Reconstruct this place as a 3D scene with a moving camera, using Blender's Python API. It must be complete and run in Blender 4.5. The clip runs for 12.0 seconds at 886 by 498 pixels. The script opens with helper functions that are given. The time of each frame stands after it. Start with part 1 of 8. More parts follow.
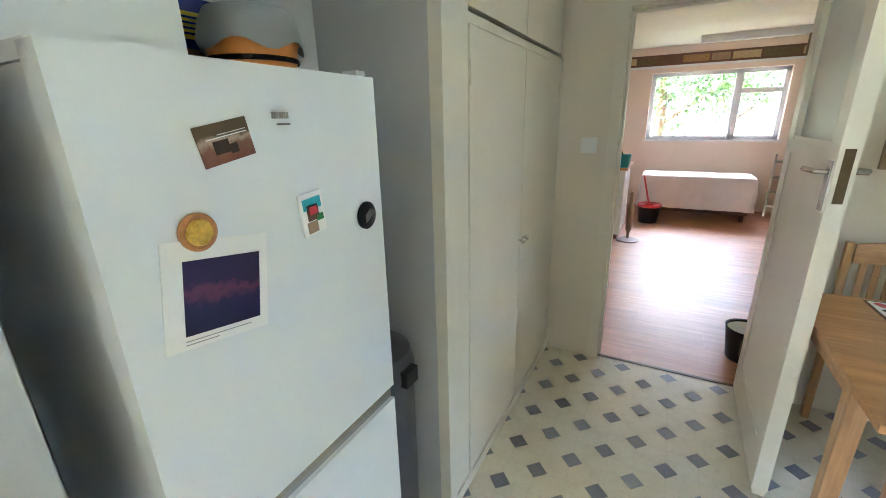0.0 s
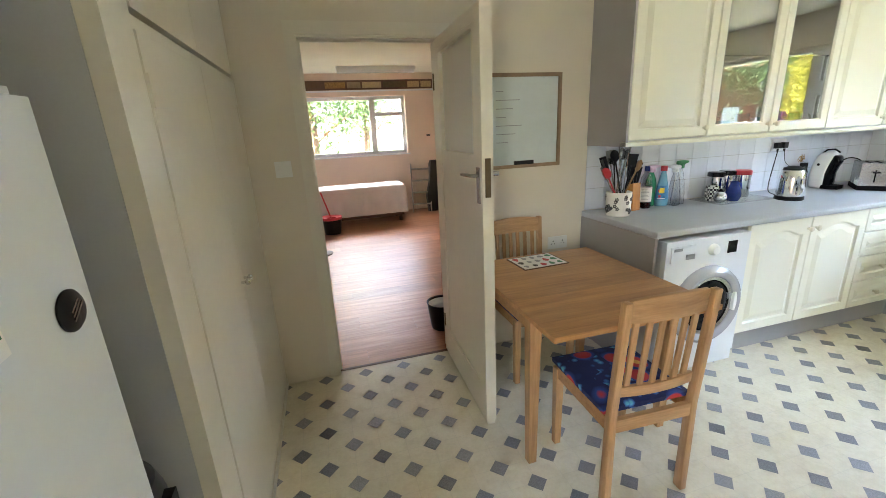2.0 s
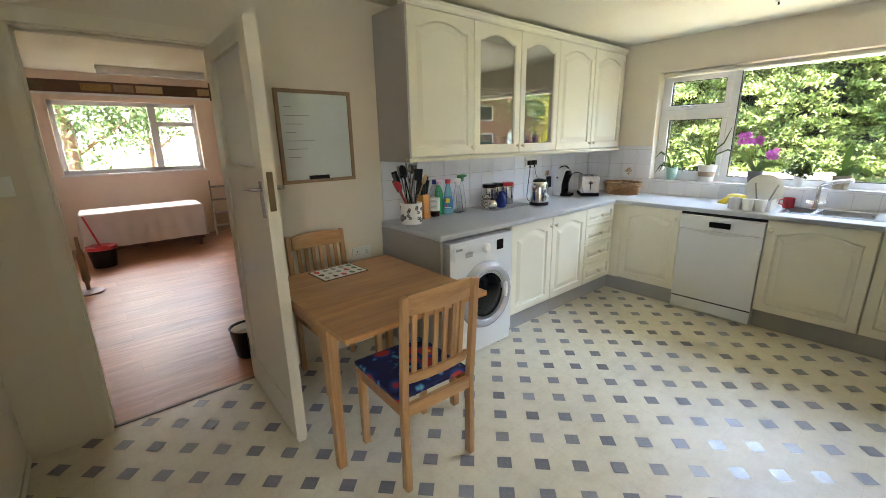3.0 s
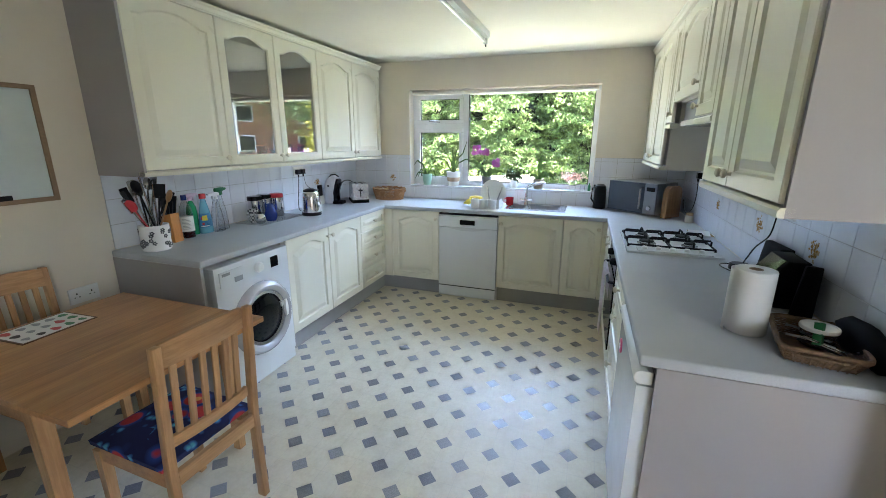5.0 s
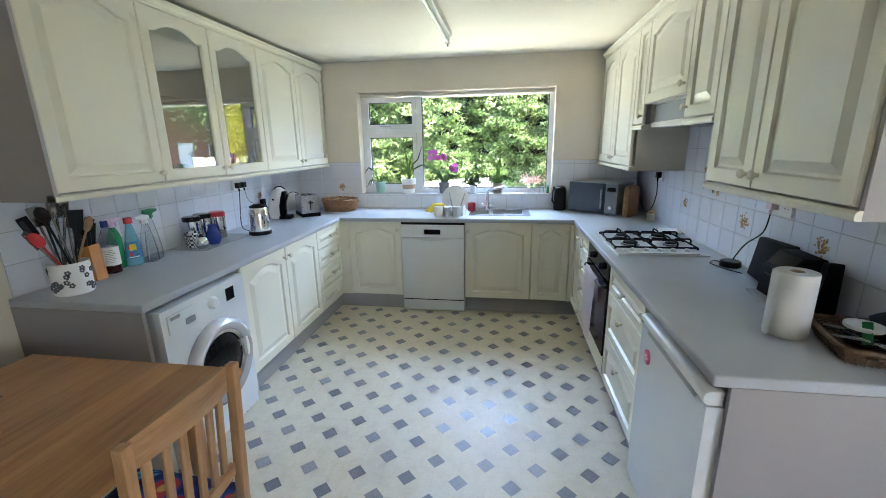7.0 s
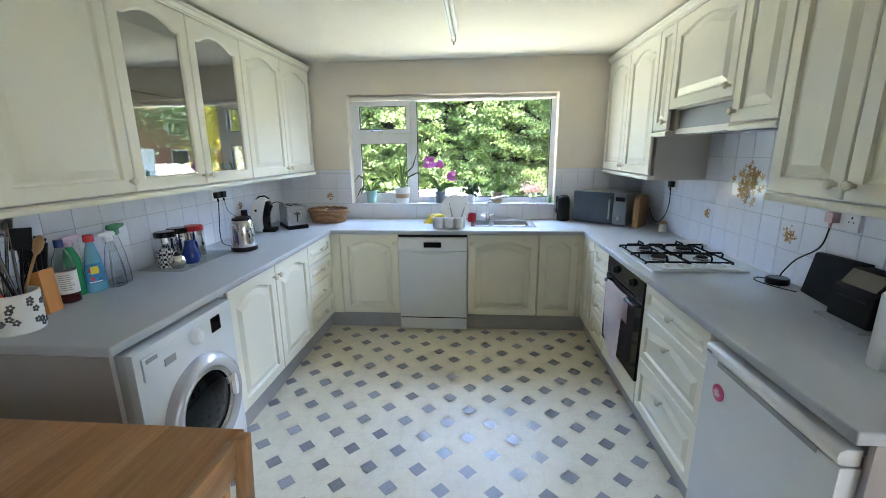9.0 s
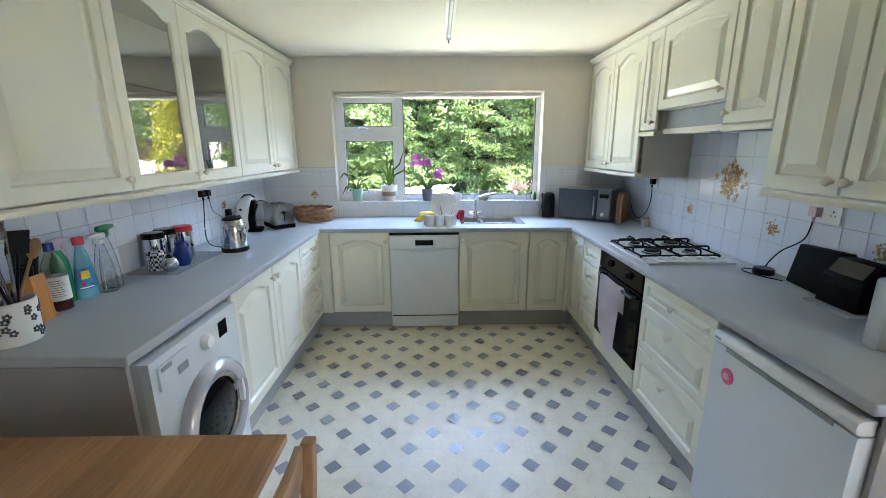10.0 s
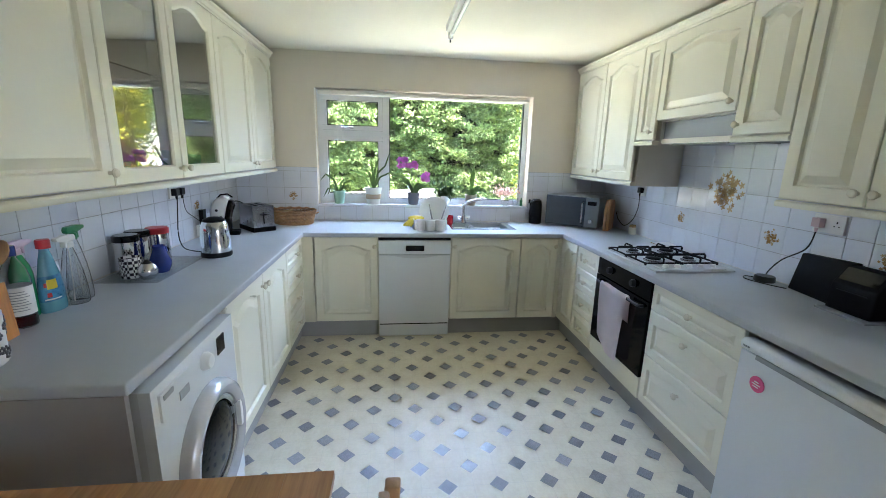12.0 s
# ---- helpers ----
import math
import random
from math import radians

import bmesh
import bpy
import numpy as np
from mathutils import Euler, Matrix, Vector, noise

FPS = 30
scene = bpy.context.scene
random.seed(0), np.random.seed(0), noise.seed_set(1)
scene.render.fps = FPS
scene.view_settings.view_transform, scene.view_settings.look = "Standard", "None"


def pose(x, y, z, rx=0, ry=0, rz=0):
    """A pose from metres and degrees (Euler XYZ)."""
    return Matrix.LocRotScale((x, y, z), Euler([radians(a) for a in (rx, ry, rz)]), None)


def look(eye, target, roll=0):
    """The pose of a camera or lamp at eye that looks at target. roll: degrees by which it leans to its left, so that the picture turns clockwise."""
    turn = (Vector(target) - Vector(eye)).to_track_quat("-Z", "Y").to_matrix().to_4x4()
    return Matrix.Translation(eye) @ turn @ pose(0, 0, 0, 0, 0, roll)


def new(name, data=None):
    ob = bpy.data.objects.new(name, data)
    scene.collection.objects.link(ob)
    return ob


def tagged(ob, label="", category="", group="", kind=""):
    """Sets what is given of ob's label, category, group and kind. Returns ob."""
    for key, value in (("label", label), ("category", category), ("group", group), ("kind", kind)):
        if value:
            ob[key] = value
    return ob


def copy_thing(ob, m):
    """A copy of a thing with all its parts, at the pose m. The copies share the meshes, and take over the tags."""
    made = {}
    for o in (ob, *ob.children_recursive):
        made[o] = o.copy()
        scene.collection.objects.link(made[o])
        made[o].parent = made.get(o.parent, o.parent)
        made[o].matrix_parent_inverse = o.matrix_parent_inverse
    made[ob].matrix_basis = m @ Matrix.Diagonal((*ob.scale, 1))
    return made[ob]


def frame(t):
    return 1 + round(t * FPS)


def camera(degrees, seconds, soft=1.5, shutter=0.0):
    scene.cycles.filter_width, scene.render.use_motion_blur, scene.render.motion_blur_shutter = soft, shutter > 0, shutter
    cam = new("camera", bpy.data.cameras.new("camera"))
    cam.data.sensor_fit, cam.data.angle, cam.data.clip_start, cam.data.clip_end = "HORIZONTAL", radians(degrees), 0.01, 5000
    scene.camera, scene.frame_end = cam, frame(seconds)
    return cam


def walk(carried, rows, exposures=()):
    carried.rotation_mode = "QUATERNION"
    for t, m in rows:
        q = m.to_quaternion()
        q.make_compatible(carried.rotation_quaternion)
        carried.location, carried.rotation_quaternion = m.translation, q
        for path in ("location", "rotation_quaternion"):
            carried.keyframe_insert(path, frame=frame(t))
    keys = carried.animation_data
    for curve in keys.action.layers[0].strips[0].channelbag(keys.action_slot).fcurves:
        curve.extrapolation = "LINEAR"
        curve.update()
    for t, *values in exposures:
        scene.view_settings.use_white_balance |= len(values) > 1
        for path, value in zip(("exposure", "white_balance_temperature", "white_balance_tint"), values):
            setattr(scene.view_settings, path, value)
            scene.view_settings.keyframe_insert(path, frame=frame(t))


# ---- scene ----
cam = camera(94.6, 12.0, soft=0.9)
PATH = [
    (0, (0.034, 0.022, 1.478), (-0.883, 1.695, 0.877), -1.3),
    (0.5, (-0.033, 0.136, 1.493), (-0.755, 1.91, 0.92), -1.6),
    (1, (-0.07, 0.168, 1.508), (-0.516, 2.036, 0.949), -2.1),
    (1.5, (-0.15, 0.141, 1.499), (-0.132, 2.06, 0.936), -2.6),
    (2, (-0.165, 0.063, 1.5), (0.35, 1.911, 0.935), -2.8),
    (2.5, (-0.087, -0.033, 1.468), (0.83, 1.663, 0.938), -1.9),
    (3, (-0.06, -0.1, 1.488), (1.184, 1.378, 0.971), -1.1),
    (3.5, (-0.091, -0.143, 1.505), (1.409, 1.077, 0.992), -1.2),
    (3.7, (-0.098, -0.157, 1.503), (1.479, 0.964, 0.997), -1.2),
    (5.3, (0.007, -0.099, 1.553), (1.863, 0.459, 1.061), 0.3),
    (5.5, (0.048, -0.076, 1.559), (1.922, 0.44, 1.086), 0.2),
    (6, (0.105, 0.001, 1.564), (2.011, 0.397, 1.104), 0.1),
    (6.5, (0.104, 0.148, 1.562), (2.027, 0.438, 1.094), -0.3),
    (7, (0.096, 0.268, 1.555), (2.012, 0.562, 1.059), -1.0),
    (7.2, (0.102, 0.285, 1.55), (2.013, 0.604, 1.054), -1.1),
    (9, (0.338, 0.555, 1.547), (2.278, 0.713, 1.085), -0.6),
    (9.5, (0.347, 0.692, 1.546), (2.29, 0.765, 1.08), -0.5),
    (10, (0.319, 0.789, 1.55), (2.262, 0.772, 1.076), -0.3),
    (10.5, (0.305, 0.868, 1.543), (2.246, 0.776, 1.069), 0.1),
    (11, (0.32, 0.932, 1.534), (2.262, 0.813, 1.068), 0.8),
    (11.5, (0.38, 1.002, 1.53), (2.321, 0.84, 1.074), 1.1),
    (12, (0.449, 1.086, 1.529), (2.384, 0.85, 1.08), 1.6),
]
walk(cam, [(t, look(eye, target, roll)) for t, eye, target, roll in PATH],
     exposures=[(0.0, 5.0, 5700, 12), (1.0, 5.0, 5700, 12.5), (1.5, 4.85, 5850, 13), (2.0, 4.6, 6500, 16), (2.5, 4.3, 6950, 18), (3.0, 4.1, 6850, 18),
                (3.7, 3.92, 6150, 16.5), (5.3, 4.0, 5800, 17), (12.0, 3.97, 5800, 17.5)])

# ---- world, sun, exposure ----
world = bpy.data.worlds.new("sky")
scene.world = world
world.use_nodes = True
wn = world.node_tree.nodes
sky = wn.new("ShaderNodeTexSky")
sky.sky_type = "NISHITA"
sky.sun_disc = False
SUN_ELEVATION, SUN_AZIMUTH = 52.0, 215.0  # azimuth clockwise from +y: the sun stands behind the house
sky.sun_elevation, sky.sun_rotation = radians(SUN_ELEVATION), radians(SUN_AZIMUTH)
world.node_tree.links.new(sky.outputs[0], wn["Background"].inputs[0])
wn["Background"].inputs[1].default_value = 0.15
sun = new("sun", bpy.data.lights.new("sun", "SUN"))
sun.data.energy, sun.data.angle, sun.data.color = 5.0, radians(0.5), (1.0, 0.95, 0.86)
_a, _e = radians(SUN_AZIMUTH), radians(SUN_ELEVATION)
sun.matrix_world = look((0, 0, 20), Vector((0, 0, 20)) - Vector((math.sin(_a) * math.cos(_e), math.cos(_a) * math.cos(_e), math.sin(_e))))
scene.view_settings.exposure = 3.2


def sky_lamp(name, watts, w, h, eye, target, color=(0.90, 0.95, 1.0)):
    """An area lamp standing in for daylight, hung outside or at an opening."""
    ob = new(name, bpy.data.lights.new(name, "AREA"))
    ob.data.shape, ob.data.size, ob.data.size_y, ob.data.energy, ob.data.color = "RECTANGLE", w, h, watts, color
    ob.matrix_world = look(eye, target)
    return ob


SKYLIGHT = (0.54, 0.75, 1.0)
sky_lamp("daylight_kitchen_window", 27, 2.8, 1.6, (5.70, 0.20, 3.05), (2.0, 1.0, 0.35), SKYLIGHT)
# Unseen lamp added below the sill, standing in for light bounced off the lawn.
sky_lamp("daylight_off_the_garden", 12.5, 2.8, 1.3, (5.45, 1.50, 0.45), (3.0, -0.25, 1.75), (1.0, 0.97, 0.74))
sky_lamp("daylight_living_window", 27, 3.0, 2.2, (0.53, 9.75, 3.45), (0.5, 5.0, 0.2), (0.95, 0.97, 1.0))
# Fill lamp added out of view for west-facing fronts; no window is known there.
sky_lamp("daylight_hall_window", 1.4, 0.95, 1.2, (-2.17, -2.85, 1.52), (2.5, 0.2, 0.9), (0.88, 0.94, 1.0))

# ---- plan, in metres ----
N, S, E, W = 2.50, -1.00, 4.34, -0.98   # inner faces of the kitchen walls
CEIL, LCEIL, LFAR, LEAST, LWEST = 2.37, 2.50, 7.90, 2.60, -1.30
TOP = 0.906                              # worktop height
CUP = -0.545                             # front of the built-in cupboard
DOOR_L, DOOR_R, DOOR_H = -0.215, 0.535, 1.985

# ---- materials ----


def nodes_of(name):
    m = bpy.data.materials.new(name)
    m.use_nodes = True
    nt = m.node_tree
    return m, nt, nt.nodes["Principled BSDF"]


def coords(nt, scale=(1, 1, 1), space="Object"):
    tc = nt.nodes.new("ShaderNodeTexCoord")
    mp = nt.nodes.new("ShaderNodeMapping")
    mp.inputs["Scale"].default_value = scale
    nt.links.new(tc.outputs[space], mp.inputs[0])
    return mp.outputs[0]


def noise_of(nt, vec, scale, detail=4.0, rough=0.6):
    n = nt.nodes.new("ShaderNodeTexNoise")
    n.inputs["Scale"].default_value, n.inputs["Detail"].default_value, n.inputs["Roughness"].default_value = scale, detail, rough
    nt.links.new(vec, n.inputs["Vector"])
    return n.outputs[0]


def ramp(nt, fac, stops):
    r = nt.nodes.new("ShaderNodeValToRGB")
    el = r.color_ramp.elements
    while len(el) < len(stops):
        el.new(0.5)
    for e, (p, c) in zip(el, stops):
        e.position, e.color = p, (*c, 1)
    nt.links.new(fac, r.inputs[0])
    return r.outputs[0]


def mixc(nt, fac, a, b, mode="MIX"):
    m = nt.nodes.new("ShaderNodeMix")
    m.data_type, m.blend_type = "RGBA", mode
    for sock, v in ((m.inputs[0], fac), (m.inputs[6], a), (m.inputs[7], b)):
        if isinstance(v, (int, float)):
            sock.default_value = v
        elif isinstance(v, tuple):
            sock.default_value = (*v, 1)
        else:
            nt.links.new(v, sock)
    return m.outputs[2]


def bump(nt, bsdf, height, strength, distance=0.002):
    b = nt.nodes.new("ShaderNodeBump")
    b.inputs["Strength"].default_value, b.inputs["Distance"].default_value = strength, distance
    nt.links.new(height, b.inputs["Height"])
    nt.links.new(b.outputs[0], bsdf.inputs["Normal"])


def surface(name, color, rough=0.5, vary=0.08, coarse=3.0, fine=90.0, relief=0.1, metal=0.0, coat=0.0, rvar=0.1, space="Object"):
    """A surface with broad patches, fine grain, uneven gloss and a little relief."""
    m, nt, p = nodes_of(name)
    vec = coords(nt, space=space)
    a, b = noise_of(nt, vec, coarse), noise_of(nt, vec, fine)
    dark = tuple(c * (1 - vary) for c in color)
    lite = tuple(min(1, c * (1 + vary)) for c in color)
    col = ramp(nt, a, [(0.3, dark), (0.7, lite)])
    grain = ramp(nt, b, [(0.3, (1 - vary * 0.6,) * 3), (0.7, (1, 1, 1))])
    nt.links.new(mixc(nt, 1.0, col, grain, "MULTIPLY"), p.inputs["Base Color"])
    r = nt.nodes.new("ShaderNodeMapRange")
    r.inputs[3].default_value, r.inputs[4].default_value = max(0.02, rough - rvar), min(1, rough + rvar)
    nt.links.new(a, r.inputs[0])
    nt.links.new(r.outputs[0], p.inputs["Roughness"])
    p.inputs["Metallic"].default_value = metal
    p.inputs["Coat Weight"].default_value = coat
    if relief:
        bump(nt, p, b, relief)
    return m


def wood(name, dark, mid, lite, axis=0, scale=1.0, rough=0.4, coat=0.0):
    """Wood with grain along an axis of the object, and a tone of its own for each piece."""
    m, nt, p = nodes_of(name)
    sc = [14.0 * scale] * 3
    sc[axis] = 1.1 * scale
    vec = coords(nt, tuple(sc))
    oi = nt.nodes.new("ShaderNodeObjectInfo")
    shift = nt.nodes.new("ShaderNodeVectorMath")
    shift.operation = "MULTIPLY_ADD"
    shift.inputs[1].default_value = (37, 51, 13)
    comb = nt.nodes.new("ShaderNodeCombineXYZ")
    for k in range(3):
        nt.links.new(oi.outputs["Random"], comb.inputs[k])
    nt.links.new(comb.outputs[0], shift.inputs[0])
    nt.links.new(vec, shift.inputs[2])
    a = noise_of(nt, shift.outputs[0], 2.2, 5, 0.62)
    b = noise_of(nt, shift.outputs[0], 9.0, 3, 0.6)
    col = ramp(nt, a, [(0.28, dark), (0.5, mid), (0.74, lite)])
    fine = ramp(nt, b, [(0.35, (0.86,) * 3), (0.65, (1, 1, 1))])
    tone = ramp(nt, oi.outputs["Random"], [(0.0, (0.86,) * 3), (1.0, (1.08, 1.06, 1.04))])
    nt.links.new(mixc(nt, 1.0, mixc(nt, 1.0, col, fine, "MULTIPLY"), tone, "MULTIPLY"), p.inputs["Base Color"])
    p.inputs["Roughness"].default_value = rough
    p.inputs["Coat Weight"].default_value = coat
    bump(nt, p, b, 0.12, 0.001)
    return m


def glass(name, color=(1, 1, 1), rough=0.0, ior=1.45):
    m, nt, p = nodes_of(name)
    p.inputs["Base Color"].default_value = (*color, 1)
    p.inputs["Transmission Weight"].default_value = 1.0
    p.inputs["Roughness"].default_value = rough
    p.inputs["IOR"].default_value = ior
    return m


def speckled(name, base, dots, scale, rough, amount=0.5, random_tone=0.0):
    """Printed speckle, as on vinyl and laminate."""
    m, nt, p = nodes_of(name)
    vec = coords(nt)
    a, b = noise_of(nt, vec, scale, 2, 0.7), noise_of(nt, vec, 4.0, 4)
    col = ramp(nt, a, [(0.5 - 0.12, dots), (0.5 + 0.1, base)])
    col = mixc(nt, amount, base, col)
    col = mixc(nt, 1.0, col, ramp(nt, b, [(0.3, (0.9,) * 3), (0.7, (1, 1, 1))]), "MULTIPLY")
    if random_tone:
        oi = nt.nodes.new("ShaderNodeObjectInfo")
        ge = nt.nodes.new("ShaderNodeNewGeometry")
        add = nt.nodes.new("ShaderNodeMath")
        add.operation = "ADD"
        nt.links.new(oi.outputs["Random"], add.inputs[0])
        nt.links.new(ge.outputs["Random Per Island"], add.inputs[1])
        fr = nt.nodes.new("ShaderNodeMath")
        fr.operation = "FRACT"
        nt.links.new(add.outputs[0], fr.inputs[0])
        col = mixc(nt, 1.0, col, ramp(nt, fr.outputs[0], [(0.0, (1 - random_tone,) * 3), (1.0, (1 + random_tone,) * 3)]), "MULTIPLY")
    nt.links.new(col, p.inputs["Base Color"])
    r = nt.nodes.new("ShaderNodeMapRange")
    r.inputs[3].default_value, r.inputs[4].default_value = rough - 0.07, rough + 0.1
    nt.links.new(b, r.inputs[0])
    nt.links.new(r.outputs[0], p.inputs["Roughness"])
    bump(nt, p, a, 0.04, 0.001)
    return m


DP, DX, DY, DH = 0.1247, 2.061, 0.336, 0.047   # vinyl print: pitch, origin, half diagonal of a diamond


def vinyl():
    m, nt, p = nodes_of("vinyl_cream")
    tc = nt.nodes.new("ShaderNodeTexCoord")
    sep = nt.nodes.new("ShaderNodeSeparateXYZ")
    nt.links.new(tc.outputs["Object"], sep.inputs[0])
    lines = []
    for k, o in ((0, DX), (1, DY)):
        f = sep.outputs[k]
        for op, v in (("SUBTRACT", o), ("DIVIDE", DP), ("ADD", 1000.5), ("FRACT", None), ("SUBTRACT", 0.5), ("ABSOLUTE", None), ("LESS_THAN", 0.011)):
            n = nt.nodes.new("ShaderNodeMath")
            n.operation = op
            nt.links.new(f, n.inputs[0])
            if v is not None:
                n.inputs[1].default_value = v
            f = n.outputs[0]
        lines.append(f)
    mx = nt.nodes.new("ShaderNodeMath")
    mx.operation = "MAXIMUM"
    nt.links.new(lines[0], mx.inputs[0]), nt.links.new(lines[1], mx.inputs[1])
    vec = coords(nt)
    a, b, c = noise_of(nt, vec, 1.6, 4), noise_of(nt, vec, 60, 4, 0.7), noise_of(nt, vec, 14, 5)
    col = ramp(nt, a, [(0.3, (0.67, 0.61, 0.48)), (0.7, (0.77, 0.72, 0.59))])
    col = mixc(nt, 1.0, col, ramp(nt, b, [(0.3, (0.93, 0.92, 0.9)), (0.6, (1, 1, 1))]), "MULTIPLY")
    col = mixc(nt, 1.0, col, ramp(nt, c, [(0.25, (0.9, 0.88, 0.84)), (0.55, (1, 1, 1))]), "MULTIPLY")
    half = nt.nodes.new("ShaderNodeMath")
    half.operation = "MULTIPLY"
    half.inputs[1].default_value = 0.22
    nt.links.new(mx.outputs[0], half.inputs[0])
    col = mixc(nt, half.outputs[0], col, (0.45, 0.42, 0.37))
    nt.links.new(col, p.inputs["Base Color"])
    r = nt.nodes.new("ShaderNodeMapRange")
    r.inputs[3].default_value, r.inputs[4].default_value = 0.34, 0.52
    nt.links.new(c, r.inputs[0])
    nt.links.new(r.outputs[0], p.inputs["Roughness"])
    bump(nt, p, a, 0.25, 0.01)
    return m


def translucent(m, color, amount):
    """Lets light through a thin leaf or petal."""
    nt = m.node_tree
    out = [n for n in nt.nodes if n.type == "OUTPUT_MATERIAL"][0]
    base = [n for n in nt.nodes if n.type == "BSDF_PRINCIPLED"][0]
    t = nt.nodes.new("ShaderNodeBsdfTranslucent")
    t.inputs[0].default_value = (*color, 1)
    mx = nt.nodes.new("ShaderNodeMixShader")
    mx.inputs[0].default_value = amount
    nt.links.new(base.outputs[0], mx.inputs[1])
    nt.links.new(t.outputs[0], mx.inputs[2])
    nt.links.new(mx.outputs[0], out.inputs[0])
    return m


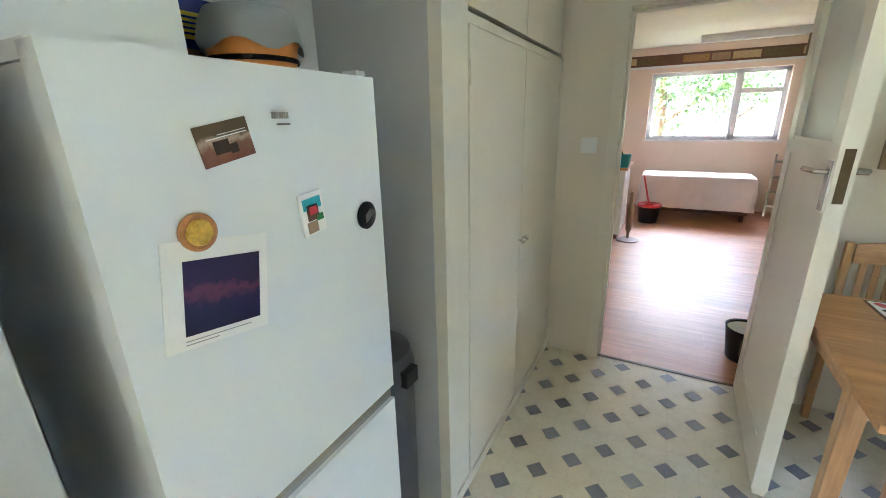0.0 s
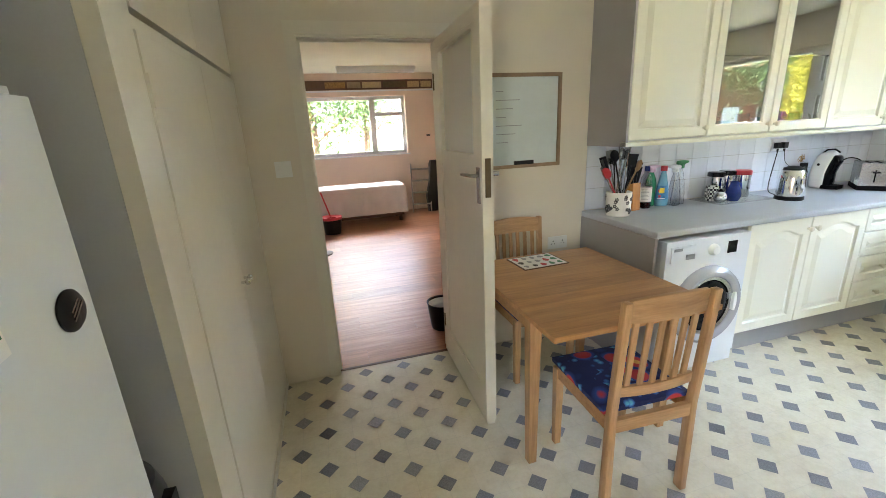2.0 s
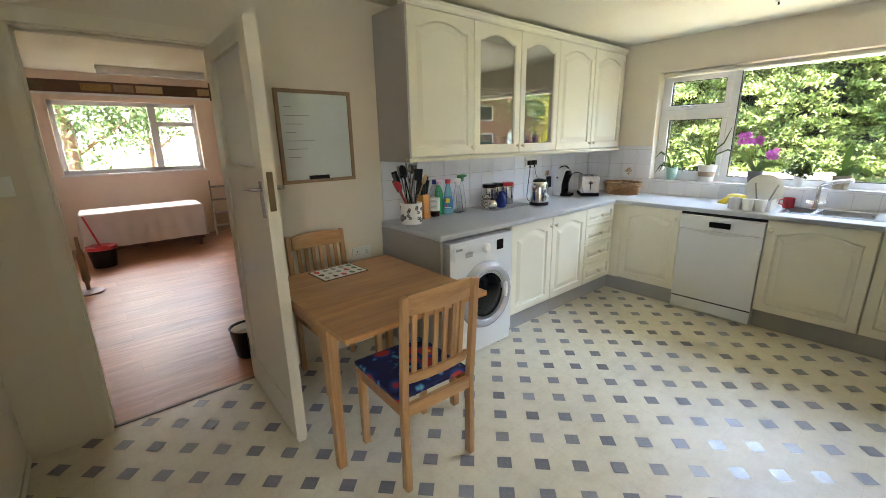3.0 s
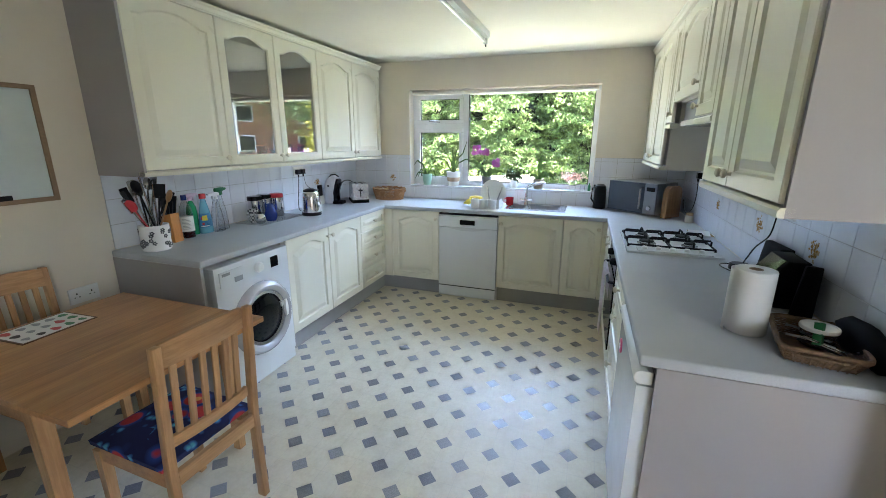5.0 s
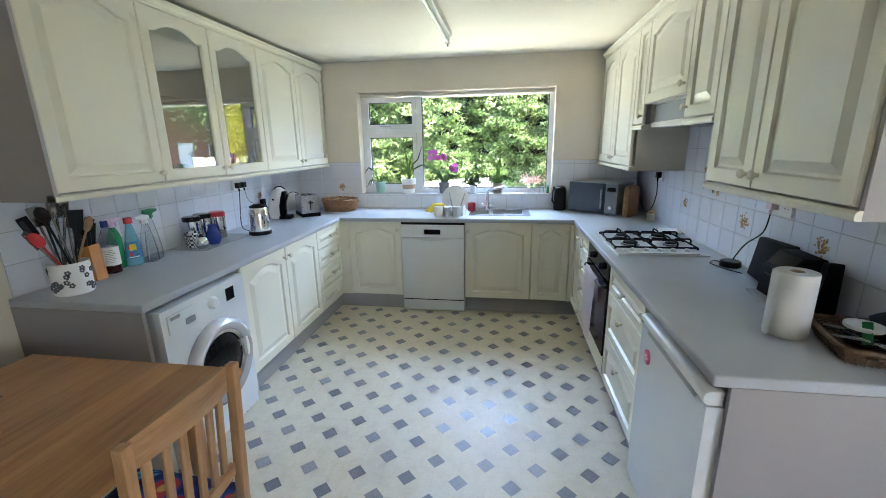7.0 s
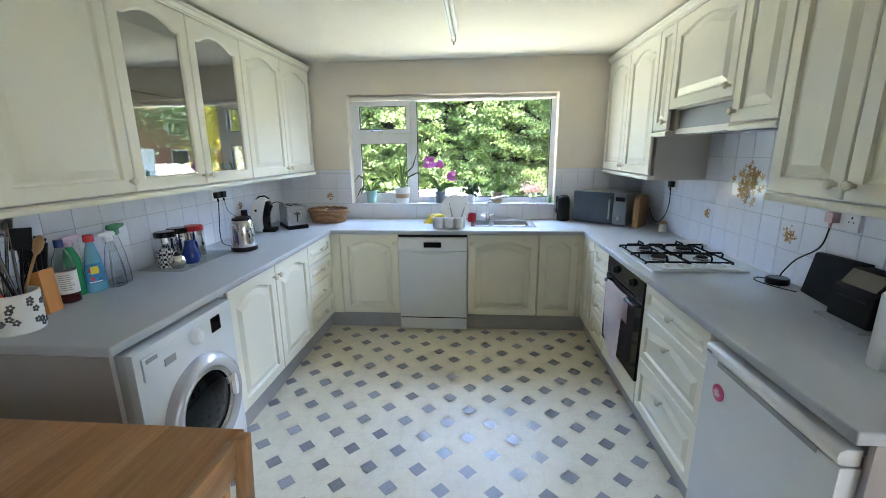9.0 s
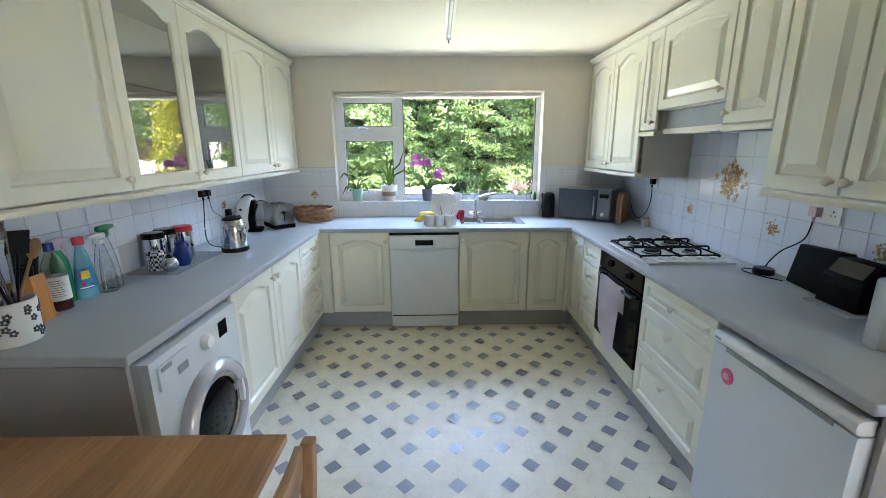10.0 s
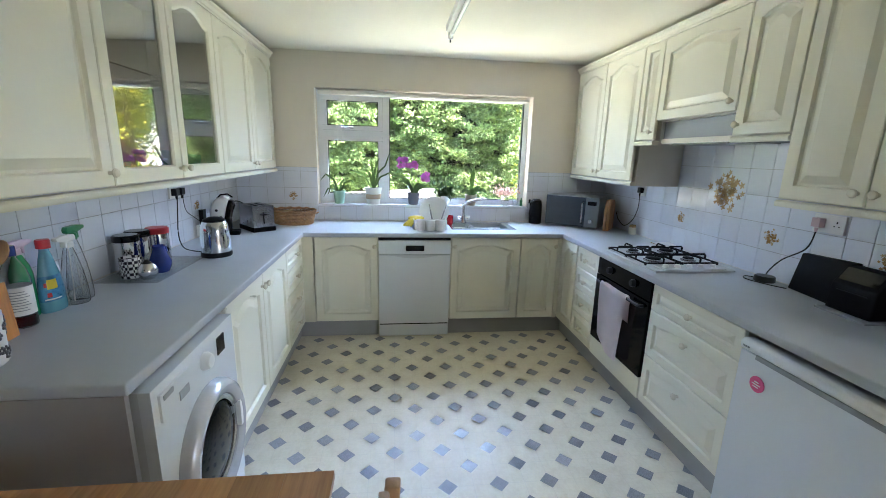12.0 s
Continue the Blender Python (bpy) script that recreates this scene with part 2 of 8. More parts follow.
M = dict(
    vinyl=vinyl(),
    diamond=speckled("vinyl_grey_diamond", (0.30, 0.30, 0.325), (0.19, 0.19, 0.21), 170, 0.28, 0.8, 0.25),
    wall=surface("magnolia_paint", (0.73, 0.66, 0.55), 0.75, 0.04, 1.5, 160, 0.12),
    # Grey-white, darkened further for the shade inside the alcove.
    wall_alcove=surface("grey_white_paint_dimmed", (0.50, 0.50, 0.49), 0.75, 0.05, 1.5, 160, 0.12),
    ceiling=surface("ceiling_paint", (0.82, 0.77, 0.64), 0.8, 0.04, 1.2, 60, 0.35),
    gloss=surface("cream_gloss_paint", (0.74, 0.69, 0.58), 0.35, 0.05, 2.0, 40, 0.08),
    unit=surface("cream_foil_door", (0.78, 0.75, 0.62), 0.30, 0.02, 2.0, 120, 0.02),
    knob=surface("cream_knob", (0.78, 0.72, 0.58), 0.25, 0.03, 20, 120, 0.0),
    carcass=surface("carcass_board", (0.72, 0.68, 0.60), 0.5, 0.03, 2.0, 120, 0.03),
    # Taken below the panels' own tone, so these west-facing ends look less lit.
    endpanel=surface("beige_end_panel_dimmed", (0.37, 0.345, 0.34), 0.5, 0.03, 2.0, 120, 0.03),
    worktop=speckled("grey_laminate", (0.52, 0.545, 0.58), (0.42, 0.44, 0.47), 320, 0.31, 0.6),
    plinth=surface("grey_plinth", (0.36, 0.35, 0.34), 0.55, 0.05, 4, 120, 0.05),
    tile=surface("white_glazed_tile", (0.73, 0.745, 0.80), 0.12, 0.03, 5, 60, 0.02, rvar=0.05),
    grout=surface("grout", (0.46, 0.45, 0.44), 0.85, 0.1, 8, 120, 0.2),
    flower=surface("brown_flower_print", (0.40, 0.23, 0.09), 0.2, 0.35, 60, 200, 0.0),
    flower2=surface("tan_flower_print", (0.56, 0.40, 0.22), 0.2, 0.25, 60, 200, 0.0),
    upvc=surface("white_upvc", (0.82, 0.83, 0.84), 0.25, 0.02, 4, 90, 0.01),
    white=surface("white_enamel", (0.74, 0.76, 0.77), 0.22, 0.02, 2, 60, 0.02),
    # Dimmer copy of white: the shade on appliance sides is in the colour.
    whiteside=surface("white_enamel_shaded", (0.60, 0.61, 0.61), 0.35, 0.03, 2, 160, 0.05),
    plastic=surface("white_plastic", (0.78, 0.78, 0.76), 0.35, 0.03, 8, 120, 0.02),
    greyplastic=surface("grey_plastic", (0.30, 0.31, 0.32), 0.4, 0.05, 8, 120, 0.02),
    black=surface("black_plastic", (0.009, 0.009, 0.010), 0.35, 0.2, 8, 120, 0.05),
    blackgloss=surface("black_gloss", (0.006, 0.006, 0.007), 0.08, 0.2, 8, 120, 0.0, rvar=0.03),
    iron=surface("black_cast_iron", (0.02, 0.02, 0.022), 0.6, 0.2, 30, 200, 0.3),
    steel=surface("brushed_steel", (0.48, 0.48, 0.49), 0.25, 0.05, 6, 150, 0.03, metal=1.0),
    ring=surface("silver_white_plastic", (0.60, 0.60, 0.64), 0.22, 0.04, 6, 120, 0.02, metal=0.35),
    # Bowls darker than the steel rim: their dark reflections are in the colour.
    sinksteel=surface("sink_steel_darkened", (0.30, 0.31, 0.33), 0.28, 0.08, 6, 150, 0.03, metal=1.0),
    toaststeel=surface("toaster_steel", (0.36, 0.36, 0.38), 0.26, 0.08, 5, 150, 0.03, metal=1.0),
    matteblack=surface("matte_black", (0.005, 0.005, 0.006), 0.6, 0.2, 8, 160, 0.1),
    chrome=surface("chrome", (0.75, 0.75, 0.76), 0.08, 0.03, 6, 150, 0.0, metal=1.0, rvar=0.04),
    brass=surface("dull_brass", (0.16, 0.12, 0.07), 0.4, 0.15, 20, 150, 0.05, metal=1.0),
    oak=wood("oak_table", (0.38, 0.17, 0.058), (0.50, 0.245, 0.09), (0.58, 0.31, 0.125), 0, 1.0, 0.36, 0.1),
    oakv=wood("oak_upright", (0.38, 0.20, 0.085), (0.50, 0.28, 0.125), (0.58, 0.35, 0.17), 2, 1.2, 0.4),
    oakx=wood("oak_rail", (0.38, 0.20, 0.085), (0.50, 0.28, 0.125), (0.58, 0.35, 0.17), 0, 1.2, 0.4),
    laminate=wood("laminate_floor", (0.32, 0.12, 0.045), (0.45, 0.19, 0.085), (0.56, 0.27, 0.14), 0, 0.9, 0.36, 0.0),
    board=wood("chopping_board", (0.30, 0.15, 0.06), (0.42, 0.22, 0.09), (0.5, 0.28, 0.13), 2, 1.5, 0.5),
    peach=surface("peach_paint", (0.82, 0.66, 0.54), 0.8, 0.04, 1.5, 160, 0.1),
    clear=glass("window_glass"),
    # Tint stands in for a dim cabinet inside; raised IOR strengthens window reflections.
    dimglass=glass("cabinet_glass_dimmed", (0.60, 0.62, 0.60), 0.0, 2.5),
    frosted=glass("obscure_glass", (0.86, 0.86, 0.82), 0.35),
    turquoise=surface("turquoise_glass", (0.25, 0.52, 0.52), 0.12, 0.1, 10, 60, 0.0),
    whitecloth=surface("white_cloth", (0.78, 0.70, 0.66), 0.9, 0.05, 5, 220, 0.4),
    darkwood=surface("dark_stained_wood", (0.13, 0.06, 0.03), 0.5, 0.25, 6, 60, 0.15),
    framewood=surface("brown_frame_wood", (0.30, 0.20, 0.12), 0.5, 0.2, 8, 80, 0.15),
    board_white=surface("whiteboard", (0.60, 0.66, 0.66), 0.3, 0.05, 3, 30, 0.01),
    paper=surface("white_paper", (0.80, 0.79, 0.76), 0.85, 0.03, 8, 160, 0.15),
    darkwicker=surface("dark_wicker", (0.17, 0.095, 0.045), 0.6, 0.4, 40, 160, 0.4),
    wicker=surface("wicker", (0.36, 0.19, 0.085), 0.6, 0.3, 30, 160, 0.4),
    red=surface("red_plastic", (0.55, 0.03, 0.04), 0.35, 0.1, 10, 90, 0.02),
    pink=surface("pink_plastic", (0.75, 0.10, 0.25), 0.4, 0.1, 10, 90, 0.02),
    blue=surface("blue_glaze", (0.02, 0.04, 0.22), 0.15, 0.15, 10, 90, 0.0),
    cyan=surface("cyan_plastic", (0.04, 0.42, 0.50), 0.35, 0.1, 10, 90, 0.02),
    green=surface("green_plastic", (0.02, 0.20, 0.07), 0.35, 0.1, 10, 90, 0.02),
    yellow=surface("yellow_plastic", (0.80, 0.62, 0.04), 0.4, 0.1, 10, 90, 0.05),
    orange=surface("orange_plastic", (0.72, 0.27, 0.06), 0.4, 0.08, 10, 90, 0.02),
    # Near-black colour for the shade seen between the hedge's sprays.
    twig_shade=surface("hedge_gap_shade", (0.012, 0.016, 0.008), 0.9, 0.3, 2, 30, 0.6),
    grass=surface("lawn", (0.14, 0.18, 0.05), 0.9, 0.3, 0.8, 30, 0.6),
)
for k in ("black", "blackgloss"):
    M[k].node_tree.nodes["Principled BSDF"].inputs["Specular IOR Level"].default_value = 0.25
for k in ("matteblack", "iron"):
    M[k].node_tree.nodes["Principled BSDF"].inputs["Specular IOR Level"].default_value = 0.07

# ---- mesh helpers ----


def box(bm, x0, x1, y0, y1, z0, z1):
    v = [bm.verts.new(p) for p in ((x0, y0, z0), (x1, y0, z0), (x1, y1, z0), (x0, y1, z0), (x0, y0, z1), (x1, y0, z1), (x1, y1, z1), (x0, y1, z1))]
    for f in ((3, 2, 1, 0), (4, 5, 6, 7), (0, 1, 5, 4), (1, 2, 6, 5), (2, 3, 7, 6), (3, 0, 4, 7)):
        bm.faces.new([v[i] for i in f])
    return v


def soften(bm, w=0.003, seg=2, angle=40):
    edges = [e for e in bm.edges if len(e.link_faces) == 2 and e.calc_face_angle(0) > radians(angle)]
    bmesh.ops.bevel(bm, geom=edges, offset=w, segments=seg, affect="EDGES", profile=0.5, clamp_overlap=True)


def bbox(x0, x1, y0, y1, z0, z1, w=0.003, seg=2):
    bm = bmesh.new()
    box(bm, x0, x1, y0, y1, z0, z1)
    if w:
        soften(bm, w, seg)
    return bm


def lathe(profile, n=24, bm=None, m=None):
    """A turned shape round z from (radius, height) pairs."""
    bm = bm or bmesh.new()
    rings = []
    for r, z in profile:
        if r < 1e-5:
            rings.append([bm.verts.new((0, 0, z))])
        else:
            rings.append([bm.verts.new((r * math.cos(2 * math.pi * k / n), r * math.sin(2 * math.pi * k / n), z)) for k in range(n)])
    for a, b in zip(rings, rings[1:]):
        if len(a) == 1 and len(b) == 1:
            continue
        for k in range(n):
            j = (k + 1) % n
            if len(a) == 1:
                bm.faces.new((a[0], b[j], b[k]))
            elif len(b) == 1:
                bm.faces.new((a[k], a[j], b[0]))
            else:
                bm.faces.new((a[k], a[j], b[j], b[k]))
    if m is not None:
        bmesh.ops.transform(bm, matrix=m, verts=[v for r in rings for v in r])
    return bm


def tube(pts, r, n=8, bm=None, closed=False, rs=None):
    """A round bar along a line of points."""
    bm = bm or bmesh.new()
    pts = [Vector(p) for p in pts]
    rings = []
    up = Vector((0, 0, 1))
    for i, p in enumerate(pts):
        d = (pts[(i + 1) % len(pts)] - pts[i - 1]) if closed else (pts[min(i + 1, len(pts) - 1)] - pts[max(i - 1, 0)])
        d.normalize()
        a = d.cross(up if abs(d.z) < 0.95 else Vector((1, 0, 0))).normalized()
        b = a.cross(d).normalized()
        rad = rs[i] if rs else r
        rings.append([bm.verts.new(p + a * rad * math.cos(2 * math.pi * k / n) + b * rad * math.sin(2 * math.pi * k / n)) for k in range(n)])
    last = len(rings) if closed else len(rings) - 1
    for i in range(last):
        a, b = rings[i], rings[(i + 1) % len(rings)]
        for k in range(n):
            j = (k + 1) % n
            bm.faces.new((a[k], a[j], b[j], b[k]))
    if not closed:
        bm.faces.new(rings[0][::-1])
        bm.faces.new(rings[-1])
    return bm


def arc(p, q, sag, n=10):
    """Points of a hanging or bowed line from p to q."""
    p, q, s = Vector(p), Vector(q), Vector(sag)
    return [p.lerp(q, i / n) + s * 4 * (i / n) * (1 - i / n) for i in range(n + 1)]


def prism(outline, h0, h1, axis="z", bm=None):
    """An outline pushed along an axis."""
    bm = bm or bmesh.new()
    put = {"z": lambda a, b, c: (a, b, c), "y": lambda a, b, c: (a, c, b), "x": lambda a, b, c: (c, a, b)}[axis]
    lo = [bm.verts.new(put(a, b, h0)) for a, b in outline]
    hi = [bm.verts.new(put(a, b, h1)) for a, b in outline]
    n = len(outline)
    bm.faces.new(lo)
    bm.faces.new(hi)
    for k in range(n):
        bm.faces.new((lo[k], lo[(k + 1) % n], hi[(k + 1) % n], hi[k]))
    bmesh.ops.recalc_face_normals(bm, faces=bm.faces)
    return bm


def part(name, bm, material, parent=None, label="", smooth=True, recalc=True):
    """Links a bmesh as one mesh object under a thing or a part."""
    if recalc:
        bmesh.ops.recalc_face_normals(bm, faces=bm.faces)
    me = bpy.data.meshes.new(name)
    bm.to_mesh(me)
    bm.free()
    if smooth:
        me.polygons.foreach_set("use_smooth", [True] * len(me.polygons))
        me.set_sharp_from_angle(angle=radians(35))
    for mm in (material if isinstance(material, (list, tuple)) else [material]):
        me.materials.append(mm)
    ob = new(name, me)
    if parent is not None:
        ob.parent = parent
    if label:
        ob["label"] = label
    return ob


def thing(name, label, category, m=None, group=""):
    ob = new(name)
    ob.empty_display_size = 0.05
    if m is not None:
        ob.matrix_world = m
    return tagged(ob, label, category, group)


def single(name, label, category, bm, material, m=None, group=""):
    ob = part(name, bm, material)
    if m is not None:
        ob.matrix_world = m
    return tagged(ob, label, category, group)


def structure(name, bm, material, label=""):
    return tagged(part(name, bm, material, smooth=False), label, kind="structure")


# ---- setting: kitchen shell ----
def wall_with_hole(name, axis, u0, u1, z1, face, back, hole, material, label=""):
    """A wall slab along x ('x') or y ('y') with one opening (u0, u1, z0, z1) through it."""
    bm = bmesh.new()
    a, b = sorted((face, back))
    h0, h1, hz0, hz1 = hole

    def slab(p, q, r, s):
        if q - p > 1e-4 and s - r > 1e-4:
            if axis == "x":
                box(bm, p, q, a, b, r, s)
            else:
                box(bm, a, b, p, q, r, s)
    slab(u0, h0, 0, z1), slab(h1, u1, 0, z1), slab(h0, h1, 0, hz0), slab(h0, h1, hz1, z1)
    bmesh.ops.remove_doubles(bm, verts=bm.verts, dist=1e-5)
    return structure(name, bm, material, label)


WIN = (-0.195, 1.785, 1.035, 2.075)
floor = structure("floor", bbox(W - 0.12, E, S, N + 0.04, -0.1, 0.0, 0), M["vinyl"], "cream sheet vinyl floor with printed grey diamonds")
wall_north = wall_with_hole("wall_north", "x", W - 0.12, E + 0.25, LCEIL + 0.1, N, N + 0.13, (DOOR_L - 0.03, DOOR_R + 0.03, 0.0, DOOR_H + 0.03), M["wall"], "magnolia painted wall with a doorway")
wall_east = wall_with_hole("wall_east", "y", S - 0.15, N, CEIL + 0.1, E, E + 0.25, WIN, M["wall"], "magnolia painted wall with a wide window")
wall_south = structure("wall_south", bbox(1.05, E, S - 0.15, S, 0, CEIL + 0.1, 0), M["wall"], "magnolia painted wall with tiles over the worktop")
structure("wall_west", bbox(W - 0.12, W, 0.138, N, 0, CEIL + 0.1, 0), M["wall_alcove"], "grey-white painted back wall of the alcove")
# Added wall end, its length set to keep western lamp light off the fridge.
structure("wall_west_return", bbox(W - 0.12, -0.56, 0.04, 0.138, 0, CEIL + 0.1, 0), M["wall_alcove"], "added wall end shading the fridge freezer side")
# Unseen lobby, laid out round an opening added for the western fill lamp.
wall_with_hole("wall_hall_west", "y", -3.5, 0.04, CEIL + 0.1, -2.2, -2.35, (-3.35, -2.35, 0.9, 2.15), M["wall"])
structure("wall_hall_north", bbox(-2.2, W - 0.12, 0.04, 0.138, 0, CEIL + 0.1, 0), M["wall"])
structure("wall_hall_south", bbox(-2.35, 1.20, -3.65, -3.5, 0, CEIL + 0.1, 0), M["wall"])
structure("wall_hall_east", bbox(1.05, 1.20, -3.5, S - 0.15, 0, CEIL + 0.1, 0), M["wall"])
structure("floor_hall", bbox(-2.2, W - 0.12, S, 0.04, -0.1, 0.0, 0), M["vinyl"])
structure("floor_lobby", bbox(-2.2, 1.05, -3.5, S, -0.1, 0.0, 0), M["vinyl"])
structure("ceiling_lobby", bbox(-2.2, 1.05, -3.5, S, CEIL, CEIL + 0.1, 0), M["ceiling"])
ceiling = structure("ceiling", bbox(-2.2, E, S, N, CEIL, CEIL + 0.1, 0), M["ceiling"], "off-white painted ceiling")

# ---- setting: living room beyond the doorway ----
LWIN = (-0.36, 1.43, 1.09, 2.12)
wall_with_hole("wall_living_far", "x", LWEST, LEAST, LCEIL, LFAR, LFAR + 0.25, LWIN, M["peach"], "peach painted wall with a white window")
structure("wall_living_west", bbox(LWEST - 0.12, LWEST, N + 0.13, LFAR + 0.25, 0, LCEIL, 0), M["peach"])
structure("wall_living_east", bbox(LEAST, LEAST + 0.12, N + 0.13, LFAR + 0.25, 0, LCEIL, 0), M["peach"])
structure("ceiling_living", bbox(LWEST - 0.12, LEAST + 0.12, N + 0.13, LFAR + 0.25, LCEIL, LCEIL + 0.1, 0), M["ceiling"])
floor_living = structure("floor_living", bbox(LWEST, LEAST, N + 0.04, LFAR, -0.1, -0.010, 0), M["darkwood"], "glossy reddish laminate plank floor")
structure("threshold_trim", bbox(DOOR_L, DOOR_R, N + 0.028, N + 0.050, -0.01, 0.004, 0.002), M["darkwood"], "dark strip under the doorway")
structure("roof_slab", bbox(-2.6, E + 0.45, -3.8, LFAR + 0.5, LCEIL + 0.1, LCEIL + 0.22, 0), M["plinth"])

# ---- doorway: lining, architrave and the open leaf ----
bm = bmesh.new()
box(bm, DOOR_L - 0.03, DOOR_L, N - 0.004, N + 0.134, 0, DOOR_H)
box(bm, DOOR_R, DOOR_R + 0.03, N - 0.004, N + 0.134, 0, DOOR_H)
box(bm, DOOR_L - 0.03, DOOR_R + 0.03, N - 0.004, N + 0.134, DOOR_H, DOOR_H + 0.03)
box(bm, DOOR_L, DOOR_L + 0.012, N + 0.045, N + 0.075, 0, DOOR_H)
box(bm, DOOR_R - 0.012, DOOR_R, N + 0.045, N + 0.075, 0, DOOR_H)
box(bm, DOOR_L, DOOR_R, N + 0.045, N + 0.075, DOOR_H - 0.012, DOOR_H)
soften(bm, 0.002, 1)
structure("door_lining", bm, M["gloss"], "cream gloss door lining")
bm = bmesh.new()
box(bm, DOOR_L - 0.06, DOOR_L - 0.006, N - 0.016, N, 0, DOOR_H + 0.01)
box(bm, DOOR_R + 0.026, DOOR_R + 0.075, N - 0.016, N, 0, DOOR_H + 0.01)
box(bm, DOOR_L - 0.06, DOOR_R + 0.075, N - 0.017, N, DOOR_H + 0.01, DOOR_H + 0.075)
soften(bm, 0.005, 2)
structure("architrave", bm, M["gloss"], "cream gloss door surround")

LEAF = 0.765
door = thing("door_1", "open cream gloss door with an obscured glass upper panel", "door", pose(0.535, N - 0.002, 0.008, 0, 0, -91.2))
door["kind"] = "structure"
bm = bmesh.new()   # local x runs from the hinge to the free edge
G0, G1, H0, H1 = 0.095, 0.665, 1.365, 1.895
for a, b, c, d in ((0, G0, 0, 1.968), (G1, LEAF, 0, 1.968), (G0, G1, H1, 1.968), (G0, G1, 0, H0)):
    box(bm, a, b, -0.02, 0.02, c, d)
bmesh.ops.remove_doubles(bm, verts=bm.verts, dist=1e-5)
part("leaf", bm, M["gloss"], door, smooth=False)
bm = bmesh.new()
for s_ in (-1, 1):
    y0, y1 = sorted((s_ * 0.020, s_ * 0.026))
    for a, b, c, d in ((G0, G1, 1.30, H0 - 0.01), (0.095, 0.665, 0.02, 0.20), (0.0, 0.095, 0.02, 1.96), (0.665, LEAF, 0.02, 1.96), (0.095, 0.665, H1 + 0.012, 1.96)):
        box(bm, a, b, y0, y1, c, d)
soften(bm, 0.002, 1)
part("frame", bm, M["gloss"], door)
bm = bmesh.new()
for a, b, c, d in ((G0, G1, H0 - 0.01, H0 + 0.008), (G0, G1, H1 - 0.008, H1 + 0.012), (G0, G0 + 0.012, H0, H1), (G1 - 0.012, G1, H0, H1)):
    box(bm, a, b, -0.024, 0.024, c, d)
soften(bm, 0.003, 1)
part("glazing_bead", bm, M["gloss"], door)
pane = part("pane", bbox(G0 + 0.004, G1 - 0.004, -0.003, 0.003, H0 + 0.001, H1 - 0.001, 0), M["frosted"], door, "obscured glass pane")
part("lock_plate", bbox(LEAF - 0.001, LEAF + 0.003, -0.013, 0.013, 1.19, 1.36, 0.001), M["brass"], door, "dull brass lock plate")
for s_ in (-1, 1):
    hp = part("handle_plate", bbox(0.700, 0.740, *sorted((s_ * 0.026, s_ * 0.031)), 1.16, 1.32, 0.002), M["steel"], door, "brushed steel handle plate")
    part("lever", tube([(0.722, s_ * 0.03, 1.285), (0.722, s_ * 0.065, 1.285), (0.70, s_ * 0.072, 1.287), (0.615, s_ * 0.072, 1.283)], 0.008, 10), M["steel"], hp)
for z in (0.25, 1.75):
    part("hinge", lathe([(0.0, -0.045), (0.007, -0.045), (0.007, 0.045), (0.0, 0.045)], 10, m=pose(-0.004, -0.026, z)), M["brass"], door)

# ---- window over the sink ----
XF0, XF1 = E + 0.115, E + 0.175   # frame depth


def bars(bm, rects):
    for y0, y1, z0, z1 in rects:
        box(bm, XF0, XF1, y0, y1, z0, z1)


window = thing("window_1", "wide white plastic-framed window over the sink", "window", pose(0, 0, 0))
window["kind"] = "structure"
wy0, wy1, wz0, wz1 = WIN[0], WIN[1], WIN[2] + 0.02, WIN[3]
MU = 1.165   # mullion
TR = 1.70    # transom
bm = bmesh.new()
bars(bm, ((wy0, wy1, wz0, wz0 + 0.05), (wy0, wy1, wz1 - 0.05, wz1), (wy0, wy0 + 0.045, wz0 + 0.05, wz1 - 0.05), (wy1 - 0.045, wy1, wz0 + 0.05, wz1 - 0.05), (MU - 0.03, MU + 0.03, wz0 + 0.05, wz1 - 0.05), (MU + 0.03, wy1 - 0.045, TR - 0.025, TR + 0.025)))
soften(bm, 0.004, 2)
part("window_frame", bm, M["upvc"], window)
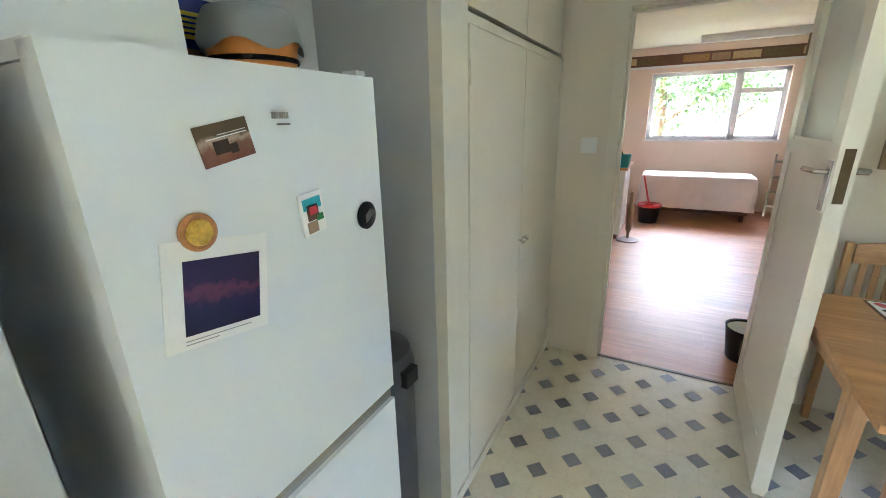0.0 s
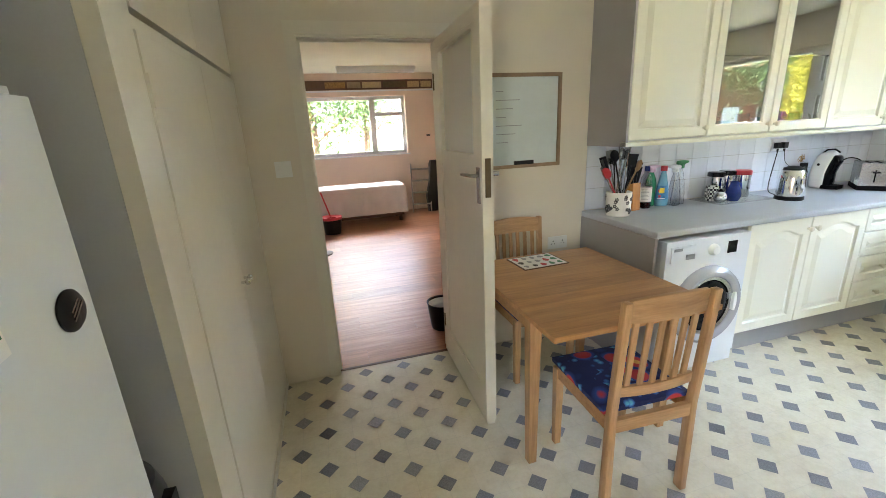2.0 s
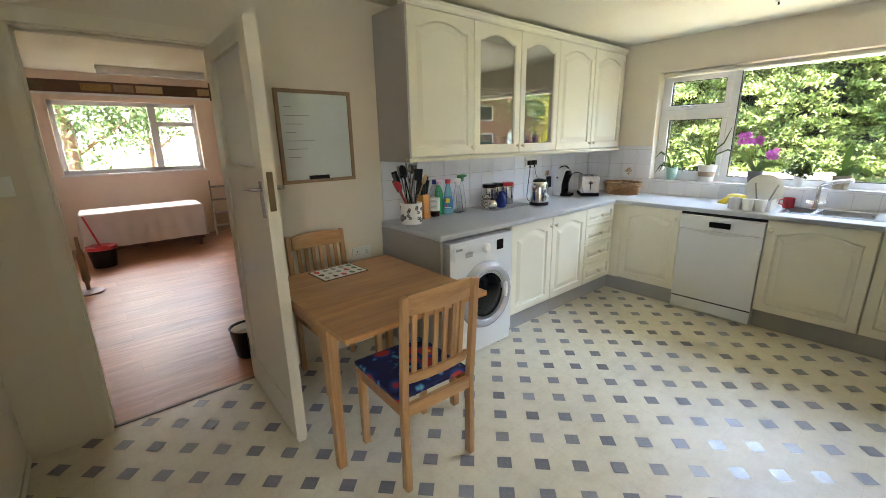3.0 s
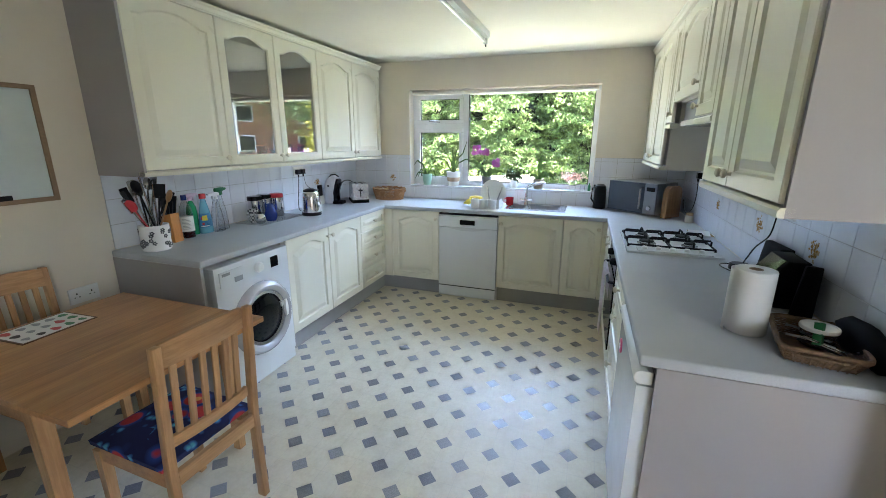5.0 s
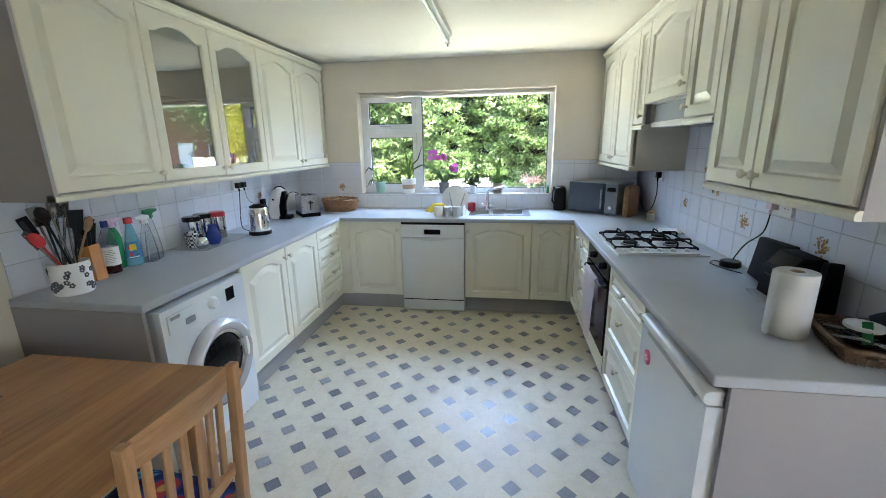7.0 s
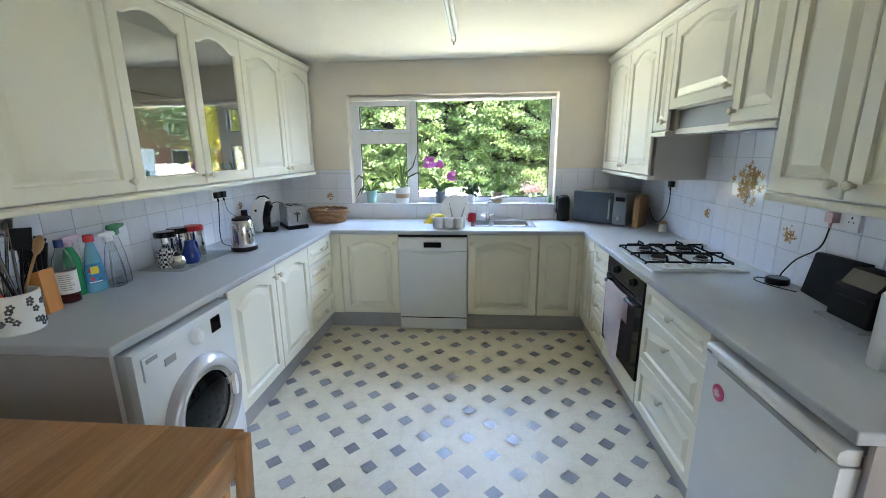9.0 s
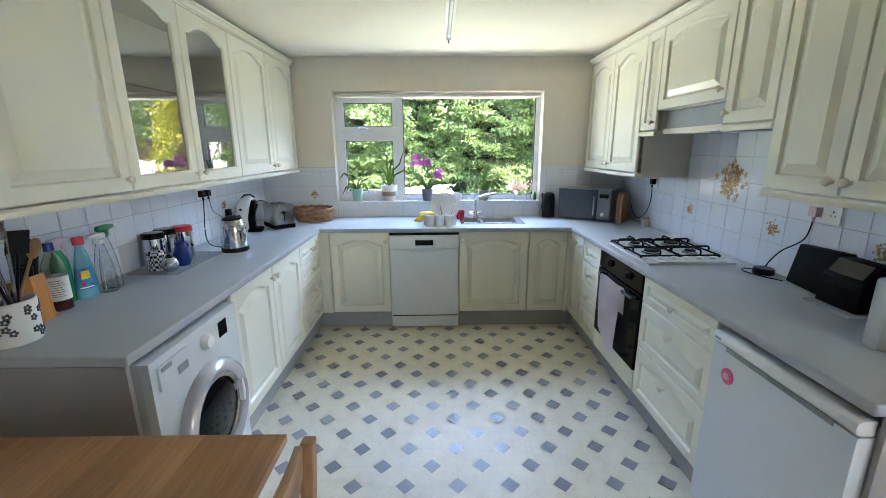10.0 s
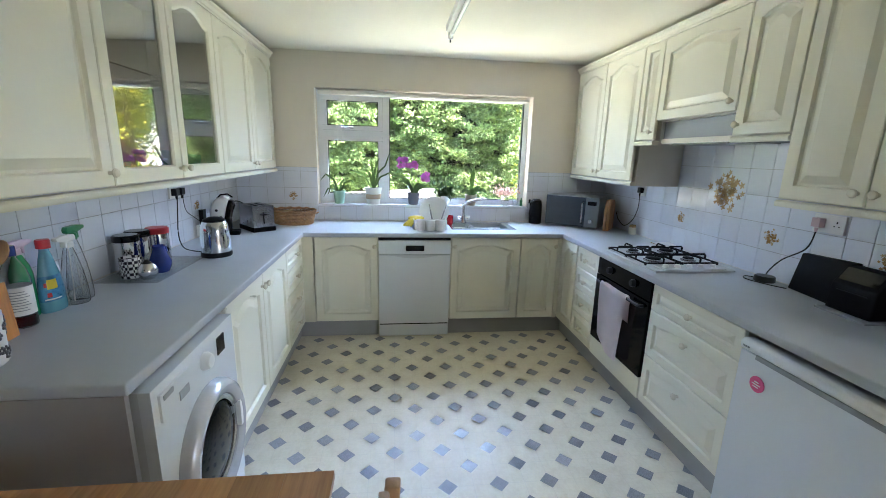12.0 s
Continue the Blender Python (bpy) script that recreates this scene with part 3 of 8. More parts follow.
for name_, a, b, c, d in (("top_vent", MU + 0.03, wy1 - 0.045, TR + 0.025, wz1 - 0.05), ("side_casement", MU + 0.03, wy1 - 0.045, wz0 + 0.05, TR - 0.025)):
    bm = bmesh.new()
    t_ = 0.042
    for y0, y1, z0, z1 in ((a, b, c, c + t_), (a, b, d - t_, d), (a, a + t_, c + t_, d - t_), (b - t_, b, c + t_, d - t_)):
        box(bm, XF0 - 0.018, XF1 - 0.01, y0 + 0.001, y1 - 0.001, z0 + 0.001, z1 - 0.001)
    soften(bm, 0.005, 2)
    sash = part(name_, bm, M["upvc"], window)
    bm = bmesh.new()
    for y0, y1, z0, z1 in ((a + t_, b - t_, c + t_, c + t_ + 0.006), (a + t_, b - t_, d - t_ - 0.006, d - t_), (a + t_, a + t_ + 0.006, c + t_, d - t_), (b - t_ - 0.006, b - t_, c + t_, d - t_)):
        box(bm, XF0 + 0.0, XF0 + 0.03, y0, y1, z0, z1)
    part("gasket", bm, M["black"], sash, "black rubber gasket")
    pn = part("pane", bbox(XF0 + 0.012, XF0 + 0.018, a + t_ - 0.002, b - t_ + 0.002, c + t_ - 0.002, d - t_ + 0.002, 0), M["clear"], sash)
    pn.visible_shadow = False
    if name_ == "top_vent":
        part("handle", tube([(XF0 - 0.018, (a + b) / 2, c + 0.02), (XF0 - 0.045, (a + b) / 2, c + 0.02), (XF0 - 0.05, (a + b) / 2 + 0.03, c + 0.022), (XF0 - 0.05, (a + b) / 2 + 0.11, c + 0.03)], 0.008, 8), M["steel"], sash, "brass-coloured window handle")
pn = part("pane", bbox(XF0 + 0.022, XF0 + 0.028, wy0 + 0.04, MU - 0.025, wz0 + 0.045, wz1 - 0.045, 0), M["clear"], window)
pn.visible_shadow = False
bm = bmesh.new()
for y0, y1, z0, z1 in ((wy0 + 0.045, MU - 0.03, wz0 + 0.05, wz0 + 0.056), (wy0 + 0.045, wy0 + 0.051, wz0 + 0.05, wz1 - 0.05), (MU - 0.036, MU - 0.03, wz0 + 0.05, wz1 - 0.05)):
    box(bm, XF0 + 0.004, XF0 + 0.05, y0, y1, z0, z1)
part("gasket", bm, M["black"], window, "black rubber gasket")
part("blind_roll", lathe([(0, 0), (0.022, 0), (0.022, wy1 - wy0 - 0.05), (0, wy1 - wy0 - 0.05)], 16, m=Matrix.Translation((E + 0.05, wy0 + 0.025, wz1 - 0.03)) @ pose(0, 0, 0, -90)), M["carcass"], window, "rolled up cream blind")
structure("window_sill", bbox(E - 0.012, XF0, wy0 + 0.001, wy1 - 0.001, WIN[2], WIN[2] + 0.02, 0.003), M["tile"], "white tiled window sill")

# ---- splashback tiles ----
TILE, GAP = 0.1485, 0.003


def tile_mesh(w, h, cache={}):
    k = (round(w, 3), round(h, 3))
    if k not in cache:
        b_ = bbox(0, w, -0.006, 0, 0, h, 0.0016, 1)
        bmesh.ops.recalc_face_normals(b_, faces=b_.faces)
        me = bpy.data.meshes.new("tile")
        b_.to_mesh(me)
        b_.free()
        me.materials.append(M["tile"])
        cache[k] = me
    return cache[k]


def tiling(wall, m, u0, u1, z0, z1, start=0.0):
    """Tiles on a wall face: m takes (along, out of the wall, up); cut tiles at the ends."""
    b_ = bbox(u0, u1, -0.0025, 0, z0, z1, 0)
    bmesh.ops.transform(b_, matrix=m, verts=b_.verts)
    g = part("grout_bed", b_, M["grout"], wall, smooth=False)
    u = u0 - start
    while u < u1 - 0.004:
        a, b = max(u, u0), min(u + TILE, u1) - GAP
        z = z0
        while z < z1 - 0.004:
            c = min(z + TILE, z1) - GAP
            if b - a > 0.008 and c - z > 0.008:
                ob = new("tile", tile_mesh(b - a, c - z))
                ob.parent = wall
                ob.matrix_local = m @ Matrix.Translation((a, 0, z))
            z += TILE
        u += TILE


TN = Matrix.Translation((0, N, 0))
TE = Matrix(((0, 1, 0, E), (1, 0, 0, 0), (0, 0, 1, 0), (0, 0, 0, 1)))
TS = Matrix(((1, 0, 0, 0), (0, -1, 0, S), (0, 0, 1, 0), (0, 0, 0, 1)))

# ---- kitchen units ----
# A unit stands in its own frame: x across its front, y into its depth, z up; the front is at y = 0.
FACE = {"north": 0, "east": -90, "south": 180}


def panel_outline(x0, x1, z0, z1, rise, n=12):
    """An outline with a bowed, cathedral-arched top (rise above the shoulders)."""
    pts = [(x0, z0), (x1, z0), (x1, z1 - rise)]
    if rise > 0:
        w = x1 - x0
        sh = 0.10 * w
        for k in range(n + 1):
            u = k / n
            x = x1 - sh - (w - 2 * sh) * u
            pts.append((x, z1 - rise + rise * (0.12 + 0.88 * math.sin(math.pi * u) ** 0.9) if 0 < u < 1 else z1 - rise + 0.10 * rise))
    pts.append((x0, z1 - rise))
    return pts


def moulded_front(w, h, rise=0.0, margin=0.062, glazed=False, thick=0.019):
    """A moulded door or drawer front: slab, sunk groove and raised panel. Front face at y = -thick."""
    bm = bmesh.new()
    inner = panel_outline(margin, w - margin, margin, h - margin, rise)
    outer = [(0, 0), (w, 0), (w, h)] + [(min(max(x, 0.0), w), h) for x, z in inner[3:-1]] + [(0, h)]
    n = len(inner)
    e = 0.004

    def ring(pts, y):
        return [bm.verts.new((x, y, z)) for x, z in pts]

    def inset(pts, d):
        cx, cz = w / 2, h / 2
        out = []
        for x, z in pts:
            out.append((x - d * (1 if x > cx else -1) * min(1, abs(x - cx) / (w * 0.25)), z - d * (1 if z > cz else -1)))
        return out

    def bridge(a, b):
        for k in range(len(a)):
            j = (k + 1) % len(a)
            bm.faces.new((a[k], a[j], b[j], b[k]))
    back = ring(outer, 0.0)
    edge = ring(outer, -thick + e)
    lip = ring([(min(max(x, e), w - e), min(max(z, e), h - e)) for x, z in outer], -thick)
    r1 = ring(inner, -thick)
    bridge(back, edge), bridge(edge, lip), bridge(lip, r1)
    if glazed:
        r2 = ring(inset(inner, 0.008), -thick + 0.008)
        r3 = ring(inset(inner, 0.008), 0.0)
        bridge(r1, r2), bridge(r2, r3), bridge(r3, back)
    else:
        k_ = min(1.0, h / 0.4)
        r2 = ring(inset(inner, 0.006), -thick + 0.013)
        r3 = ring(inset(inner, 0.006 + 0.010 * k_), -thick + 0.013)
        r4 = ring(inset(inner, 0.030 + 0.018 * k_), -thick + 0.0005)
        bridge(r1, r2), bridge(r2, r3), bridge(r3, r4)
        bm.faces.new(r4)
        bm.faces.new(back)
    return bm


KNOB = [(0.0, 0.0), (0.008, 0.0), (0.0065, 0.008), (0.008, 0.014), (0.015, 0.018), (0.017, 0.024), (0.0145, 0.030), (0.008, 0.033), (0.0, 0.034)]


def knob(parent, x, z, y=-0.019):
    return part("knob", lathe(KNOB, 16, m=pose(x, y, z, 90)), M["knob"], parent, "round cream knob")


def carcass(w, h, d, z0, t=0.016, open_front=False):
    bm = bmesh.new()
    if open_front:
        for b in ((0, t, 0, d, z0, z0 + h), (w - t, w, 0, d, z0, z0 + h), (t, w - t, 0, d, z0, z0 + t), (t, w - t, 0, d, z0 + h - t, z0 + h), (t, w - t, d - 0.006, d, z0 + t, z0 + h - t)):
            box(bm, *b)
    else:
        box(bm, 0.0005, w - 0.0005, 0.028, d, z0, z0 + h)
    return bm


def unit(name, label, side, x, y, w, h, d, z0, fronts, group, glazed=False):
    """A cabinet unit. fronts: (x0, x1, z0, z1, rise, margin, knobs, kind)."""
    ob = thing(name, label, "cabinet", pose(x, y, 0, 0, 0, FACE[side]), group)
    part("body", carcass(w, h, d, z0, open_front=glazed), M["carcass"], ob, smooth=False)
    for a, b, c, e, rise, margin, knobs, kind in fronts:
        fr = part(kind, moulded_front(b - a - 0.006, e - c - 0.005, rise, margin, glazed), M["unit"], ob, smooth=False)
        fr.location = (a + 0.003, -0.001, c + 0.0025)
        if glazed:
            pn = part("pane", bbox(margin - 0.012, b - a - margin + 0.012, -0.006, -0.003, margin - 0.012, e - c - margin + 0.012, 0), M["dimglass"], fr, "clear glass pane")
        for kx, kz in knobs:
            knob(fr, kx, kz)
    return ob


BASE0, BASEH = 0.145, 0.725     # underside and height of the base units
BZ0, BZ1 = 0.150, 0.868
FN, FE, FS = 1.835, 3.735, -0.362   # front planes of the carcasses


def doors(w, n=2, z0=BZ0, z1=BZ1, rise=0.045, knob_top=True, margin=0.06, single_knob="r", kind="door"):
    out = []
    step = w / n
    for k in range(n):
        kz = (z1 - z0) - 0.075 if knob_top else 0.05
        side = "r" if (n == 2 and k == 0) or (n == 1 and single_knob == "r") else "l"
        kx = step - 0.033 if side == "r" else 0.030
        out.append((k * step, (k + 1) * step, z0, z1, rise, margin, [(kx, kz)], kind))
    return out


def drawers(w, heights, arched=()):
    out, z = [], BZ1
    for k, h in enumerate(heights):
        out.append((0, w, z - h, z, 0.03 if k in arched else 0.0, min(0.045, h * 0.27), [(w / 2, (h - 0.003) * (0.72 if h > 0.2 else 0.5))], "drawer_front"))
        z -= h
    return out


GB = "fitted base units"
unit("base_cabinet", "cream double base cabinet with arched moulded doors", "north", 2.215, FN, 1.02, BASEH, 0.60, BASE0, doors(1.02), GB)
unit("drawer_unit", "cream four-drawer base unit with round knobs", "north", 3.235, FN, 0.485, BASEH, 0.60, BASE0, drawers(0.485, (0.165, 0.17, 0.185, 0.198)), GB)
unit("base_cabinet", "cream corner base cabinet with a moulded door", "east", FE, 1.728, 0.512, BASEH, 0.55, BASE0, doors(0.512, 1), GB)
unit("base_cabinet", "cream base cabinet under the sink", "east", FE, 0.622, 0.594, BASEH, 0.55, BASE0, doors(0.594, 1, single_knob="l"), GB)
unit("base_cabinet", "narrow cream base cabinet beside the corner", "east", FE, 0.026, 0.330, BASEH, 0.55, BASE0, doors(0.330, 1), GB)
unit("base_cabinet", "narrow cream corner base cabinet beside the drawers", "south", 3.735, FS, 0.315, BASEH, 0.58, BASE0, doors(0.30, 1), GB)
unit("drawer_unit", "narrow cream four-drawer base unit", "south", 3.42, FS, 0.340, BASEH, 0.58, BASE0, drawers(0.340, (0.165, 0.17, 0.185, 0.198)), GB)
unit("drawer_unit", "cream three-drawer base unit with arched fronts", "south", 2.462, FS, 0.615, BASEH, 0.58, BASE0, drawers(0.615, (0.150, 0.270, 0.298), (1, 2)), GB)
single("corner_post", "cream filler post in the corner of the units", "filler panel", bbox(3.722, 3.775, 1.732, 1.835, 0.145, 0.868, 0.002), M["unit"])
single("corner_post", "cream filler post in the corner of the units", "filler panel", bbox(3.722, 3.775, -0.338, -0.308, 0.145, 0.855, 0.002), M["unit"])
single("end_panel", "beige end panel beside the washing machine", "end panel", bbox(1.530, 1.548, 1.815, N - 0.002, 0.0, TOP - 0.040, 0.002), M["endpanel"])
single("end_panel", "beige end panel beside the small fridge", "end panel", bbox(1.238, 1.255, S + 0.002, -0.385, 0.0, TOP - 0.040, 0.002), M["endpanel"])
for nm, b in (("plinth", (2.20, 3.80, 1.865, 1.882, 0.0, 0.146)), ("plinth", (3.768, 3.785, 1.865, 1.222, 0.0, 0.146)), ("plinth", (3.768, 3.785, 0.618, -0.40, 0.0, 0.146)), ("plinth", (1.848, 3.785, -0.402, -0.419, 0.0, 0.146))):
    x0, x1, y0, y1, z0, z1 = b
    single(nm, "grey plinth board under the base units", "plinth", bbox(x0, x1, min(y0, y1), max(y0, y1), z0, z1, 0.001, 1), M["plinth"], group="plinth boards")

# worktop: one U-shaped slab with the sink cut out
SINK = (3.862, 4.262, 0.03, 0.598)
bm = bmesh.new()
U = [(1.525, N - 0.007), (1.525, 1.80), (3.70, 1.80), (3.70, -0.332), (1.232, -0.332), (1.232, S + 0.007), (E - 0.007, S + 0.007), (E - 0.007, N - 0.007)]
HOLE = [(SINK[0] + 0.02, SINK[2] + 0.02), (SINK[0] + 0.02, SINK[3] - 0.02), (SINK[1] - 0.02, SINK[3] - 0.02), (SINK[1] - 0.02, SINK[2] + 0.02)]
edges = []
for loop in (U, HOLE):
    vs = [bm.verts.new((x, y, TOP)) for x, y in loop]
    edges += [bm.edges.new((vs[k], vs[(k + 1) % len(vs)])) for k in range(len(vs))]
bmesh.ops.triangle_fill(bm, use_beauty=True, use_dissolve=False, edges=edges)
ext = bmesh.ops.extrude_face_region(bm, geom=bm.faces[:])
bmesh.ops.translate(bm, vec=(0, 0, -0.038), verts=[g for g in ext["geom"] if isinstance(g, bmesh.types.BMVert)])
bmesh.ops.recalc_face_normals(bm, faces=bm.faces)
soften(bm, 0.007, 3, 60)
worktop = single("worktop", "grey speckled laminate worktop running round three walls", "worktop", bm, M["worktop"])

# wall units
UZ0, UZ1, UH = 1.375, 2.285, 0.91
GW = "fitted wall units"
UN = 2.15
WD = 0.348


def wall_doors(w, n=2, z0=1.378, z1=2.285, **k):
    return doors(w, n, z0, z1, 0.05, False, 0.058, **k)


unit("wall_cabinet", "cream single-door wall cabinet with a moulded door", "north", 1.562, UN, 0.578, UH, WD, UZ0, wall_doors(0.578, 1), GW)
glass_unit = unit("wall_cabinet", "cream wall cabinet with two arched glass doors", "north", 2.140, UN, 1.027, UH, WD, UZ0, wall_doors(1.027, 2), GW, True)
part("shelf", bbox(0.018, 1.008, 0.03, 0.335, 1.84, 1.846, 0.001, 1), M["clear"], glass_unit, "glass shelf")
for k, (gx, gy, gr_, gh) in enumerate(((0.14, 0.12, 0.05, 0.10), (0.30, 0.16, 0.06, 0.07), (0.42, 0.10, 0.04, 0.11), (0.62, 0.13, 0.06, 0.08), (0.78, 0.16, 0.045, 0.12), (0.90, 0.10, 0.04, 0.10))):
    single("glass_bowl" if k % 2 else "tumbler", "pale turquoise glass standing in the glass-fronted cabinet", "glassware", lathe([(0, 0), (gr_ * 0.7, 0), (gr_ * 0.85, gh * 0.2), (gr_, gh), (gr_ * 0.94, gh), (gr_ * 0.75, gh * 0.2), (0, gh * 0.08)], 24), M["turquoise"], pose(2.140 + gx, UN + gy, UZ0 + 0.0165), "glassware in the cabinet")
unit("wall_cabinet", "cream double wall cabinet with arched moulded doors", "north", 3.167, UN, 1.14, UH, WD, UZ0, wall_doors(1.14, 2), GW)
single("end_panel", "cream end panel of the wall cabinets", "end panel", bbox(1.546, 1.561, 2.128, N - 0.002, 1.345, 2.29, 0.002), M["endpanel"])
US = -0.64
unit("wall_cabinet", "cream double wall cabinet above the microwave", "south", 4.325, US, 1.03, UH, 0.352, UZ0, wall_doors(1.03, 2), GW)
unit("wall_cabinet", "narrow short cream wall cabinet beside the hood", "south", 3.29, US, 0.21, 0.625, 0.352, 1.66, doors(0.21, 1, 1.663, 2.285, 0.0, False, 0.05), GW)
unit("wall_cabinet", "short cream wall cabinet over the cooker hood", "south", 3.08, US, 0.65, 0.505, 0.352, 1.78, doors(0.65, 1, 1.783, 2.285, 0.04, False, 0.058), GW)
unit("wall_cabinet", "narrow short cream wall cabinet beside the hood", "south", 2.43, US, 0.325, 0.625, 0.352, 1.66, doors(0.325, 1, 1.663, 2.285, 0.03, False, 0.055, single_knob="l"), GW)
unit("wall_cabinet", "cream double wall cabinet above the worktop", "south", 2.105, US, 0.820, UH, 0.352, UZ0,
     [(0.0, 0.350, 1.378, 2.285, 0.05, 0.058, [(0.316, 0.05)], "door"), (0.350, 0.820, 1.378, 2.285, 0.05, 0.058, [(0.034, 0.05)], "door")], GW)
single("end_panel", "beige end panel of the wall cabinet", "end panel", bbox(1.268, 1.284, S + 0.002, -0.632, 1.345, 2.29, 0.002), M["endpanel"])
single("end_panel", "grey end panel beside the cooker hood", "end panel", bbox(3.279, 3.294, S + 0.002, -0.655, 1.345, 1.684, 0.002), M["carcass"])


def cornice(name, label, side, x, y, w, z0, prof):
    bm = prism(prof, 0, w, "x")
    m = pose(x, y, z0, 0, 0, FACE[side])
    return single(name, label, "moulding", bm, M["unit"], m)


CORN = [(0.03, 0.006), (-0.0205, 0.006), (-0.023, 0.012), (-0.030, 0.016), (-0.036, 0.034), (-0.047, 0.042), (-0.048, 0.052), (0.03, 0.052)]
PELM = [(0.02, 0), (-0.022, 0), (-0.026, 0.006), (-0.026, 0.020), (-0.018, 0.028), (0.02, 0.028)]
cornice("cornice", "cream moulded cornice along the wall cabinets", "north", 1.535, UN, 2.78, 2.280, CORN)
cornice("light_pelmet", "cream moulded pelmet under the wall cabinets", "north", 1.546, UN, 2.765, 1.345, PELM)
cornice("cornice", "cream moulded cornice along the wall cabinets", "south", 4.33, US, 3.070, 2.280, CORN)
cornice("light_pelmet", "cream moulded pelmet under the wall cabinets", "south", 4.325, US, 1.05, 1.345, PELM)
cornice("light_pelmet", "cream moulded pelmet under the wall cabinets", "south", 2.108, US, 0.840, 1.345, PELM)

# cooker hood under the short cabinet
hood = thing("cooker_hood", "slim grey cooker hood recessed between the cabinets", "cooker hood", pose(3.078, US, 1.64, 0, 0, 180))
part("body", bbox(0.002, 0.646, 0.05, 0.345, 0.0, 0.138, 0.004), M["greyplastic"], hood)
part("filter", bbox(0.05, 0.60, 0.08, 0.32, -0.006, 0.0, 0.002), M["steel"], hood, "metal mesh filter")
part("visor", bbox(0.002, 0.646, 0.035, 0.05, 0.0, 0.03, 0.003), M["carcass"], hood)
for x0_, w_ in ((3.29, 0.21), (2.43, 0.322)):
    cornice("light_pelmet", "short cream pelmet under the narrow cabinet", "south", x0_, US, w_, 1.630, PELM)

# ---- appliances ----
wm = thing("washing_machine", "white front-loading washing machine with a round door", "washing machine", pose(1.578, 1.800, 0))
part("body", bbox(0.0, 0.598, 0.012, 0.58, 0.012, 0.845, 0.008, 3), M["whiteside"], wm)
bm = bbox(0.0, 0.598, -0.022, 0.012, 0.085, 0.845, 0.012, 3)
part("front", bm, M["white"], wm)
part("kick_panel", bbox(0.005, 0.593, -0.018, 0.012, 0.012, 0.082, 0.004), M["white"], wm)
dr = part("door", lathe([(0.240, 0.0), (0.240, 0.020), (0.230, 0.042), (0.214, 0.052), (0.196, 0.050), (0.180, 0.036), (0.172, 0.0)], 48, m=pose(0.315, -0.022, 0.435, 90)), M["ring"], wm, "silver-white round door ring")
part("window", lathe([(0.158, 0.008), (0.150, 0.022), (0.12, 0.034), (0.07, 0.042), (0.0, 0.045)], 40, m=pose(0.315, -0.022, 0.435, 90)), M["blackgloss"], dr, "dark glass door bowl")
part("drum_rim", lathe([(0.178, 0.008), (0.177, 0.030), (0.158, 0.026), (0.154, 0.010)], 40, m=pose(0.315, -0.022, 0.435, 90)), M["steel"], dr)
part("handle", bbox(0.485, 0.535, -0.070, -0.050, 0.385, 0.50, 0.008), M["plastic"], dr)
part("drawer", bbox(0.03, 0.20, -0.030, -0.020, 0.725, 0.815, 0.006), M["white"], wm, "detergent drawer")
part("drawer_grip", bbox(0.13, 0.19, -0.033, -0.029, 0.735, 0.765, 0.004), M["greyplastic"], wm)
part("badge", bbox(0.045, 0.10, -0.0325, -0.0295, 0.79, 0.806, 0.001, 1), M["greyplastic"], wm, "small grey maker's mark")
part("dial", lathe([(0.034, 0.0), (0.034, 0.012), (0.024, 0.028), (0.0, 0.029)], 24, m=pose(0.325, -0.022, 0.77, 90)), M["plastic"], wm)
part("display", bbox(0.435, 0.50, -0.026, -0.020, 0.735, 0.805, 0.002), M["blackgloss"], wm, "small black display")

dw = thing("dishwasher", "white freestanding dishwasher under the worktop", "dishwasher", pose(3.722, 1.216, 0, 0, 0, -90))
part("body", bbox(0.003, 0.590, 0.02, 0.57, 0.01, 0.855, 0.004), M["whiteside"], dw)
part("door", bbox(0.003, 0.589, -0.015, 0.02, 0.125, 0.722, 0.006), M["white"], dw)
part("control_panel", bbox(0.003, 0.589, -0.020, 0.02, 0.728, 0.832, 0.006), M["white"], dw)
part("display", bbox(0.222, 0.372, -0.023, -0.018, 0.757, 0.803, 0.003), M["blackgloss"], dw, "black display window")
# Flat darker patch paints the recess's shade; nothing is sunk into the door.
bm = prism([(0.075 + 0.44 * k / 14, 0.724 - 0.030 * math.sin(math.pi * k / 14)) for k in range(15)], -0.0165, -0.012, "y")
part("grip_recess", bm, M["whiteside"], dw, "curved patch shaded like a finger recess")
part("seam", bbox(0.008, 0.584, -0.008, 0.02, 0.112, 0.130, 0), M["black"], dw)
part("kick_plate", bbox(0.004, 0.588, -0.010, 0.02, 0.012, 0.113, 0.004), M["white"], dw)
part("trim_strip", bbox(0.003, 0.589, -0.018, 0.02, 0.833, 0.842, 0.002), M["plastic"], dw)
# Black filler in the gap under the worktop, in place of its shade.
part("top_gap", bbox(0.0, 0.592, 0.004, 0.05, 0.843, 0.866, 0), M["black"], dw)

oven = thing("oven", "black built-in electric oven with a glass door", "oven", pose(3.078, FS + 0.002, 0, 0, 0, 180))
part("body", bbox(0.005, 0.60, 0.005, 0.55, 0.15, 0.865, 0.002), M["black"], oven)
part("control_panel", bbox(0.004, 0.606, -0.022, 0.004, 0.755, 0.866, 0.004), M["blackgloss"], oven)
dr = part("door", bbox(0.004, 0.606, -0.026, 0.004, 0.285, 0.748, 0.005), M["blackgloss"], oven)
part("handle", tube([(0.05, -0.024, 0.712), (0.055, -0.046, 0.712), (0.08, -0.052, 0.712), (0.53, -0.052, 0.712), (0.555, -0.046, 0.712), (0.56, -0.024, 0.712)], 0.009, 10), M["black"], dr)
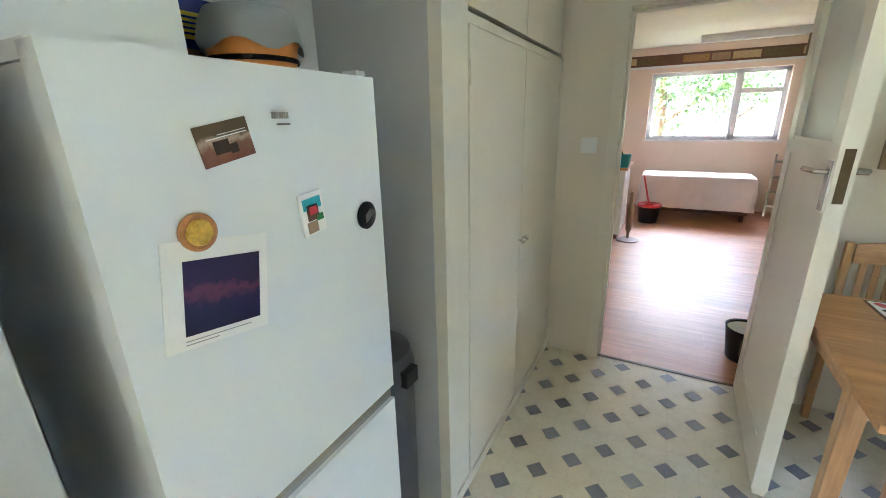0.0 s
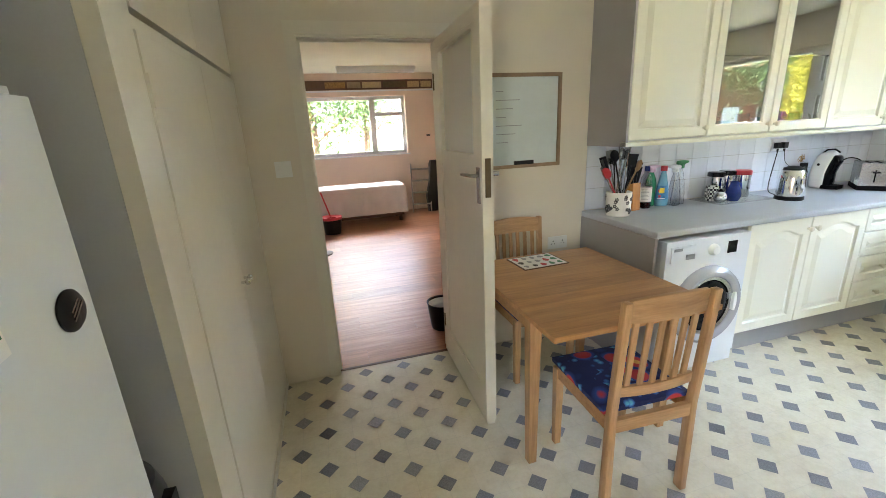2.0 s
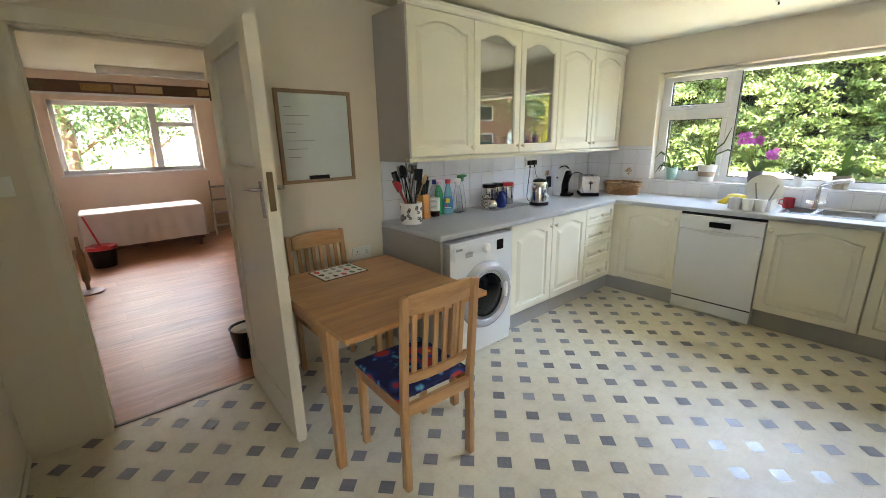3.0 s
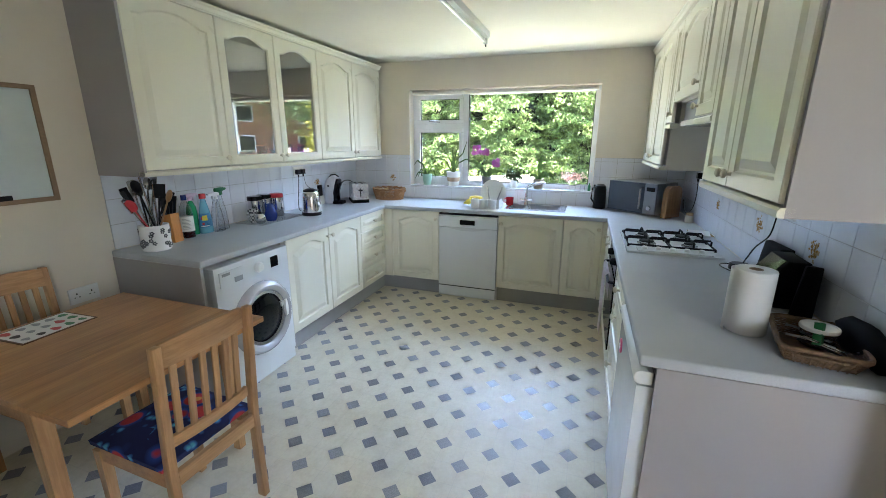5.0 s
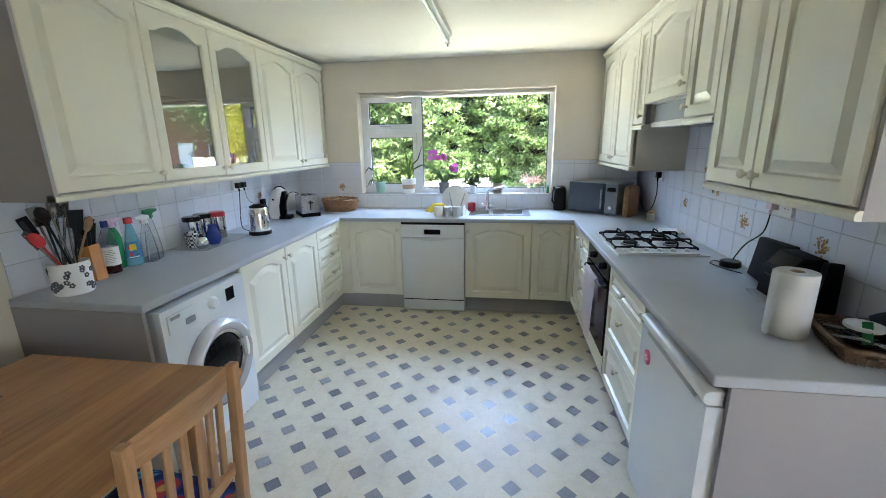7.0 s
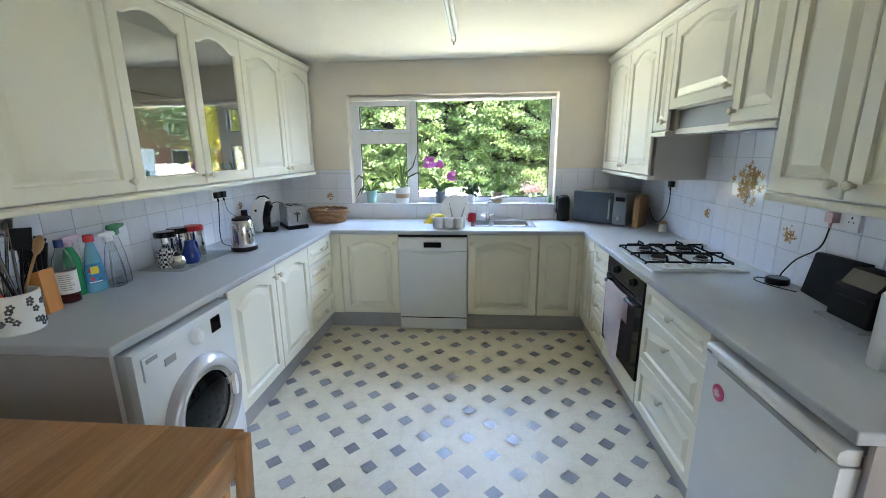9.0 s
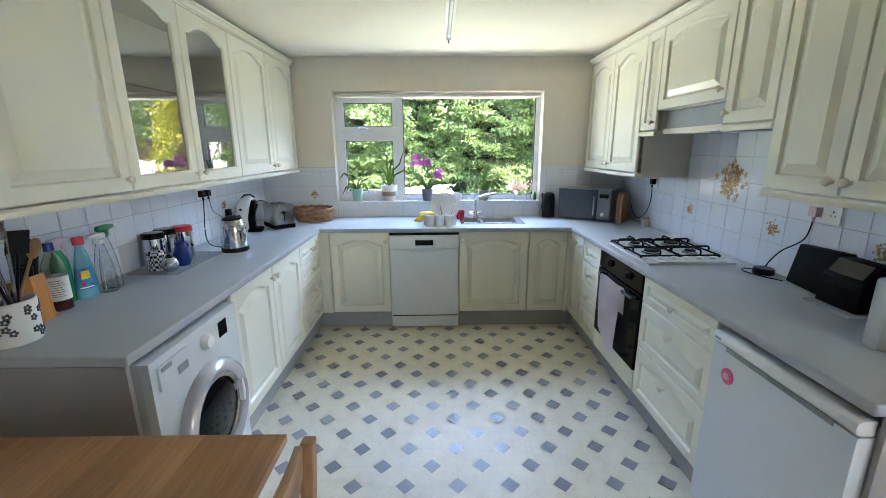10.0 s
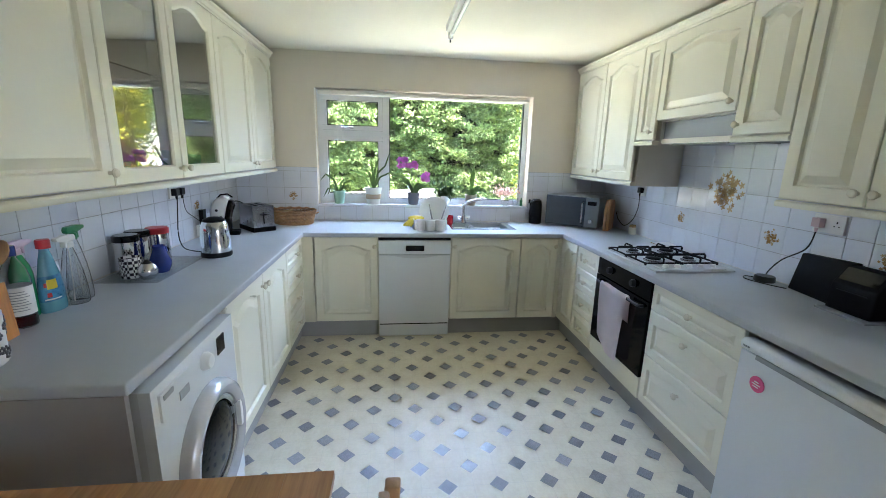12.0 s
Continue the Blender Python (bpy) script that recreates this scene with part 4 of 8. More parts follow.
for x in (0.17, 0.44):
    part("knob", lathe([(0.024, 0), (0.024, 0.010), (0.018, 0.024), (0.0, 0.025)], 20, m=pose(x, -0.022, 0.812, 90)), M["black"], oven)
part("lower_panel", bbox(0.004, 0.606, -0.018, 0.004, 0.150, 0.280, 0.003), M["unit"], oven, "cream panel under the oven")

fr = thing("small_fridge", "white under-counter fridge with a grip along its top", "fridge", pose(1.846, -0.336, 0, 0, 0, 180))
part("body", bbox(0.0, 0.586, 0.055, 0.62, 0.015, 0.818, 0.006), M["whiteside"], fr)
part("door", bbox(0.0, 0.588, 0.0, 0.050, 0.03, 0.785, 0.010, 3), M["white"], fr)
part("seal", bbox(0.006, 0.582, 0.050, 0.056, 0.035, 0.815, 0.001, 1), M["greyplastic"], fr, "grey door seal")
bm = prism([(0.046, 0.790), (0.006, 0.790), (-0.006, 0.796), (-0.012, 0.812), (-0.008, 0.830), (0.006, 0.838), (0.046, 0.838)], 0.0, 0.588, "x")
soften(bm, 0.004, 2, 25)
part("handle", bm, M["plastic"], fr, "white full-width rounded grip")
# Grey strip stands for the shade under the rounded grip.
part("grip_recess", bbox(0.07, 0.52, -0.0015, 0.03, 0.772, 0.791, 0.003), M["greyplastic"], fr, "grey strip for the shade of a finger recess")
bm = bmesh.new()
for a, b in ((0.016, 0.024), (0.027, 0.034), (0.037, 0.046)):
    box(bm, a, b, -0.0130, -0.0100, 0.808, 0.815)
part("badge", bm, M["greyplastic"], fr, "small grey maker's mark")
part("magnet", lathe([(0.032, 0), (0.032, 0.004), (0.028, 0.006), (0.0, 0.006)], 24, m=pose(0.10, 0.0, 0.68, 90)), M["pink"], fr, "round pink magnet with pale writing")
bm = bmesh.new()
for k, (a, b) in enumerate(((-0.010, 0.010), (-0.018, 0.018), (-0.012, 0.012))):
    box(bm, 0.10 + a, 0.10 + b, -0.0075, -0.0055, 0.688 - k * 0.010, 0.692 - k * 0.010)
part("print", bm, M["plastic"], fr)

# gas hob
hob = thing("gas_hob", "white four-burner gas hob with black pan supports", "hob", pose(3.10, -0.395, TOP, 0, 0, 180))
HW, HD = 0.565, 0.50
part("plate", bbox(0, HW, 0, HD, 0.0, 0.010, 0.004), M["white"], hob)
part("control_strip", bbox(HW - 0.115, HW - 0.01, 0.06, HD - 0.05, 0.009, 0.016, 0.004), M["white"], hob)
BUR = [(0.116, 0.13, 0.032), (0.116, 0.37, 0.044), (0.334, 0.13, 0.044), (0.334, 0.37, 0.032)]
for x, y, r in BUR:
    bp = part("burner", lathe([(r + 0.012, 0.009), (r + 0.012, 0.016), (r, 0.020), (r, 0.026), (0, 0.026)], 24, m=pose(x, y, 0)), M["steel"], hob)
    part("cap", lathe([(r, 0.026), (r, 0.031), (r - 0.006, 0.034), (0, 0.034)], 24, m=pose(x, y, 0)), M["iron"], bp)
for k in range(5):
    part("knob", lathe([(0.017, 0.015), (0.016, 0.024), (0.013, 0.032), (0, 0.033)], 18, m=pose(HW - 0.062, 0.10 + 0.075 * k, 0)), M["plastic"], hob)
for x0, x1 in ((0.012, 0.220), (0.230, 0.438)):
    bm = bmesh.new()
    for y0, y1 in ((0.015, 0.245), (0.255, 0.485)):
        cx, cy = (x0 + x1) / 2, (y0 + y1) / 2
        tube([(x0, y0, 0.022), (x1, y0, 0.022), (x1, y1, 0.022), (x0, y1, 0.022)], 0.0058, 8, bm, True)
        for dx, dy in ((1, 0), (-1, 0), (0, 1), (0, -1)):
            L = (x1 - x0) / 2 if dx else (y1 - y0) / 2
            tube([(cx + dx * L, cy + dy * L, 0.022), (cx + dx * L, cy + dy * L, 0.046), (cx + dx * (L - 0.008), cy + dy * (L - 0.008), 0.053), (cx + dx * 0.026, cy + dy * 0.026, 0.053), (cx + dx * 0.020, cy + dy * 0.020, 0.047)], 0.0058, 8, bm)
        for x in (x0, x1):
            for y in (y0, y1):
                tube([(x, y, 0.008), (x, y, 0.024)], 0.0065, 8, bm)
    part("pan_support", bm, M["iron"], hob, "black cast-iron pan support")

# sink and tap
sink = thing("kitchen_sink", "stainless steel inset sink with one and a half bowls", "sink", pose(0, 0, 0))
bm = bmesh.new()
sx0, sx1, sy0, sy1 = SINK
BOW = [(sx0 + 0.05, sx1 - 0.07, sy0 + 0.06, sy0 + 0.36), (sx0 + 0.05, sx1 - 0.07, sy0 + 0.39, sy1 - 0.03)]
xs = sorted({sx0, sx1, BOW[0][0], BOW[0][1]})
ys = sorted({sy0, sy1, *BOW[0][2:], *BOW[1][2:]})
for i in range(len(xs) - 1):
    for j in range(len(ys) - 1):
        inside = any(b[0] <= (xs[i] + xs[i + 1]) / 2 <= b[1] and b[2] <= (ys[j] + ys[j + 1]) / 2 <= b[3] for b in BOW)
        if not inside:
            box(bm, xs[i], xs[i + 1], ys[j], ys[j + 1], TOP, TOP + 0.006)
bmesh.ops.remove_doubles(bm, verts=bm.verts, dist=1e-5)
part("rim", bm, M["steel"], sink)
for b, dep in zip(BOW, (0.15, 0.10)):
    bm = bmesh.new()
    g = 0.03
    lo = [bm.verts.new(p) for p in ((b[0] + g, b[2] + g, TOP - dep), (b[1] - g, b[2] + g, TOP - dep), (b[1] - g, b[3] - g, TOP - dep), (b[0] + g, b[3] - g, TOP - dep))]
    hi = [bm.verts.new(p) for p in ((b[0], b[2], TOP + 0.004), (b[1], b[2], TOP + 0.004), (b[1], b[3], TOP + 0.004), (b[0], b[3], TOP + 0.004))]
    bm.faces.new(lo)
    for k in range(4):
        bm.faces.new((lo[k], lo[(k + 1) % 4], hi[(k + 1) % 4], hi[k]))
    soften(bm, 0.02, 3, 20)
    part("bowl", bm, M["sinksteel"], sink)
tap = thing("mixer_tap", "chrome mixer tap with a swivel spout", "tap", pose(4.225, 0.44, TOP + 0.004))
part("body", lathe([(0.028, 0), (0.026, 0.01), (0.018, 0.03), (0.018, 0.06), (0.014, 0.075), (0, 0.078)], 20), M["chrome"], tap)
part("spout", tube([(0, 0, 0.06), (0, 0, 0.17), (-0.01, -0.03, 0.195), (-0.03, -0.09, 0.215), (-0.05, -0.17, 0.232), (-0.055, -0.185, 0.225)], 0.014, 12), M["chrome"], tap)
for s_ in (-1, 1):
    part("lever", tube([(0, 0, 0.045), (0, s_ * 0.035, 0.045), (-0.01, s_ * 0.062, 0.055)], 0.010, 10, rs=[0.010, 0.013, 0.011]), M["chrome"], tap)

# ---- built-in cupboard ----
cup = thing("built_in_cupboard", "tall cream painted built-in cupboard with flush doors", "cupboard", pose(CUP, 1.075, 0, 0, 0, 90))
CW = N - 1.075 - 0.004     # local x runs north, local y to the west
bm = bmesh.new()
box(bm, 0.0, 0.19, 0.0, 0.03, 0.0, CEIL - 0.004)
box(bm, 0.19, CW, 0.0, 0.03, 0.0, 0.055)
box(bm, 0.19, CW, 0.0, 0.03, 1.755, 1.785)
box(bm, CW - 0.055, CW, 0.0, 0.03, 0.055, 1.755)
box(bm, 0.19, CW, 0.0, 0.03, 2.30, CEIL - 0.004)
part("frame", bm, M["gloss"], cup, smooth=False)
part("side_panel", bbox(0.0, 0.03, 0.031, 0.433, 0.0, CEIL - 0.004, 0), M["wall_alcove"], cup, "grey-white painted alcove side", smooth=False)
part("edge_bead", bbox(0.0, 0.055, -0.012, 0.0, 0.0, CEIL - 0.004, 0.004), M["gloss"], cup)
part("skirting", bbox(0.056, CW, -0.008, 0.0, 0.0, 0.05, 0.003), M["gloss"], cup)
MID = 0.19 + (CW - 0.055 - 0.19) / 2 - 0.02
for a, b, kx in ((0.193, MID - 0.0015, MID - 0.03), (MID + 0.0015, CW - 0.058, MID + 0.03)):
    d_ = part("door", bbox(a, b, -0.004, 0.02, 0.058, 1.752, 0.002), M["gloss"], cup)
    part("knob", lathe([(0.006, 0), (0.006, 0.014), (0.013, 0.02), (0.014, 0.028), (0.009, 0.034), (0, 0.035)], 16, m=pose(kx, -0.004, 0.935, 90)), M["chrome"], d_, "small glass-like knob")
    hx = a + 0.004 if a < 0.3 else b - 0.004
    for hz in (0.28, 1.62):
        part("hinge", bbox(hx - 0.006, hx + 0.006, -0.010, -0.003, hz - 0.04, hz + 0.04, 0.003), M["gloss"], d_, "painted-over hinge")
    part("top_door", bbox(a, b, -0.004, 0.02, 1.80, 2.295, 0.002), M["gloss"], cup)

# ---- tall fridge freezer ----
ff = thing("fridge_freezer", "tall white fridge freezer covered in magnets and pictures", "fridge freezer", pose(-0.512, 0.216, 0, 0, 0, 90))
FW = 0.524
part("body", bbox(0.004, FW - 0.004, 0.045, 0.45, 0.02, 1.545, 0.010, 3), M["whiteside"], ff)
part("top_cover", bbox(0.0, FW, 0.02, 0.46, 1.546, 1.566, 0.006), M["plastic"], ff)
up = part("fridge_door", bbox(0.0, FW, 0.0, 0.040, 0.838, 1.563, 0.012, 3), M["white"], ff)
lowd = part("freezer_door", bbox(0.0, FW, 0.0, 0.040, 0.07, 0.800, 0.012, 3), M["white"], ff)
part("grip_strip", bbox(0.002, FW - 0.002, 0.010, 0.040, 0.801, 0.837, 0.003), M["steel"], ff, "brushed grip strip between the doors")
part("hinge_cap", bbox(FW - 0.034, FW - 0.008, 0.014, 0.050, 1.566, 1.575, 0.004), M["plastic"], ff)

# ---- table and chairs ----
TX0, TX1, TY0, TY1, TZ = 0.565, 1.345, 1.235, 2.165, 0.752
table = thing("dining_table", "oak dining table with square tapered legs", "table", pose(0, 0, 0))
top_ = part("tabletop", bbox(TX0, TX1, TY0, TY1, TZ - 0.024, TZ - 0.006, 0.002, 1), M["oak"], table)
STAVES = 8
first = part("stave", bbox(TX0, TX1, 0, (TY1 - TY0) / STAVES - 0.0004, -0.006, 0.0, 0.0012, 1), M["oak"], top_)
first.location = (0, TY0, TZ)
for k in range(1, STAVES):
    ob = new("stave", first.data)
    ob.parent = top_
    ob.location = (0, TY0 + (TY1 - TY0) / STAVES * k, TZ)
for b in ((TX0 + 0.05, TX1 - 0.05, 1.46, 1.48, 0.655, 0.728), (TX0 + 0.05, TX1 - 0.05, TY1 - 0.06, TY1 - 0.04, 0.655, 0.728)):
    part("apron", bbox(*b, 0.002, 1), M["oakx"], table)
for b in ((TX0 + 0.03, TX0 + 0.05, 1.48, TY1 - 0.06, 0.655, 0.728), (TX1 - 0.05, TX1 - 0.03, 1.48, TY1 - 0.06, 0.655, 0.728)):
    part("side_apron", bbox(*b, 0.002, 1), M["oak"], table)


def square_leg(x, y, top, half_top=0.026, half_bottom=0.019, lean=(0, 0), bm=None, z0=0.0):
    bm = bm or bmesh.new()
    lo = [bm.verts.new((x + sx * half_bottom + lean[0], y + sy * half_bottom + lean[1], z0)) for sx, sy in ((-1, -1), (1, -1), (1, 1), (-1, 1))]
    hi = [bm.verts.new((x + sx * half_top, y + sy * half_top, top)) for sx, sy in ((-1, -1), (1, -1), (1, 1), (-1, 1))]
    bm.faces.new(lo[::-1]), bm.faces.new(hi)
    for k in range(4):
        bm.faces.new((lo[k], lo[(k + 1) % 4], hi[(k + 1) % 4], hi[k]))
    return bm


for x in (TX0 + 0.032, TX1 - 0.032):
    for y in (1.455, TY1 - 0.034):
        bm = square_leg(x, y, 0.728)
        soften(bm, 0.004, 2)
        part("leg", bm, M["oakv"], table)

cushion_mat, cnt, cp = nodes_of("blue_floral_cotton")
cvec = coords(cnt)
vor = cnt.nodes.new("ShaderNodeTexVoronoi")
vor.inputs["Scale"].default_value = 9.0
cnt.links.new(cvec, vor.inputs["Vector"])
wav = cnt.nodes.new("ShaderNodeTexVoronoi")
wav.inputs["Scale"].default_value = 24.0
cnt.links.new(cvec, wav.inputs["Vector"])
petals = ramp(cnt, vor.outputs["Distance"], [(0.14, (0.80, 0.42, 0.10)), (0.20, (0.62, 0.06, 0.05)), (0.40, (0.55, 0.05, 0.06)), (0.46, (0.03, 0.07, 0.30)), (0.6, (0.012, 0.018, 0.09))])
cool = ramp(cnt, wav.outputs["Distance"], [(0.16, (0.12, 0.45, 0.62)), (0.30, (0.05, 0.16, 0.45)), (0.45, (0.012, 0.018, 0.09))])
sepc = cnt.nodes.new("ShaderNodeSeparateColor")
cnt.links.new(vor.outputs["Color"], sepc.inputs[0])
pick = cnt.nodes.new("ShaderNodeMath")
pick.operation = "GREATER_THAN"
pick.inputs[1].default_value = 0.5
cnt.links.new(sepc.outputs[0], pick.inputs[0])
cnt.links.new(mixc(cnt, pick.outputs[0], petals, cool), cp.inputs["Base Color"])
cp.inputs["Roughness"].default_value = 0.9
bump(cnt, cp, noise_of(cnt, cvec, 300), 0.3, 0.001)


def dining_chair(m, label):
    """Local: the sitter looks along +y, the back stands at y = 0."""
    ch = thing("dining_chair", label, "chair", m, "chairs round the table")
    w, d, sz = 0.40, 0.44, 0.445
    for s_ in (-1, 1):
        x = s_ * (w / 2 - 0.018)
        bm = bmesh.new()
        prof = [(0.010, 0.0), (0.052, 0.0), (0.048, 0.42), (0.010, 0.915), (-0.020, 0.915), (0.014, 0.42)]
        prism(prof, x - 0.015, x + 0.015, "x", bm)
        soften(bm, 0.004, 2)
        part("back_post", bm, M["oakv"], ch)
        bm = square_leg(x * 0.99, d - 0.025, sz - 0.03, 0.019, 0.015)
        soften(bm, 0.004, 2)
        part("leg", bm, M["oakv"], ch)
        part("side_rail", bbox(x - 0.011, x + 0.011, 0.045, d - 0.042, sz - 0.075, sz - 0.02, 0.003), M["oak"], ch)
    part("front_rail", bbox(-w / 2 + 0.034, w / 2 - 0.034, d - 0.036, d - 0.014, sz - 0.075, sz - 0.02, 0.003), M["oakx"], ch)
    part("back_rail", bbox(-w / 2 + 0.034, w / 2 - 0.034, 0.016, 0.038, sz - 0.075, sz - 0.02, 0.003), M["oakx"], ch)

    def bowed(z0, z1, y0, name):
        bm = bmesh.new()
        n = 8
        rows = []
        for k in range(n + 1):
            x = -w / 2 + 0.034 + (w - 0.068) * k / n
            y = y0 - 0.018 * (1 - (2 * k / n - 1) ** 2)
            sl = -0.0767 * (z1 - z0)
            crown = 0.012 * (1 - (2 * k / n - 1) ** 2) if name == "top_rail" else 0
            rows.append([bm.verts.new(p) for p in ((x, y, z0), (x, y + 0.020, z0), (x, y + 0.020 + sl, z1 + crown), (x, y + sl, z1 + crown))])
        for a, b in zip(rows, rows[1:]):
            for k in range(4):
                bm.faces.new((a[k], a[(k + 1) % 4], b[(k + 1) % 4], b[k]))
        bm.faces.new(rows[0]), bm.faces.new(rows[-1][::-1])
        bmesh.ops.recalc_face_normals(bm, faces=bm.faces)
        soften(bm, 0.003, 2, 50)
        part(name, bm, M["oakx"], ch)
    bowed(0.825, 0.912, 0.008, "top_rail")
    bowed(0.515, 0.560, 0.030, "lower_rail")
    for k in range(6):
        u = (k + 0.5) / 6
        x = -w / 2 + 0.05 + (w - 0.10) * u
        bow = -0.018 * (1 - (2 * u - 1) ** 2)
        bm = bmesh.new()
        prism([(0.034 + bow, 0.555), (0.046 + bow, 0.555), (0.023 + bow, 0.83), (0.011 + bow, 0.83)], x - 0.012, x + 0.012, "x", bm)
        soften(bm, 0.002, 1)
        part("slat", bm, M["oakv"], ch)
    bm = bmesh.new()
    n = 12
    top = {}
    hw = w / 2 - 0.004
    for i in range(n + 1):
        for j in range(n + 1):
            u, v_ = i / n * 2 - 1, j / n * 2 - 1
            puff = (1 - u ** 4) * (1 - v_ ** 4)
            wob = 0.004 * noise.noise(Vector((u * 2, v_ * 2, 0.3)))
            top[i, j] = (bm.verts.new((u * hw, 0.058 + (d - 0.045) * (j / n), sz + 0.004 + 0.028 * puff ** 0.6 + wob)), bm.verts.new((u * hw * 0.985, 0.060 + (d - 0.049) * (j / n), sz - 0.018)))
    for i in range(n):
        for j in range(n):
            bm.faces.new([top[k][0] for k in ((i, j), (i + 1, j), (i + 1, j + 1), (i, j + 1))])
            bm.faces.new([top[k][1] for k in ((i, j), (i, j + 1), (i + 1, j + 1), (i + 1, j))])
    for i in range(n):
        for a, b in (((i, 0), (i + 1, 0)), ((i, n), (i + 1, n)), ((0, i), (0, i + 1)), ((n, i), (n, i + 1))):
            bm.faces.new((top[a][0], top[b][0], top[b][1], top[a][1]))
    part("seat_cushion", bm, cushion_mat, ch, "blue floral padded seat")
    return ch


chair = dining_chair(pose(0.935, 1.100, 0, 0, 0, -2), "oak dining chair with slatted back and blue floral seat")
copy_thing(chair, pose(0.985, 2.44, 0, 0, 0, 180))["label"] = "oak slat-back dining chair pushed under the far table end"

# ---- outdoors ----
leafm = {}
for k, (c, v_) in dict(hedge_leaf=((0.155, 0.21, 0.068), 0.6), gold_leaf=((0.34, 0.30, 0.03), 0.4), tree_leaf=((0.085, 0.13, 0.05), 0.45)).items():
    m_, nt_, p_ = nodes_of(k)
    ge = nt_.nodes.new("ShaderNodeNewGeometry")
    nt_.links.new(ramp(nt_, ge.outputs["Random Per Island"], [(0.0, tuple(q * (1 - v_) for q in c)), (0.6, c), (1.0, tuple(q * (1 + v_ * 1.4) for q in c))]), p_.inputs["Base Color"])
    p_.inputs["Roughness"].default_value = 0.75
    p_.inputs["Specular IOR Level"].default_value = 0.25
    patch = ramp(nt_, noise_of(nt_, coords(nt_), 1.6, 4), [(0.32, (0.50, 0.58, 0.55)), (0.52, (0.95, 0.97, 0.95)), (0.7, (1.40, 1.32, 1.2))])
    src = p_.inputs["Base Color"].links[0].from_socket
    nt_.links.new(mixc(nt_, 1.0, src, patch, "MULTIPLY"), p_.inputs["Base Color"])
    leafm[k] = m_
ground = structure("ground", bbox(-60, 120, -90, 90, -0.35, -0.15, 0), M["grass"], "mown lawn reaching far off")


def leaves(rng, centres, normals, size, spread):
    """Small folded sprays, each of two crossed tapering blades, round the centres."""
    n = len(centres)
    d = rng.normal(size=(n, 3)) * spread + normals
    d /= np.linalg.norm(d, axis=1)[:, None]
    s_ = np.cross(d, rng.normal(size=(n, 3)))
    s_ /= np.linalg.norm(s_, axis=1)[:, None]
    up = np.cross(d, s_)
    L = size * rng.uniform(0.6, 1.4, (n, 1))
    V = np.stack([centres - s_ * L * 0.32, centres + d * L * 0.5 + up * L * 0.10, centres + d * L * 1.0 - up * L * 0.1, centres + s_ * L * 0.32 + d * L * 0.2], 1).reshape(-1, 3)
    F = (np.arange(n)[:, None] * 4 + np.arange(4)[None, :]).tolist()
    return V, F


def foliage(name, V, F, material, parent):
    me = bpy.data.meshes.new(name)
    me.from_pydata(V.tolist(), [], F)
    me.materials.append(material)
    ob = new(name, me)
    ob.parent = parent
    ob["kind"] = "stuff"
    return ob


def hedge(x0, x1, y0, y1, h, n, seed):
    rng = np.random.default_rng(seed)
    hd = thing("hedge", "tall clipped conifer hedge in full sun", "hedge", pose(0, 0, -0.15))
    bm = bmesh.new()
    nx = int((y1 - y0) / 0.35)
    nz = int(h / 0.35)
    grid = {}

    def fx(y, z):
        return x0 + 0.60 * noise.noise(Vector((y * 0.9, z * 1.1, 1.7))) + 0.60 * noise.noise(Vector((y * 2.4, z * 3.2, 4.1)))
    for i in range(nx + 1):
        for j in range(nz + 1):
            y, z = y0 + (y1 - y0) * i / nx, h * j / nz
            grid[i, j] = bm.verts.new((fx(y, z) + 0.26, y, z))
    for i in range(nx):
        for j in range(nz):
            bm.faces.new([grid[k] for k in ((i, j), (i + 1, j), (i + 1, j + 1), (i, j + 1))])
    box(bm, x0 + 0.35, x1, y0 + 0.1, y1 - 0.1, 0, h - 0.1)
    # Dark sheet and box behind the leaves: painted shade, no modelled twigs.
    part("core", bm, M["twig_shade"], hd)
    nc = n // 110
    cy, cz = rng.uniform(y0, y1, nc), rng.uniform(0, h, nc)
    cl = np.array([(fx(a, b), a, b) for a, b in zip(cy, cz)])
    cl[:, 0] += rng.uniform(-0.30, 0.15, nc)
    out = np.stack([-np.ones(nc), rng.normal(size=nc) * 0.6, rng.normal(size=nc) * 0.25 - 0.05], 1)
    out /= np.linalg.norm(out, axis=1)[:, None]
    pick = rng.integers(0, nc, n)
    reach = rng.uniform(-0.16, 0.34, (n, 1)) * rng.uniform(0.7, 1.3, nc)[pick][:, None]
    off = out[pick] * reach + rng.normal(size=(n, 3)) * (0.03, 0.095, 0.035)
    off[:, 2] -= reach[:, 0] ** 2 * 0.8
    c = cl[pick] + off
    nrm = out[pick] + (0, 0, 0.15)
    V, F = leaves(rng, c, nrm, 0.115, 0.42)
    foliage("leaves", V, F, leafm["hedge_leaf"], hd)
    ne = n // 12
    c = np.stack([rng.uniform(x0, x1, ne), np.full(ne, y0) + rng.normal(size=ne) * 0.1, rng.uniform(0, h, ne)], 1)
    V, F = leaves(rng, c, np.tile((0, -0.9, 0.3), (ne, 1)), 0.10, 0.6)
    foliage("end_leaves", V, F, leafm["hedge_leaf"], hd)
    return hd


hedge(12.5, 14.0, -2.45, 8.5, 4.5, 190000, 3)


